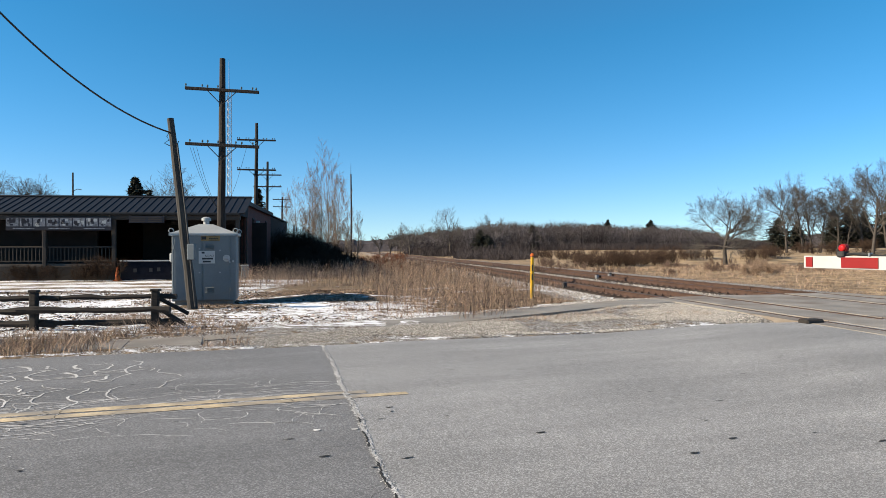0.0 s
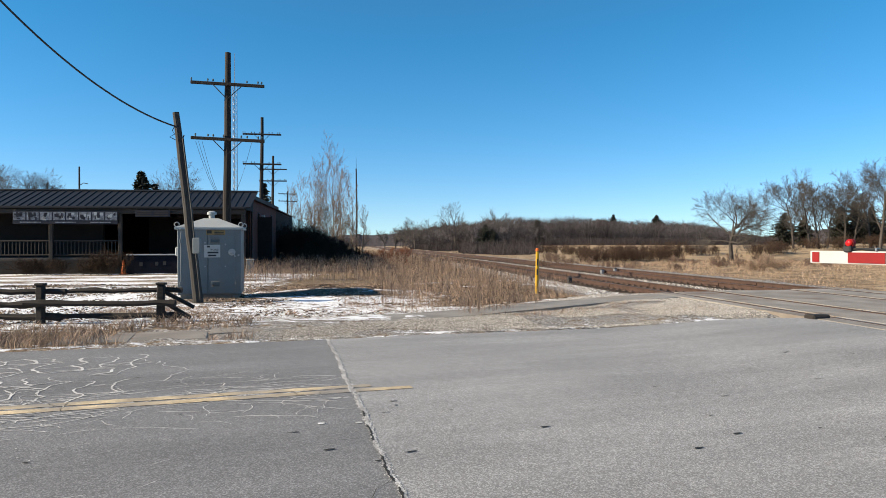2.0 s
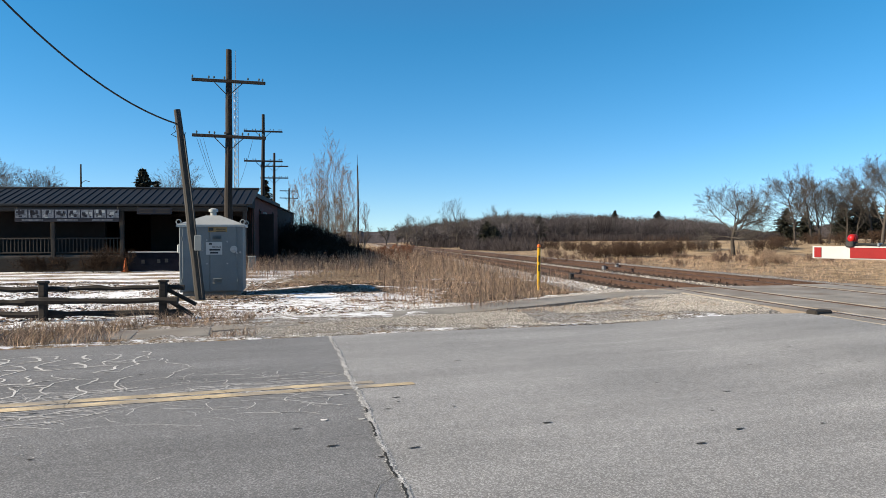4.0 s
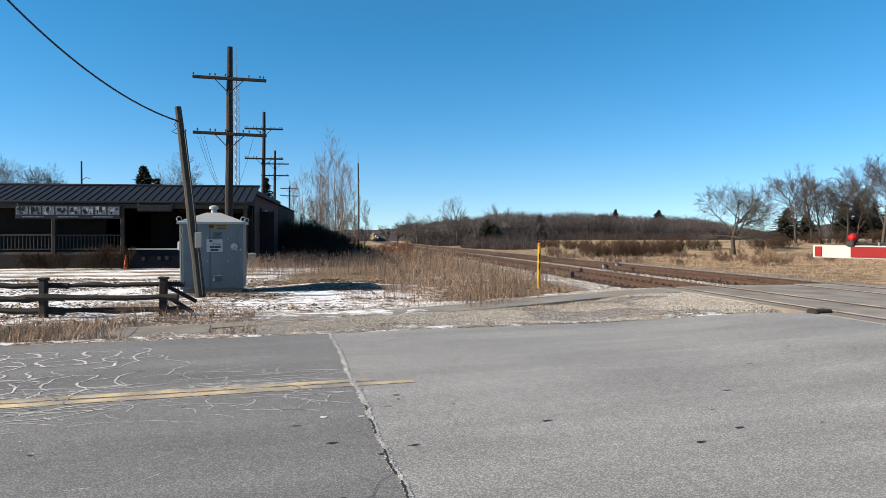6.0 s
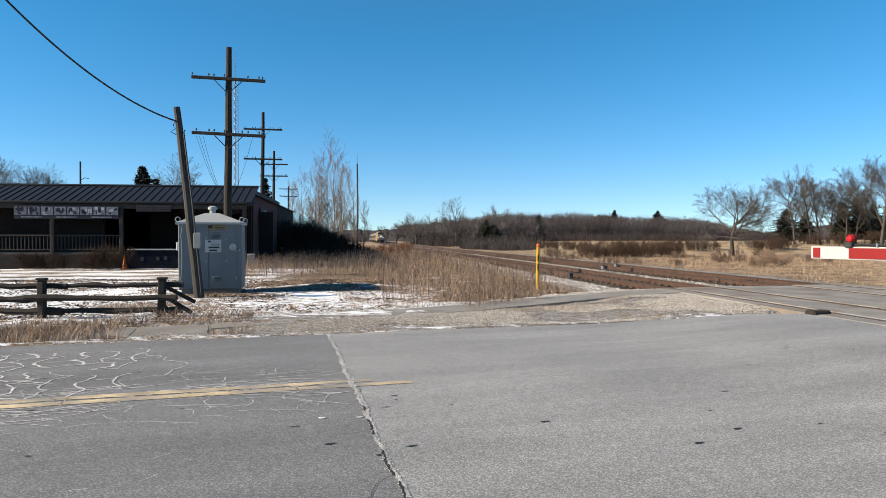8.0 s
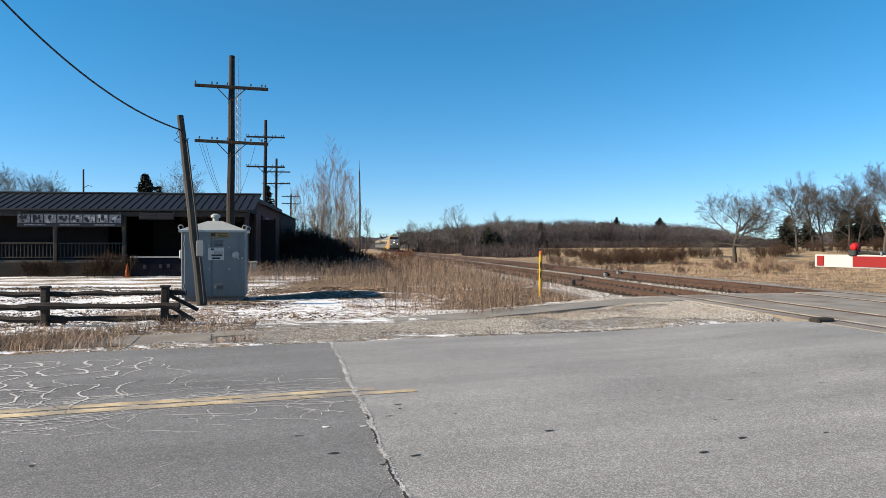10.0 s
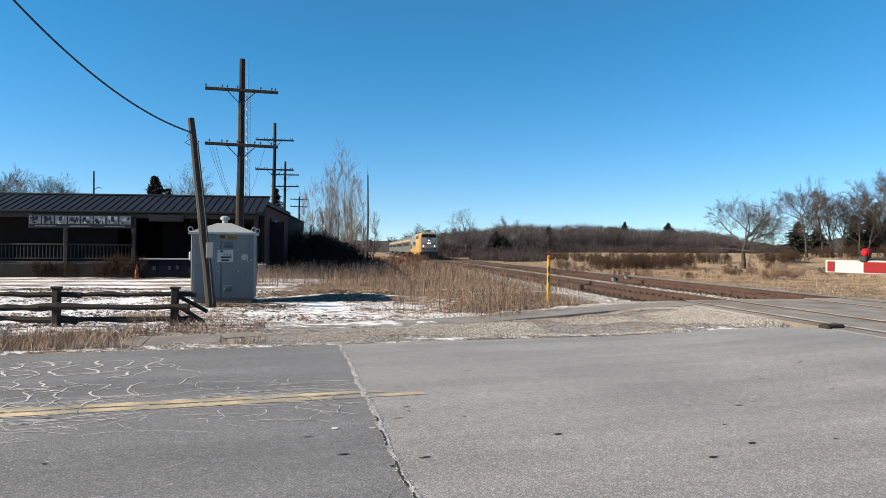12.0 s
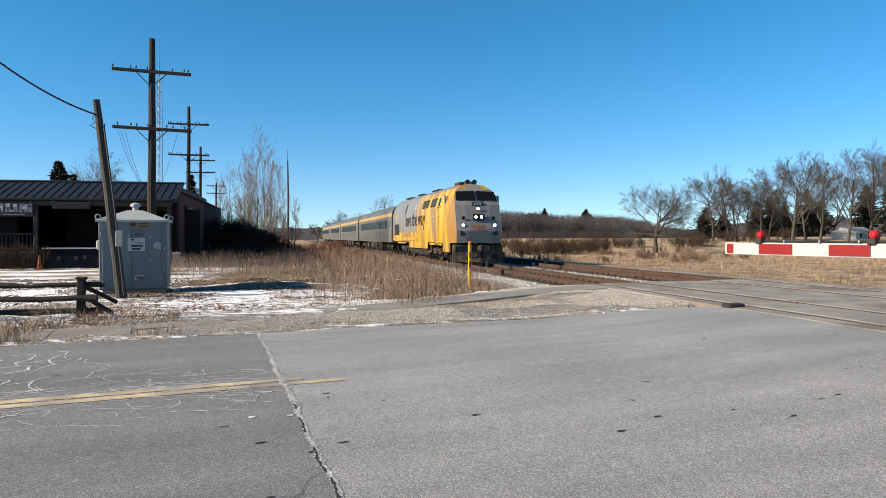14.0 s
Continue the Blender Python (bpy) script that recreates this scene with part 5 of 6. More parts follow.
cone(*((SM @ Vector((-6.1, -1.0, 0))).xy))
cone(*((SM @ Vector((-3.0, -1.0, 0))).xy))


pedestal = thing("utility_pedestal", SM @ pose(0.35, -0.8, 0), "small grey utility pedestal at the station corner", "utility box")
part("body", Geo().box((0, 0, 0.36), (0.36, 0.3, 0.76), 0.03), M_boxgrey, pedestal)
part("cap", Geo().box((0, 0, 0.76), (0.4, 0.34, 0.06), 0.02), M_boxroof, pedestal)
for ss, pp, mm in ((35.6, 13.45, M_galv), (37.6, 14.95, M_galv), (27.5, 9.05, M_iron)):
    tb = thing("track_box", Matrix.Translation(sp(ss, pp - 0.22, -0.02)) @ pose(0, 0, 0, 0, 0, TRACK_YAW), "small metal signal box beside the rail", "signal box", "track boxes")
    part("case", Geo().box((0, 0, 0.1), (0.16, 0.24, 0.2), 0.02), mm, tb)
    part("lid", Geo().box((0, 0, 0.21), (0.18, 0.26, 0.03), 0.01), M_iron, tb)

# ---- signal cabinet ----
def build_cabinet():
    c = thing("signal_cabinet", pose(-6.98, 20.4, 0.03, 0, 0, 13), "grey steel railway signal cabinet with hipped roof beside a leaning pole", "signal cabinet")
    w, d, h = 1.74, 1.3, 2.02
    part("body", Geo().box((0, 0, 0.12 + h / 2 - 0.06), (w, d, h - 0.1), 0.02), M_boxgrey, c)
    part("plinth", Geo().box((0, 0, 0.05), (w * 0.92, d * 0.9, 0.14), 0.01), M_concrete, c)
    r = Geo()
    z0, z1 = 2.04, 2.32
    e = 0.07
    base = [(-w / 2 - e, -d / 2 - e), (w / 2 + e, -d / 2 - e), (w / 2 + e, d / 2 + e), (-w / 2 - e, d / 2 + e)]
    top = [(-0.2, -0.16), (0.2, -0.16), (0.2, 0.16), (-0.2, 0.16)]
    r.add([(*p, z0 - 0.06) for p in base] + [(*p, z0) for p in base] + [(*p, z1) for p in top],
          [(0, 1, 2, 3)] + [(i, (i + 1) % 4, 4 + (i + 1) % 4, 4 + i) for i in range(4)] + [(4 + i, 4 + (i + 1) % 4, 8 + (i + 1) % 4, 8 + i) for i in range(4)] + [(8, 9, 10, 11)])
    part("roof", r, M_boxroof, c, "pale hipped roof")
    part("vent_cap", Geo().tube([(0, 0, 2.28), (0, 0, 2.44)], 0.085, 12).tube([(0, 0, 2.43), (0, 0, 2.5), (0, 0, 2.54)], [0.135, 0.135, 0.06], 14), M_boxroof, c, "", True)
    F = -d / 2
    for sx in (-1, 1):
        x = sx * 0.38 - 0.04
        dr = part("door", Geo().box((x, F - 0.008, 1.06), (0.73, 0.03, 1.84), 0.008), M_boxgrey, c)
        for z in (0.4, 1.6):
            part("hinge", Geo().tube([(x + sx * 0.38, F - 0.03, z), (x + sx * 0.38, F - 0.03, z + 0.1)], 0.018, 6), M_boxgrey, dr)
    for z in (0.42, 1.66):
        for k in range(5):
            part("louvre", Geo().box((0.16, F - 0.035, z + 0.035 * k - 0.07), (0.24, 0.03, 0.014), 0.003, pose(0, 0, 0, 25, 0, 0)), M_boxgrey, c)
    hl = Geo().disc((0.62, F - 0.05, 1.33), 0.10, 0.06, (0, 1, 0), 14)
    lk = part("lock_cover", hl, M_boxroof, c, "round lock cover")
    part("handle", Geo().tube([(0.62, F - 0.09, 1.33), (0.68, F - 0.1, 1.27), (0.72, F - 0.1, 1.2)], 0.02, 6).tube([(0.62, F - 0.09, 1.33), (0.55, F - 0.1, 1.28)], 0.02, 6), M_galv, lk)
    part("padlock", Geo().box((0.80, F - 0.03, 1.24), (0.05, 0.04, 0.06), 0.01), M_galv, c)
    for x, z in ((-0.12, 1.6), (-0.12, 0.92), (0.44, 0.92), (0.44, 1.55)):
        part("bolt", Geo().disc((x, F - 0.03, z), 0.022, 0.03, (0, 1, 0), 8), M_galv, c)
    # yellow maker's plate with plain bars, white crossing notice
    yp = part("yellow_plate", Geo().box((0.18, F - 0.03, 1.90), (0.52, 0.012, 0.15)), M_faded, c, "faded tan plate with black shapes")
    part("emblem_bars", Geo().box((0.0, F - 0.038, 1.91), (0.13, 0.006, 0.09)), M_letter, yp)
    for k in range(3):
        part("text_bar", Geo().box((0.27, F - 0.038, 1.94 - 0.045 * k), (0.26, 0.006, 0.018)), M_letter, yp)
    nt = part("notice", Geo().box((0.08, F - 0.032, 1.36), (0.44, 0.008, 0.36)), M_white, c, "white notice with black lettering")
    turn = pose(0, 0, 0, 90, 0, 0)
    text_geo("words", "ROAD", 0.085, M_letter, nt, Matrix.Translation((0.15, F - 0.038, 1.37)) @ turn, 0.001)
    for k, (x, w2) in enumerate(((-0.02, 0.08), (0.1, 0.3), (0.08, 0.22))):
        part("text_bar", Geo().box((x, F - 0.038, (1.49, 1.32, 1.235)[k]), (w2, 0.004, 0.05)), M_letter, nt)
    part("side_conduit", Geo().box((-0.91, -0.35, 1.35), (0.1, 0.2, 0.26), 0.03), M_boxroof, c)
    for x, y in ((-w / 2 - 0.01, -d / 2), (w / 2, -d / 2), (w / 2 + 0.02, d / 2)):
        pts = [(x + 0.065 * math.cos(a), y, 2.12 + 0.065 * math.sin(a)) for a in np.linspace(-1.57, 4.72, 15)]
        part("lifting_eye", Geo().tube(pts, 0.016, 6, False), M_boxroof, c)
    return c


build_cabinet()


# ---- poles ----
def round_pole(g, base, top, r0, r1, n=10, k=8):
    base, top = Vector(base), Vector(top)
    pts = [base.lerp(top, i / k) + Vector((random.uniform(-1, 1), random.uniform(-1, 1), 0)) * 0.012 for i in range(k + 1)]
    g.tube(pts, [r0 + (r1 - r0) * i / k for i in range(k + 1)], n)


def leaning_pole():
    o = thing("leaning_pole", pose(-6.62, 18.35, 0), "weathered wooden pole leaning beside the grey cabinet", "pole")
    g = Geo()
    round_pole(g, (0, 0, -0.2), (-0.62, 0.05, 5.1), 0.135, 0.085)
    part("shaft", g, M_wood, o, "", True)
    part("conduit", Geo().tube([(0.08, -0.12, 0.1), (-0.17, -0.1, 2.6), (-0.40, -0.05, 4.4), (-0.37, -0.05, 4.48)], 0.022, 6), M_iron, o, "dark conduit up the pole")
    part("junction_box", Geo().box((0.0, -0.17, 1.55), (0.2, 0.11, 0.42), 0.02), M_boxgrey, o, "grey junction box")
    part("wire_loop", Geo().tube([(-0.60, -0.08, 4.72), (-0.66, -0.1, 4.6), (-0.60, -0.1, 4.5), (-0.72, -0.12, 4.42), (-0.58, -0.1, 4.35)], 0.012, 5), M_black, o)


leaning_pole()


def telegraph_pole(x, y, h, z_arms, arm, cant=0.0, wires=False):
    o = thing("telegraph_pole", pose(x, y, 0, 0, 0, TRACK_YAW), "dark wooden railway telegraph pole with two crossarms", "telegraph pole", "telegraph poles")
    g = Geo()
    round_pole(g, (-0.12 * h / 9.8, 0, -0.3), (0, 0, h), 0.195, 0.12)
    part("shaft", g, M_pole, o, "", True)
    for z in z_arms:
        off = 0.0
        ar = part("crossarm", Geo().box((0, 0, 0), (arm, 0.11, 0.13), 0.015), M_pole, o, "", m=pose(0, -0.15, z, 0, cant, 0))
        for x2 in (-0.49, -0.44, -0.27, -0.2, -0.06, 0.18, 0.26, 0.41, 0.46):
            if random.random() < 0.85:
                part("insulator", Geo().tube([(x2 * arm, 0, 0.05), (x2 * arm, 0, 0.10), (x2 * arm, 0, 0.12), (x2 * arm, 0, 0.18), (x2 * arm, 0, 0.2)], [0.014, 0.014, 0.042, 0.036, 0.015], 7), M_insul, ar)
        for sx in (-1, 1):
            part("brace", Geo().tube([(sx * 0.62, -0.08, -0.04), (sx * 0.02, -0.06, -0.62)], 0.02, 5), M_iron, ar)
    if wires:
        for x2, dx in ((-1.32, 0.35), (-1.2, 0.3), (-1.05, 0.25), (1.0, -0.3)):
            pts = [Vector((x2, -0.2, z_arms[1] - 0.1)).lerp(Vector((dx * 0.3 - 0.1, 0.05, z_arms[1] - 2.9)), k / 8) + Vector((0, 0, -0.5 * math.sin(math.pi * k / 8))) for k in range(9)]
            part("drop_wire", Geo().tube(pts, 0.007, 4), M_black, o)
    return o


telegraph_pole(-9.4, 29.6, 9.78, (8.4, 6.05), 3.05, 2.0, True)
telegraph_pole(-15.05, 56.0, 11.85, (10.45, 8.05), 3.05, 0.5)
telegraph_pole(-19.5, 77.0, 11.4, (9.9, 8.6), 3.05, 0.0)
telegraph_pole(-26.7, 115.0, 10.4, (9.9, 8.7), 3.0, 1.0)

cable = Geo()
c0, c1 = Vector((-7.24, 18.35, 4.72)), Vector((-9.36, 13.0, 7.2))
cable.tube([c0.lerp(c1, u) - Vector((0, 0, 2.0 * u * (1 - u))) for u in np.linspace(0, 1.7, 40)], 0.021, 6)
tagged(part("overhead_cable", cable, M_black), "black overhead cable sagging to the leaning pole", "cable")

mast = thing("radio_mast", pose(-9.30, 70, 0), "thin dark steel mast beyond the saplings", "mast")
part("shaft", Geo().tube([(0, 0, -0.2), (0.05, 0, 5), (0, 0, 9.2)], [0.1, 0.09, 0.07], 8), M_iron, mast)
part("tip", Geo().tube([(0, 0, 9.2), (0, 0, 10.3)], [0.025, 0.01], 5), M_iron, mast)

tower = thing("lattice_tower", pose(-23.3, 75.5, 0, 0, 0, 20), "slim steel lattice radio tower behind the station", "radio tower")
corners = [(0.26 * math.cos(a), 0.26 * math.sin(a)) for a in (0.3, 2.394, 4.489)]
for cx, cy in corners:
    part("leg", Geo().tube([(cx, cy, -0.2), (cx, cy, 19)], 0.035, 5), M_galv, tower)
for i in range(3):
    (ax, ay), (bx, by) = corners[i], corners[(i + 1) % 3]
    lat = Geo().tube([((ax, bx)[k % 2], (ay, by)[k % 2], 0.45 * k) for k in range(42)], 0.02, 4)
    part("bracing", lat, M_galv, tower)
part("antenna", Geo().tube([(0, 0, 18.5), (0, 0, 22.4)], [0.05, 0.02], 5), M_galv, tower)

up = thing("utility_pole", pose(-42.8, 80, 0), "distant thin utility pole with a lamp arm", "utility pole")
part("shaft", Geo().tube([(0, 0, -0.2), (0, 0, 10.6)], [0.14, 0.09], 7), M_pole, up)
part("lamp_arm", Geo().tube([(0, 0, 8.4), (0.5, 0, 8.7), (1.0, 0, 8.6)], 0.04, 5), M_iron, up)

mk = thing("marker_post", pose(2.82, 22.0, 0.0, 1.5, 0.6, 0), "yellow plastic cable marker post with orange cap", "marker post")
part("tube", Geo().tube([(0, 0, -0.2), (0, 0, 1.34)], 0.052, 12), M_yellow, mk)
part("cap", Geo().tube([(0, 0, 1.36), (0, 0, 1.42), (0, 0, 1.45)], [0.058, 0.058, 0.03], 12), M_orange, mk)
for z in (0.7, 1.0):
    part("label_strip", Geo().box((0, -0.054, z), (0.05, 0.006, 0.2)), M_letter, mk)


# ---- rail fence ----
def build_fence():
    f = thing("rail_fence", pose(0, 0, 0), "old weathered split-rail wooden fence beside the road", "fence")
    posts = [(-5.78, 13.85), (-8.05, 13.6), (-10.35, 13.35), (-12.7, 13.1)]
    for x, y in posts:
        p = part("post", Geo().box((0, 0, 0.32), (0.14, 0.14, 0.92), 0.02, pose(0, 0, 0, 0, 0, random.uniform(-6, 6))), M_rail_wood, f, m=pose(x, y, 0, random.uniform(-2, 2), random.uniform(-2, 2), 4))
        part("cap", Geo().box((0, 0, 0.8), (0.18, 0.175, 0.05), 0.015), M_rail_wood, p)
    for (x0, y0), (x1, y1) in zip(posts[:-1], posts[1:]):
        for z, r in ((0.17, 0.075), (0.42, 0.082), (0.64, 0.055)):
            e0, e1 = random.uniform(0.3, 0.45), random.uniform(0.25, 0.4)
            d = Vector((x1 - x0, y1 - y0, 0)).normalized()
            a = Vector((x0, y0, z + random.uniform(-0.03, 0.03))) - d * e0
            b = Vector((x1, y1, z + random.uniform(-0.05, 0.05))) + d * e1
            sh = Vector((0, -0.12 if random.random() < 0.5 else 0.1, 0))
            pts = [a.lerp(b, k / 9) + sh + Vector((0, random.uniform(-0.015, 0.015), random.uniform(-0.018, 0.018))) for k in range(10)]
            part("rail", Geo().tube(pts, [r * random.uniform(0.6, 1.2) for _ in pts], 6), M_rail_wood, f)
    for k in range(3):      # rails of the next run, turning away at the end
        z = (0.2, 0.42, 0.62)[k]
        pts = [Vector((-5.75, 13.9, z + 0.03)).lerp(Vector((-5.2, 13.72 + 0.2 * k, z - 0.32)), j / 4) for j in range(5)]
        part("rail_stub", Geo().tube(pts, 0.045, 6), M_rail_wood, f)


build_fence()


# ---- crossing gate ----
def build_gate():
    g = thing("crossing_gate", pose(3.80, 7.28, 0, 0, 0, ROAD_YAW - 90), "lowered red and white striped crossing gate with red lamps", "crossing gate")
    z, h = 1.452, 0.128
    part("arm", Geo().box((3.2, 0.012, z), (6.4, 0.03, h), 0.004), M_white, g, "white gate arm")
    x, red = 0.035, True
    lens = [0.085, 0.35] + [0.405] * 14
    for k, w in enumerate(lens):
        if k % 2 == 0:
            part("red_stripe", Geo().box((x + w / 2, -0.006, z), (w, 0.012, h - 0.026)), M_red, g, "red reflective stripe")
        x += w
    for x in (0.47, 1.70, 3.6):
        l = part("arm_lamp", Geo().box((x, 0.01, z + h / 2 + 0.02), (0.085, 0.08, 0.06), 0.01), M_iron, g, "gate arm lamp")
        part("lens", Geo().ball((x + 0.01, -0.012, z + h / 2 + 0.078), 0.036, 14, 8, 0, (1.0, 0.6, 1.0)), M_lens, l, "glowing red lens", True)
        part("hood", Geo().tube([(x + 0.01, 0.0, z + h / 2 + 0.078), (x + 0.01, 0.035, z + h / 2 + 0.078), (x + 0.01, 0.05, z + h / 2 + 0.078)], [0.043, 0.043, 0.02], 14), M_red, l, "red lamp housing")
        part("bracket", Geo().box((x - 0.045, 0.02, z + h / 2 + 0.06), (0.012, 0.05, 0.09), 0.003), M_iron, l)
    part("cable_run", Geo().tube([(0.45 + 0.15 * k, 0.02, z + h / 2 + 0.013 + 0.008 * math.sin(k * 1.7)) for k in range(38)], 0.014, 5), M_black, g)
    for k in range(6):
        part("clip", Geo().box((0.78 + 0.4 * k, 0.01, z + h / 2 + 0.015), (0.02, 0.05, 0.035), 0.004), M_galv, g)
    part("mast", Geo().tube([(6.6, 0, -0.1), (6.6, 0, 3.6)], 0.07, 12), M_galv, g)
    part("mechanism", Geo().box((6.6, 0.1, 1.3), (0.45, 0.4, 0.7), 0.04), M_galv, g)


build_gate()


# ---- plants ----
def bark(name, col):
    return material(name, col, 0.9, vary=0.25, scale=3, fine=30, bump=0.4, bump_dist=0.02, spec=0.1)


M_bark = bark("grey_bark", (0.0735, 0.0644, 0.0574))
M_twig = bark("grey_brown_twigs", (0.092, 0.083, 0.076))
M_palebark = bark("pale_sapling_bark", (0.203, 0.1715, 0.1435))
M_paletwig = bark("pale_pinkish_twigs", (0.196, 0.1435, 0.1155))
M_darktwig = bark("dark_brush_twigs", (0.040, 0.025, 0.017))
M_brush = bark("brown_brush_twigs", (0.085, 0.055, 0.04))
M_redtwig = bark("reddish_brush_twigs", (0.175, 0.0735, 0.042))
M_woodtwig = [material("far_wood_twigs", c, 0.95, vary=0.2, scale=0.05, fine=1.0, bump=0, per="island", spec=0.1)
              for c in ((0.050, 0.043, 0.045), (0.080, 0.071, 0.075), (0.120, 0.109, 0.112))]
M_ridge = material("far_ridge", (0.054, 0.046, 0.049), 0.95, vary=0.35, scale=0.05, fine=0.6, bump=0)
M_needle = material("pine_needles", (0.026, 0.028, 0.019), 0.85, vary=0.3, scale=2, fine=10, bump=0, per="island")
M_straw = material("dry_weed_stalks", (0.355, 0.25, 0.175), 0.9, vary=0.2, scale=0.6, fine=6, bump=0, per="island")
M_strawdark = material("brown_weed_stalks", (0.165, 0.108, 0.08), 0.9, vary=0.2, scale=0.6, fine=6, bump=0, per="island")


def prisms(segs, sides):
    """Tapered prisms from rows of (x0, y0, z0, x1, y1, z1, r0, r1)."""
    s = np.asarray(segs, float).reshape(-1, 8)
    a, b = s[:, :3], s[:, 3:6]
    d = b - a
    d /= np.linalg.norm(d, axis=1)[:, None] + 1e-9
    ref = np.where(np.abs(d[:, 2:3]) < 0.9, np.array([[0, 0, 1.0]]), np.array([[1.0, 0, 0]]))
    e = np.cross(d, ref)
    e /= np.linalg.norm(e, axis=1)[:, None] + 1e-9
    f = np.cross(e, d)
    th = np.arange(sides) * 2 * math.pi / sides
    ring = e[:, None] * np.cos(th)[None, :, None] + f[:, None] * np.sin(th)[None, :, None]
    v = np.concatenate([a[:, None] + ring * s[:, 6][:, None, None], b[:, None] + ring * s[:, 7][:, None, None]], 1)
    k = np.arange(sides)
    quad = np.stack([k, (k + 1) % sides, (k + 1) % sides + sides, k + sides], -1)
    fc = (quad[None] + (np.arange(len(s)) * 2 * sides)[:, None, None]).reshape(-1, 4)
    return v.reshape(-1, 3), fc


def limb(r, out, p, d, length, rad, level, cfg):
    """Grows a limb and what springs from it into out[level]."""
    n = cfg["steps"][level]
    pos, dirn = Vector(p), Vector(d).normalized()
    for i in range(n):
        t0, t1 = i / n, (i + 1) / n
        dirn = (dirn + Vector((r.gauss(0, 1), r.gauss(0, 1), r.gauss(0, 1))) * cfg["wig"][level] + Vector((0, 0, cfg["up"][level]))).normalized()
        q = pos + dirn * (length / n)
        taper = cfg["taper"][level]
        out.setdefault(level, []).append((*pos, *q, max(rad * (1 - taper * t0), cfg["thin"]), max(rad * (1 - taper * t1), cfg["thin"])))
        if level + 1 < len(cfg["steps"]) and t1 >= cfg["bare"][level]:
            kids = cfg["kids"][level]
            m = int(kids) + (1 if r.random() < kids - int(kids) else 0)
            for _ in range(m):
                side = dirn.cross(Vector((r.gauss(0, 1), r.gauss(0, 1), r.gauss(0, 1)))).normalized()
                ang = radians(cfg["angle"][level] + r.gauss(0, 9))
                cd = dirn * math.cos(ang) + side * math.sin(ang)
                limb(r, out, q, cd, length * cfg["ratio"][level] * r.uniform(0.7, 1.2) * (1.15 - 0.5 * t1), rad * (1 - taper * t1) * cfg["thick"][level], level + 1, cfg)
        pos = q
    return pos


ROUND = dict(steps=(6, 5, 4, 3, 2), wig=(0.07, 0.09, 0.09, 0.09, 0.08), up=(0.03, 0.055, 0.05, 0.045, 0.03), taper=(0.6, 0.75, 0.8, 0.8, 0.7), thin=0.006,
             bare=(0.3, 0.25, 0.2, 0.2, 0), kids=(2.2, 1.8, 1.8, 1.7, 0), angle=(40, 38, 36, 36, 0), ratio=(0.72, 0.6, 0.58, 0.6, 0), thick=(0.58, 0.52, 0.5, 0.55, 0))
EDGE = {k: (v[:4] if isinstance(v, tuple) else v) for k, v in ROUND.items()}
CROWN = dict(ROUND, wig=(0.13, 0.13, 0.12, 0.1, 0.08), bare=(0.5, 0.25, 0.2, 0.2, 0), kids=(3.6, 2.4, 2.2, 2.2, 0), angle=(62, 44, 40, 38, 0), ratio=(1.16, 0.56, 0.56, 0.58, 0), up=(0.02, 0.055, 0.045, 0.03, 0.02))
TALL = dict(steps=(10, 5, 3, 2), wig=(0.025, 0.05, 0.06, 0.06), up=(0.06, 0.12, 0.09, 0.06), taper=(0.92, 0.85, 0.8, 0.8), thin=0.0045,
            bare=(0.12, 0.2, 0.2, 0), kids=(2.4, 1.6, 1.5, 0), angle=(30, 28, 28, 0), ratio=(0.25, 0.52, 0.55, 0), thick=(0.38, 0.5, 0.5, 0))
BUSH = dict(steps=(4, 4, 3), wig=(0.16, 0.2, 0.25), up=(0.05, 0.05, 0.03), taper=(0.7, 0.75, 0.8), thin=0.006,
            bare=(0.25, 0.2, 0), kids=(2.4, 2.2, 0), angle=(32, 38, 0), ratio=(0.6, 0.5, 0), thick=(0.55, 0.55, 0))


def woody(name, x, y, label, category, cfg, height, radius, seed, mats, group="", stems=1, spread=0.0, lean=(0, 0), z=None):
    """A bare tree or shrub: its trunk and limbs, and the crown of twigs."""
    cfg = dict(cfg, thin=max(cfg["thin"], 0.00008 * math.hypot(x, y)))
    r = random.Random(seed)
    out = {}
    for k in range(stems):
        a = r.uniform(0, 6.283)
        o = Vector((math.cos(a), math.sin(a), 0)) * spread * math.sqrt(r.random()) * 0.5
        d = Vector((lean[0] + r.gauss(0, 0.05), lean[1] + r.gauss(0, 0.05), 1)) + o * (0.35 if stems > 1 else 0) / max(spread, 0.3)
        limb(r, out, o - Vector((0, 0, 0.15)), d, height * r.uniform(0.7, 1.0) if stems > 1 else height, radius, 0, cfg)
    gz = float(ground_height(x, y)) if z is None else z
    ob = thing(name, pose(x, y, gz), label, category, group)
    low = [s for l in out if l < 2 for s in out[l]]
    high = [s for l in out if l >= 2 for s in out[l]]
    for nm, sg, n, m in (("trunk", low, 6 if radius > 0.08 else 4, mats[0]), ("crown", high, 3, mats[1])):
        if sg:
            o = raw(nm, *prisms(sg, n), m, smooth=True)
            o.parent = ob
            if stems > 1:
                o["kind"] = "stuff"
    return ob


GREY = (M_bark, M_twig)
PALE = (M_palebark, M_paletwig)
DARK = (M_darktwig, M_darktwig)
RED = (M_redtwig, M_redtwig)


def at_px(px, depth):
    """A place at the depth along y, by its bearing from the standpoint (px of a picture 1568 wide, looking along y)."""
    return (px - 784) / 1224 * depth, depth


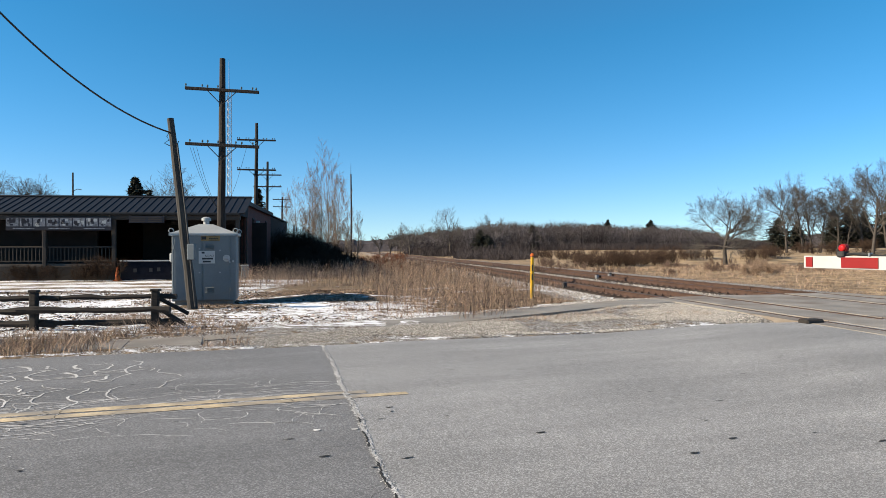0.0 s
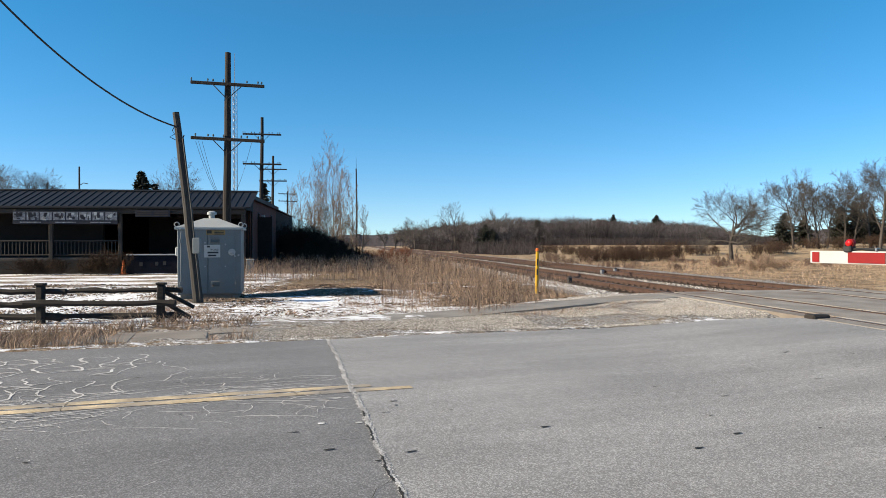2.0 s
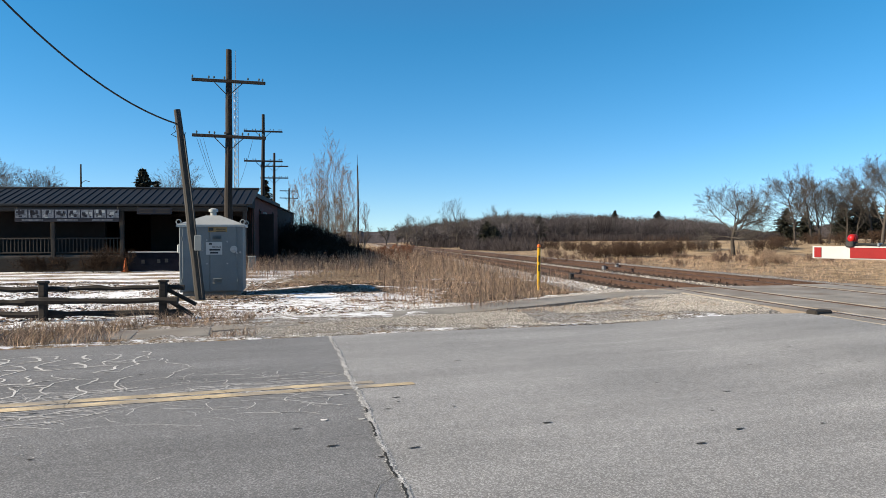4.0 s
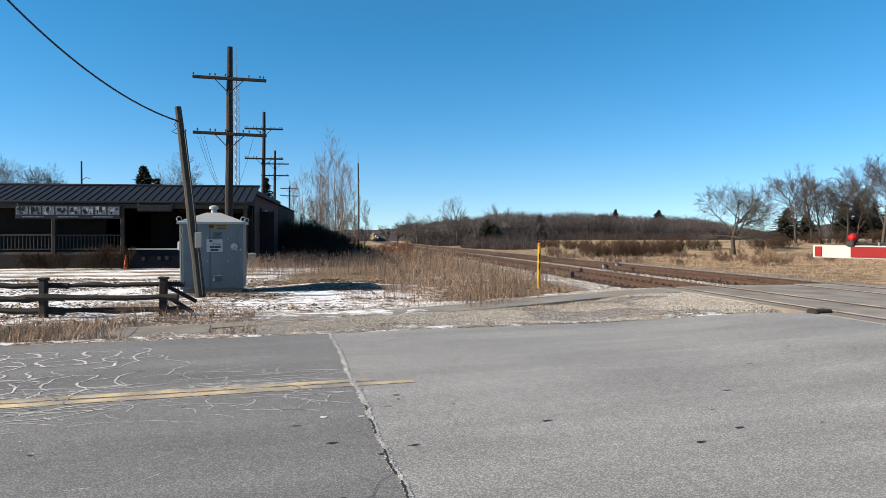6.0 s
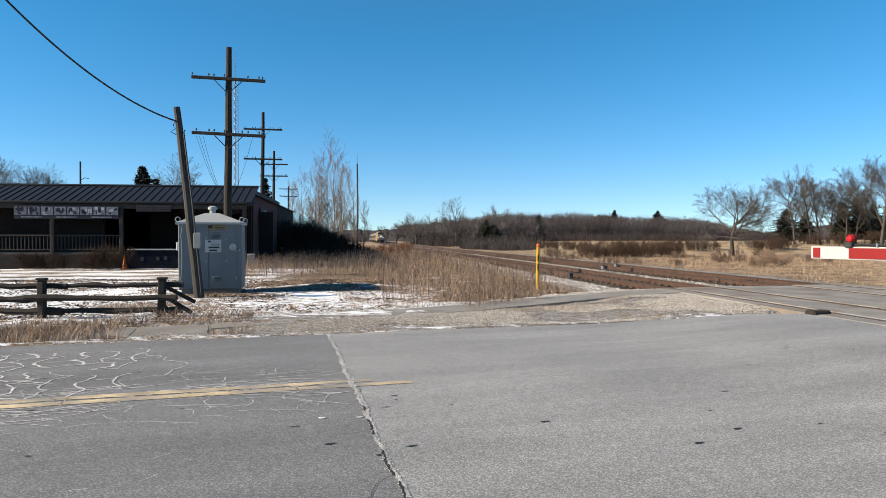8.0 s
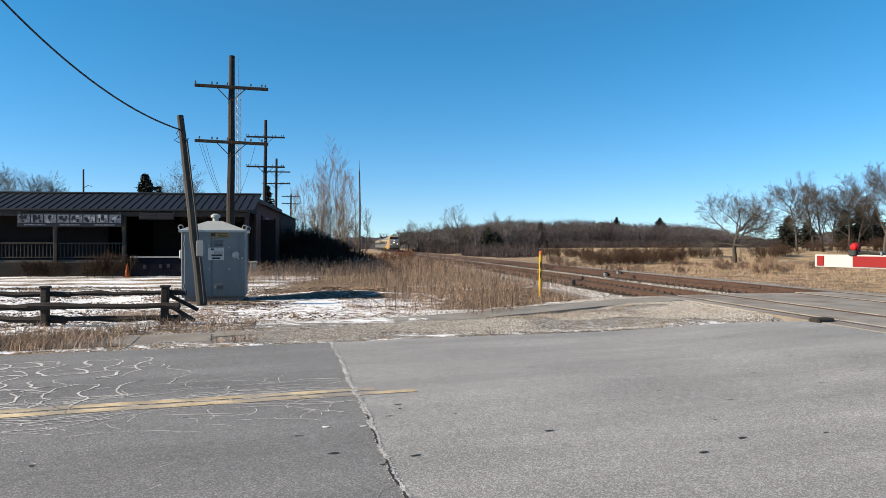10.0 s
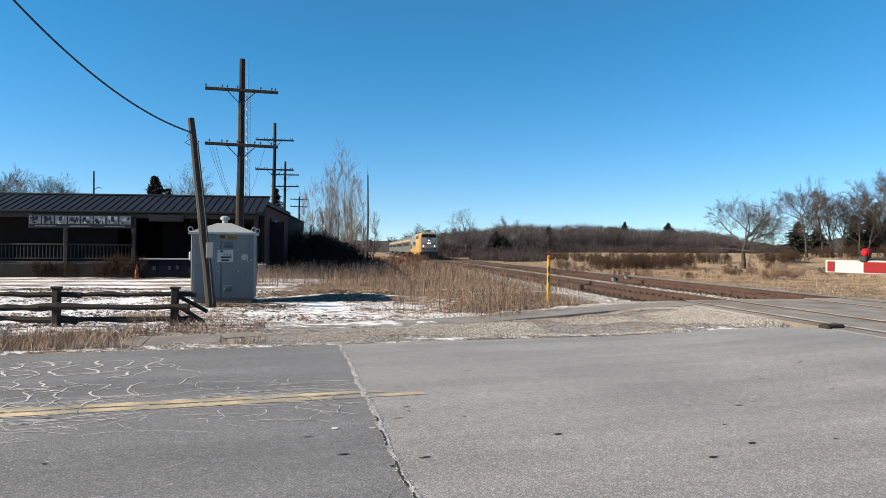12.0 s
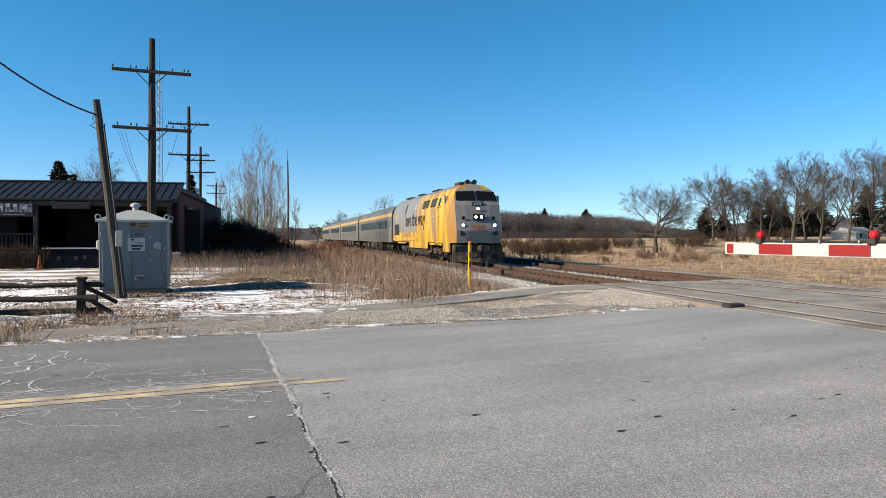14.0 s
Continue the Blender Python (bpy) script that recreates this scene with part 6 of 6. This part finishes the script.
# the lone crooked tree in the field
woody("bare_tree", *at_px(1284, 64), "lone bare round-crowned tree with crooked trunk in the field", "tree", CROWN, 3.75, 0.22, 5, GREY, "field trees", lean=(-0.22, 0))
for px, dep, h, rad, sd in ((1393, 104, 8.2, 0.22, 3), (1420, 108, 8.6, 0.24, 4), (1452, 116, 7.5, 0.22, 5), (1545, 98, 9.4, 0.30, 6), (1500, 120, 7.6, 0.2, 8),
                            (1600, 104, 9.2, 0.28, 9), (1655, 92, 9.6, 0.28, 10), (1700, 96, 10.2, 0.3, 11), (1625, 126, 9.5, 0.26, 12), (1750, 100, 10, 0.3, 14), (1528, 114, 9.6, 0.26, 15), (1572, 110, 10.2, 0.27, 16), (1482, 124, 8.4, 0.22, 17), (1438, 112, 8.0, 0.22, 18)):
    woody("bare_tree", *at_px(px, dep), "tall bare grey tree at the field's edge", "tree", ROUND, h * 0.88, rad * 0.8, sd, GREY, "field trees")
# saplings beside the station
for px, dep, h, sd in ((582, 58, 10.2, 31), (572, 60, 8.6, 32), (596, 57, 7.6, 33), (545, 61, 8.6, 34), (528, 63, 7.6, 35), (610, 60, 6.2, 36), (560, 59, 6.8, 37), (512, 64, 6.6, 38), (632, 64, 4.8, 39), (590, 62, 8.2, 40), (552, 63, 7.4, 41), (520, 60, 4.4, 42), (538, 58, 5.0, 43), (566, 57, 4.8, 44), (578, 61, 5.4, 45), (602, 58, 4.4, 46), (618, 62, 3.8, 47), (586, 56, 5.0, 48), (548, 60, 5.2, 49)):
    woody("sapling", *at_px(px, dep), "tall pale bare sapling in the thicket by the station", "sapling", TALL, h * 0.9, 0.06, sd, PALE, "saplings by the station")
# thicket running back from the station wall
for k in range(5, 20):
    yy = 40 + 3.3 * k
    wall = -11.14 - 0.138 * (yy - 38)
    woody("brush", wall + 0.9 + 1.6 * ((k * 7) % 5) / 5, yy, "dense dark bare brush along the station side", "shrub", BUSH, 3.0 - 0.06 * k, 0.03, 100 + k, DARK, "dark brush", 30, 2.8)
for k, (px, dep, h) in enumerate(((648, 60, 1.7), (662, 66, 1.9), (676, 58, 1.5), (690, 70, 1.9), (655, 78, 2.2), (635, 70, 2.2), (700, 84, 2.2), (668, 92, 2.4), (684, 50, 1.0))):
    woody("brush", *at_px(px, dep), "reddish-brown bare brush beside the track", "shrub", BUSH, h * (0.36 if px < 672 else 0.5), 0.012, 140 + k, RED, "reddish brush", 13, 2.8)
for k in range(17):
    px, dep = 1028 + 9.6 * k, 68 + 4 * math.sin(k * 2.3)
    woody("brush", *at_px(px, dep), "dense brown bare brush in the field", "shrub", BUSH, 1.25 + 0.35 * math.sin(k * 1.7), 0.014, 160 + k, (M_darktwig, M_brush), "field brush", 16, 2.2)
for k, (px, dep, h) in enumerate(((1222, 80, 1.5), (1240, 82, 1.3), (1335, 78, 1.6), (1352, 80, 1.8), (1372, 82, 1.5), (1430, 98, 2.0), (1480, 99, 2.0), (1530, 104, 2.2), (960, 105, 1.6), (990, 100, 1.5), (1008, 96, 1.2))):
    woody("brush", *at_px(px, dep), "bare brown brush in the field", "shrub", BUSH, h * 0.85, 0.014, 200 + k, (M_darktwig, M_brush), "field brush", 22, 3.0)
for k, (px, dep, h) in enumerate(((1335, 44, 0.75), (1370, 45, 0.7), (1350, 48, 0.8))):
    woody("brush", *at_px(px, dep), "low dry weeds beside the far track", "shrub", BUSH, h, 0.012, 180 + k, (M_strawdark, M_straw), "low weeds", 16, 1.2)
for k, (px, dep, h) in enumerate(((524, 56, 3.4), (540, 55, 3.2), (556, 57, 2.8), (572, 54, 2.4), (588, 56, 2.0), (604, 55, 1.7), (618, 57, 1.2), (520, 52, 1.9), (540, 51, 1.7), (560, 50, 1.5), (585, 50, 1.2))):
    woody("brush", *at_px(px, dep), "dense dark bare brush below the saplings", "shrub", BUSH, h * 0.78, 0.022, 220 + k, DARK, "dark brush", 30, 2.2)
rr = random.Random(9)
for k in range(16):
    px, dep = rr.uniform(960, 1500), rr.uniform(46, 80)
    woody("brush", *at_px(px, dep), "low brown scrub in the dry field", "shrub", BUSH, rr.uniform(0.35, 0.8), 0.012, 240 + k, (M_strawdark, M_strawdark), "field scrub", 12, rr.uniform(1.2, 3.0))
# foundation bushes at the porch
for k, x in enumerate((-6.9, -7.8, -9.9, -10.6)):
    v = SM @ Vector((x, -0.9, 0))
    woody("bush", v.x, v.y, "bare brown bush before the porch", "shrub", BUSH, (1.35, 0.95, 0.9, 0.8)[k], 0.012, 190 + k, DARK, "porch bushes", 12, 1.4)
for px, dep, h, sd in ((20, 104, 8.5, 51), (48, 108, 8.0, 52), (-10, 100, 8.8, 53), (292, 100, 8.4, 55), (75, 112, 7, 56), (-60, 104, 9, 57)):
    woody("bare_tree", *at_px(px, dep), "bare grey tree behind the station", "tree", ROUND, h, 0.2, sd, GREY, "trees behind the station")
# nearer edge of the woods
for px, dep, h, sd in ((797, 165, 7.4, 61), (726, 190, 5.6, 62), (868, 175, 6.6, 63), (708, 200, 5.2, 64), (745, 185, 5.2, 65), (820, 178, 5.2, 66), (775, 195, 5.2, 67), (690, 215, 4.6, 68), (672, 230, 4.4, 69), (886, 190, 6.2, 70), (845, 185, 5.0, 71)):
    woody("bare_tree", *at_px(px, dep), "bare tree at the edge of the distant woods", "tree", EDGE, h, 0.22, sd, GREY, "wood edge trees")


def conifer(x, y, h, w, seed, label, px_spruce=True):
    """A spruce: a tapered trunk and drooping boughs of needle clumps."""
    r = random.Random(seed)
    ob = thing("conifer", pose(x, y, float(ground_height(x, y))), label, "conifer", "conifers")
    o = raw("trunk", *prisms([(0, 0, -0.2, 0, 0, h * 0.95, 0.02 * h, 0.01)], 6), M_bark)
    o.parent = ob
    vs, fs, bs = [], [], []
    z = h * 0.1
    while z < h:
        rad = (w * (1 - z / h) ** 0.85 * r.uniform(0.7, 1.15) if px_spruce else w * math.sin(math.pi * min(0.97, 0.18 + 0.8 * z / h)) * r.uniform(0.5, 1.1)) + 0.12
        for _ in range(r.randint(6, 9)):
            a = r.uniform(0, 6.283)
            ln = rad * r.uniform(0.55, 1.1)
            dx, dy = math.cos(a), math.sin(a)
            bs.append((0, 0, z, dx * ln, dy * ln, z - 0.12 * ln + r.uniform(-0.1, 0.15), 0.03, 0.01))
            n = max(3, int(ln / 0.16))
            for k in range(n):
                t = (k + 1) / n
                c = Vector((dx * ln * t, dy * ln * t, z - 0.12 * ln * t))
                for _ in range(2):
                    s = 0.36 * (1.25 - 0.5 * t) * r.uniform(0.7, 1.3) * max(0.8, h / 9)
                    e = Vector((r.gauss(0, 1), r.gauss(0, 1), r.gauss(0, 0.5))).normalized() * s
                    f = Vector((r.gauss(0, 1), r.gauss(0, 1), r.gauss(0, 0.4))).normalized() * s * 0.5
                    b = len(vs)
                    vs += [c - e, c + f, c + e - Vector((0, 0, s * 0.3)), c - f]
                    fs.append((b, b + 1, b + 2, b + 3))
        z += h * 0.022 + 0.05
    o = raw("crown", [tuple(v) for v in vs], fs, M_needle)
    o.parent = ob
    o = raw("boughs", *prisms(bs, 3), M_bark)
    o.parent = ob


for px, dep, h, w, sd in ((240, 82, 10.2, 4.6, 1), (264, 88, 9.4, 4.2, 2), (458, 95, 9.8, 3.6, 3), (850, 150, 5.6, 3.0, 4), (942, 230, 8.6, 3.2, 5), (1152, 300, 12.6, 4.6, 6),
                          (1076, 310, 13.4, 3.4, 7), (1378, 128, 6.4, 2.8, 8), (1500, 132, 8.6, 3.2, 9), (1475, 130, 7.6, 2.6, 10), (1572, 126, 9.6, 3.2, 11), (1530, 128, 7.2, 2.8, 12),
                          (1690, 128, 10.5, 3.0, 13), (1410, 134, 6.0, 2.4, 14), (36, 118, 8.5, 1.8, 15), (862, 158, 4.8, 2.4, 16), (1740, 118, 11, 3, 17), (1600, 134, 8, 3, 18)):
    conifer(*at_px(px, dep), h, w, sd, "dark green conifer behind the station" if px < 500 else "dark green conifer among bare trees", px < 500)


def skyline(px):
    """How high the far woods stand over the horizon, as a slope, by their bearing."""
    return np.interp(px, [560, 640, 700, 760, 830, 880, 950, 1000, 1060, 1110, 1200, 1260, 1305, 1340, 1420, 1500, 1800],
                     [16, 20, 26, 33, 40, 46, 43, 47, 44, 39, 38, 31, 17, 12, 22, 34, 38]) / 1224


def build_woods():
    """Far bare woods, beyond counting: straight stems, each with a rounded crown of rising twigs."""
    r = random.Random(77)
    seg, tone = [], []
    for k in range(1500):
        near = k >= 1280
        px = r.uniform(640, 940) if near else r.uniform(590, 1560)
        dep = r.uniform(165, 240) if near else r.uniform(245, 350)
        x, y = at_px(px, dep)
        if N.x * x + N.y * y < 19:
            continue
        z = float(ground_height(x, y))
        h = (1.6 + float(skyline(px)) * dep * r.choice((0.5, 0.7, 0.85, 1.0, 1.0, 1.1)) * (0.8 if near else 1.0) - z) * r.uniform(0.92, 1.05)
        kind = r.choice((0, 0, 1, 1, 1, 2))
        cz, rw, rh = z + h * 0.62, h * r.uniform(0.32, 0.48), h * 0.37
        fork = Vector((x, y, z + h * 0.2))
        seg.append((x, y, z - 0.2, x + r.gauss(0, 0.2), y, z + h * 0.62, 0.013 * h, 0.05))
        for _ in range(8):      # limbs
            a, e = r.uniform(0, 6.283), r.uniform(0.2, 1.0)
            q = Vector((x + math.cos(a) * rw * 0.7 * (1 - e * 0.5), y + math.sin(a) * rw * 0.7 * (1 - e * 0.5), cz + rh * (e - 0.4)))
            p = fork.lerp(Vector((x, y, cz)), r.uniform(0, 0.8))
            seg.append((*p, *q, 0.075, 0.04))
        for _ in range(96):     # twigs, fanning out to the crown's rounded edge
            a, ct = r.uniform(0, 6.283), r.uniform(-0.75, 1)
            st = math.sqrt(1 - ct * ct) * r.uniform(0.75, 1.1)
            q = Vector((x + math.cos(a) * st * rw, y + math.sin(a) * st * rw, cz + ct * rh * r.uniform(0.85, 1.06)))
            p = q.lerp(Vector((x, y, cz - rh * 0.6)), r.uniform(0.1, 0.32)) + Vector((r.gauss(0, 0.5), r.gauss(0, 0.5), r.gauss(0, 0.3)))
            seg.append((*p, *q, 0.05, 0.022))
        tone += [kind] * (len(seg) - len(tone))
    # undergrowth at the foot of the woods
    for k in range(3900):
        px = r.uniform(600, 1420) if k < 2600 else r.uniform(690, 935)
        dep = (r.uniform(160, 250) if px < 930 else r.uniform(225, 290)) if k < 2600 else r.uniform(95, 165)
        x, y = at_px(px, dep)
        if N.x * x + N.y * y < 19:
            continue
        if k >= 2600 and float(vnoise(x * 0.16, y * 0.05, 61)) < 0.45:
            continue
        z = float(ground_height(x, y))
        top = r.uniform(1.2, 3.4) if k < 2600 else r.uniform(0.4, 2.6) * (0.4 + float(vnoise(x * 0.3, y * 0.1, 62)))
        for _ in range(10):
            s = Vector((x + r.gauss(0, 0.8), y + r.gauss(0, 0.8), z))
            e = s + Vector((r.gauss(0, 0.6), r.gauss(0, 0.6), top * r.uniform(0.5, 1)))
            seg.append((*s, *e, 0.06, 0.025))
    tone += [0] * (len(seg) - len(tone))
    tagged(raw("far_woods", *prisms(seg, 3), M_woodtwig, np.repeat(tone, 3)), "distant grey-brown bare woods along the field", "woods", kind="stuff")


build_woods()


def build_ridge():
    """A low wooded ridge that closes the view behind the far woods."""
    n, vs = 420, []
    for i in range(n + 1):
        ang = radians(-50 + 112 * i / n)
        px = 784 + 1224 * math.tan(ang)
        top = 1.6 + 410 * float(skyline(px)) * (0.62 + 0.18 * float(vnoise(i * 0.3, 3, 5)) + 0.2 * float(vnoise(i * 1.3, 1, 6)))
        for d, z in ((395, -1.0), (402, top * 0.7), (410, top), (470, top * 0.9), (520, -1)):
            vs.append((math.sin(ang) * d, math.cos(ang) * d, z))
    fs = [(i * 5 + k, (i + 1) * 5 + k, (i + 1) * 5 + k + 1, i * 5 + k + 1) for i in range(n) for k in range(4)]
    tagged(part("backdrop", Geo().add(vs, fs), M_ridge), "distant brown wooded ridge closing the view", "hills", kind="structure")


build_ridge()


def blades(x, y, h, w, bend, mats, name, label, heads=0.0, mix=0.3):
    """Upright dry stalks, each a bent tapering strip, some with a ragged head."""
    n = len(x)
    z = ground_height(x, y)
    a = rng.uniform(0, 6.283, n)
    face = rng.uniform(0, 6.283, n)
    dx, dy = np.cos(a) * bend * h, np.sin(a) * bend * h
    wx, wy = np.cos(face) * w / 2, np.sin(face) * w / 2
    rows = []
    for t, ww in ((0, 1.0), (0.5, 0.85), (1.0, 0.25)):
        cx, cy, cz = x + dx * t * t, y + dy * t * t, z - 0.02 + h * t * (1 - 0.12 * bend * t)
        rows += [np.stack([cx - wx * ww, cy - wy * ww, cz], -1), np.stack([cx + wx * ww, cy + wy * ww, cz], -1)]
    v = np.stack(rows, 1)
    base = (np.arange(n) * 6)[:, None]
    f = np.concatenate([base + np.array([[0, 1, 3, 2]]), base + np.array([[2, 3, 5, 4]])])
    idx = np.tile((rng.random(n) < mix).astype(np.int32), 2)
    v, f = v.reshape(-1, 3), f
    if heads > 0:      # side twigs and seed heads
        k = np.where(rng.random(n) < heads)[0]
        hv, hf, hi = [], [], []
        for rep in range(5):
            t = rng.uniform(0.55, 1.0, len(k))
            c = np.stack([x[k] + dx[k] * t * t, y[k] + dy[k] * t * t, z[k] + h[k] * t], -1)
            ang = rng.uniform(0, 6.283, len(k))
            ln = h[k] * rng.uniform(0.08, 0.22, len(k))
            tip = c + np.stack([np.cos(ang) * ln * 0.7, np.sin(ang) * ln * 0.7, ln * 0.8], -1)
            wv = np.stack([-np.sin(ang), np.cos(ang), 0 * ang], -1) * (w[k] * 0.55)[:, None]
            mid = (c + tip) / 2 
            b = len(v) + sum(len(q) for q in hv) + np.arange(len(k)) * 4
            hv.append(np.stack([c, mid + wv, tip, mid - wv], 1).reshape(-1, 3))
            hf.append(np.stack([b, b + 1, b + 2, b + 3], -1))
            hi.append(np.ones(len(k), np.int32) * (rng.random(len(k)) < 0.45))
        v = np.concatenate([v] + hv)
        f = np.concatenate([f] + hf)
        idx = np.concatenate([idx] + hi)
    return tagged(raw(name, v, f, mats, idx), label, "dry grass", kind="stuff")


def build_weeds():
    # tall weeds between the road and the track
    n = 60000
    x = rng.uniform(-13, 8.2, n)
    y = 14.5 + 70 * rng.random(n) ** 1.7
    s, p = U.x * x + U.y * y, N.x * x + N.y * y
    near = np.interp(x, [-13, -9, -5, -2.6, -1.7, -0.9, 0.6, 1.8, 2.6, 5, 8], [30, 27.5, 28.0, 25.0, 17.6, 15.7, 15.4, 16.6, 18.2, 22, 30])
    dens = vnoise(x * 0.55, y * 0.45, 21) * 0.7 + vnoise(x * 1.7, y * 1.7, 22) * 0.5
    edge = np.clip((y - near) / 2.5, 0, 1)
    k = (y > near) & (p < np.where(s > 25, 8.3, 7.2) - 0.9 * vnoise(s * 0.3, 1, 6)) & (dens * (0.6 + 0.4 * edge) > 0.44) & (x > -11.0 - 0.14 * (y - 38))
    k &= rng.random(n) < np.interp(y, [15, 30, 60, 90], [0.75, 0.8, 1, 1])
    x, y, dens, edge = x[k], y[k], dens[k], edge[k]
    tall = np.clip(0.35 + 0.75 * vnoise(x * 0.4, y * 0.3, 23) , 0.3, 1.0)
    h = rng.uniform(0.25, 1.0, len(x)) ** 1.2 * tall * (0.55 + 0.5 * edge) * np.interp(N.x * x + N.y * y, [0, 3, 7, 8.3], [1.0, 0.95, 0.7, 0.45])
    blades(x, y, h, rng.uniform(0.0035, 0.008, len(x)) * np.interp(y, [15, 40, 80], [1, 1.6, 2.6]), rng.uniform(0.02, 0.75, len(x)), [M_straw, M_strawdark], "tall_weeds",
           "tall dry brown weeds between road and track", 0.85, 0.5)
    # single dark stalks standing above the rest
    pick = rng.random(len(x)) < 0.07
    blades(x[pick], y[pick], rng.uniform(0.55, 1.15, pick.sum()) * np.clip(tall[pick] + 0.2, 0.5, 1.0), rng.uniform(0.006, 0.011, pick.sum()) * np.interp(y[pick], [15, 40, 80], [1, 1.5, 2.4]),
           rng.uniform(0.0, 0.25, pick.sum()), [M_strawdark, M_darktwig], "dead_stalks", "dark dead flower stalks above the dry weeds", 1.0, 0.45)
    # matted dry grass: verge by the fence, round the cabinet, field strip
    n = 120000
    x = np.concatenate([rng.uniform(-16, -3.2, n // 3), rng.uniform(-9, 8, n // 3), rng.uniform(9, 46, n // 3)])
    y = np.concatenate([rng.uniform(9, 17, n // 3), rng.uniform(15, 30, n // 3), rng.uniform(20, 62, n // 3)])
    p, q, a = N.x * x + N.y * y, RN.x * x + RN.y * y, RD.x * x + RD.y * y
    pc = path_centre(a)
    dn = vnoise(x * 0.9, y * 0.9, 31)
    verge = (a < 0.4) & (q > 11.9) & (q < 14.6) & ((np.abs(q - 12.9) > 0.6) | (a < -1.9)) & (dn > 0.3)
    turf = (x < 8) & (q > pc + 0.9) & (p < 7.4) & (y > 14) & (dn > 0.55)
    strip_ = (q > road_edge(a) + 0.25) & (q < pc - 0.75) & (p < 8) & (a > 1.5) & (dn > 0.24)
    fieldk = (p > 18.3) & (rng.random(n // 3 * 3) < 0.9) & (dn > 0.25)
    k = verge | turf | strip_ | fieldk
    h = np.where(verge, rng.uniform(0.05, 0.26, len(x)), np.where(fieldk, rng.uniform(0.04, 0.28, len(x)), rng.uniform(0.02, 0.13, len(x)))) * (0.5 + vnoise(x * 0.7, y * 0.7, 5))
    blades(x[k], y[k], h[k], rng.uniform(0.006, 0.012, k.sum()) * np.interp(y[k], [12, 30, 60], [1, 1.7, 3]), rng.uniform(0.3, 1.3, k.sum()), [M_straw, M_strawdark], "dry_grass",
           "matted pale dry grass on the verges and field", 0.0, 0.25)


build_weeds()


def build_litter():
    """Fallen leaves, broken stalks and clods that lie through the thin snow."""
    n = 40000
    x, y = rng.uniform(-17, 3.5, n), rng.uniform(13.2, 27, n)
    a, q, p = RD.x * x + RD.y * y, RN.x * x + RN.y * y, N.x * x + N.y * y
    keep = (q > path_centre(a) + 0.75) & (p < 7.0) & (vnoise(x * 0.8, y * 0.9, 51) * 0.7 + vnoise(x * 2.6, y * 2.6, 52) * 0.5 > rng.uniform(0.44, 0.92, n))
    x, y = x[keep], y[keep]
    n = len(x)
    z = ground_height(x, y)
    h = rng.uniform(0, 6.283, n)
    ln, w, tilt = rng.uniform(0.015, 0.07, n), rng.uniform(0.005, 0.016, n), rng.uniform(0.0, 0.025, n)
    d, e = np.stack([np.cos(h), np.sin(h)], -1), np.stack([-np.sin(h), np.cos(h)], -1)
    c = np.stack([x, y], -1)
    rows = [np.concatenate([c - d * ln[:, None], (z + 0.004)[:, None]], 1), np.concatenate([c + e * w[:, None], (z + 0.012 + tilt)[:, None]], 1),
            np.concatenate([c + d * ln[:, None], (z + 0.006)[:, None]], 1), np.concatenate([c - e * w[:, None], (z + 0.008)[:, None]], 1)]
    v = np.stack(rows, 1).reshape(-1, 3)
    f = np.arange(4 * n).reshape(-1, 4)
    tagged(raw("leaf_litter", v, f, [M_strawdark, M_darktwig, M_straw], rng.integers(0, 3, n)), "fallen leaves and broken stalks on the thin snow", "leaf litter", kind="stuff")


build_litter()

# ---- distant house ----
hx, hy = 87.0, 121.0
house = thing("house", pose(hx, hy, float(ground_height(hx, hy)), 0, 0, 25), "small white house with pale gable roof beyond the field", "house")
part("wall", Geo().box((0, 0, 0.5), (6.2, 4.6, 1.4), 0.03), M_white, house, "white siding")
part("roof", Geo().add([(-3.4, -2.6, 1.1), (3.4, -2.6, 1.1), (3.4, 2.6, 1.1), (-3.4, 2.6, 1.1), (-3.4, 0, 2.3), (3.4, 0, 2.3)],
                       [(0, 1, 5, 4), (2, 3, 4, 5), (1, 2, 5), (3, 0, 4), (0, 3, 2, 1)]), M_boxroof, house, "pale gable roof")
for x in (-1.5, 1.2):
    w = part("window", Geo().box((x, -2.31, 0.62), (0.8, 0.06, 0.6), 0.01), M_glass, house, "dark window")
    part("frame", Geo().box((x, -2.33, 0.96), (0.95, 0.08, 0.08)), M_trim, w)


motions()
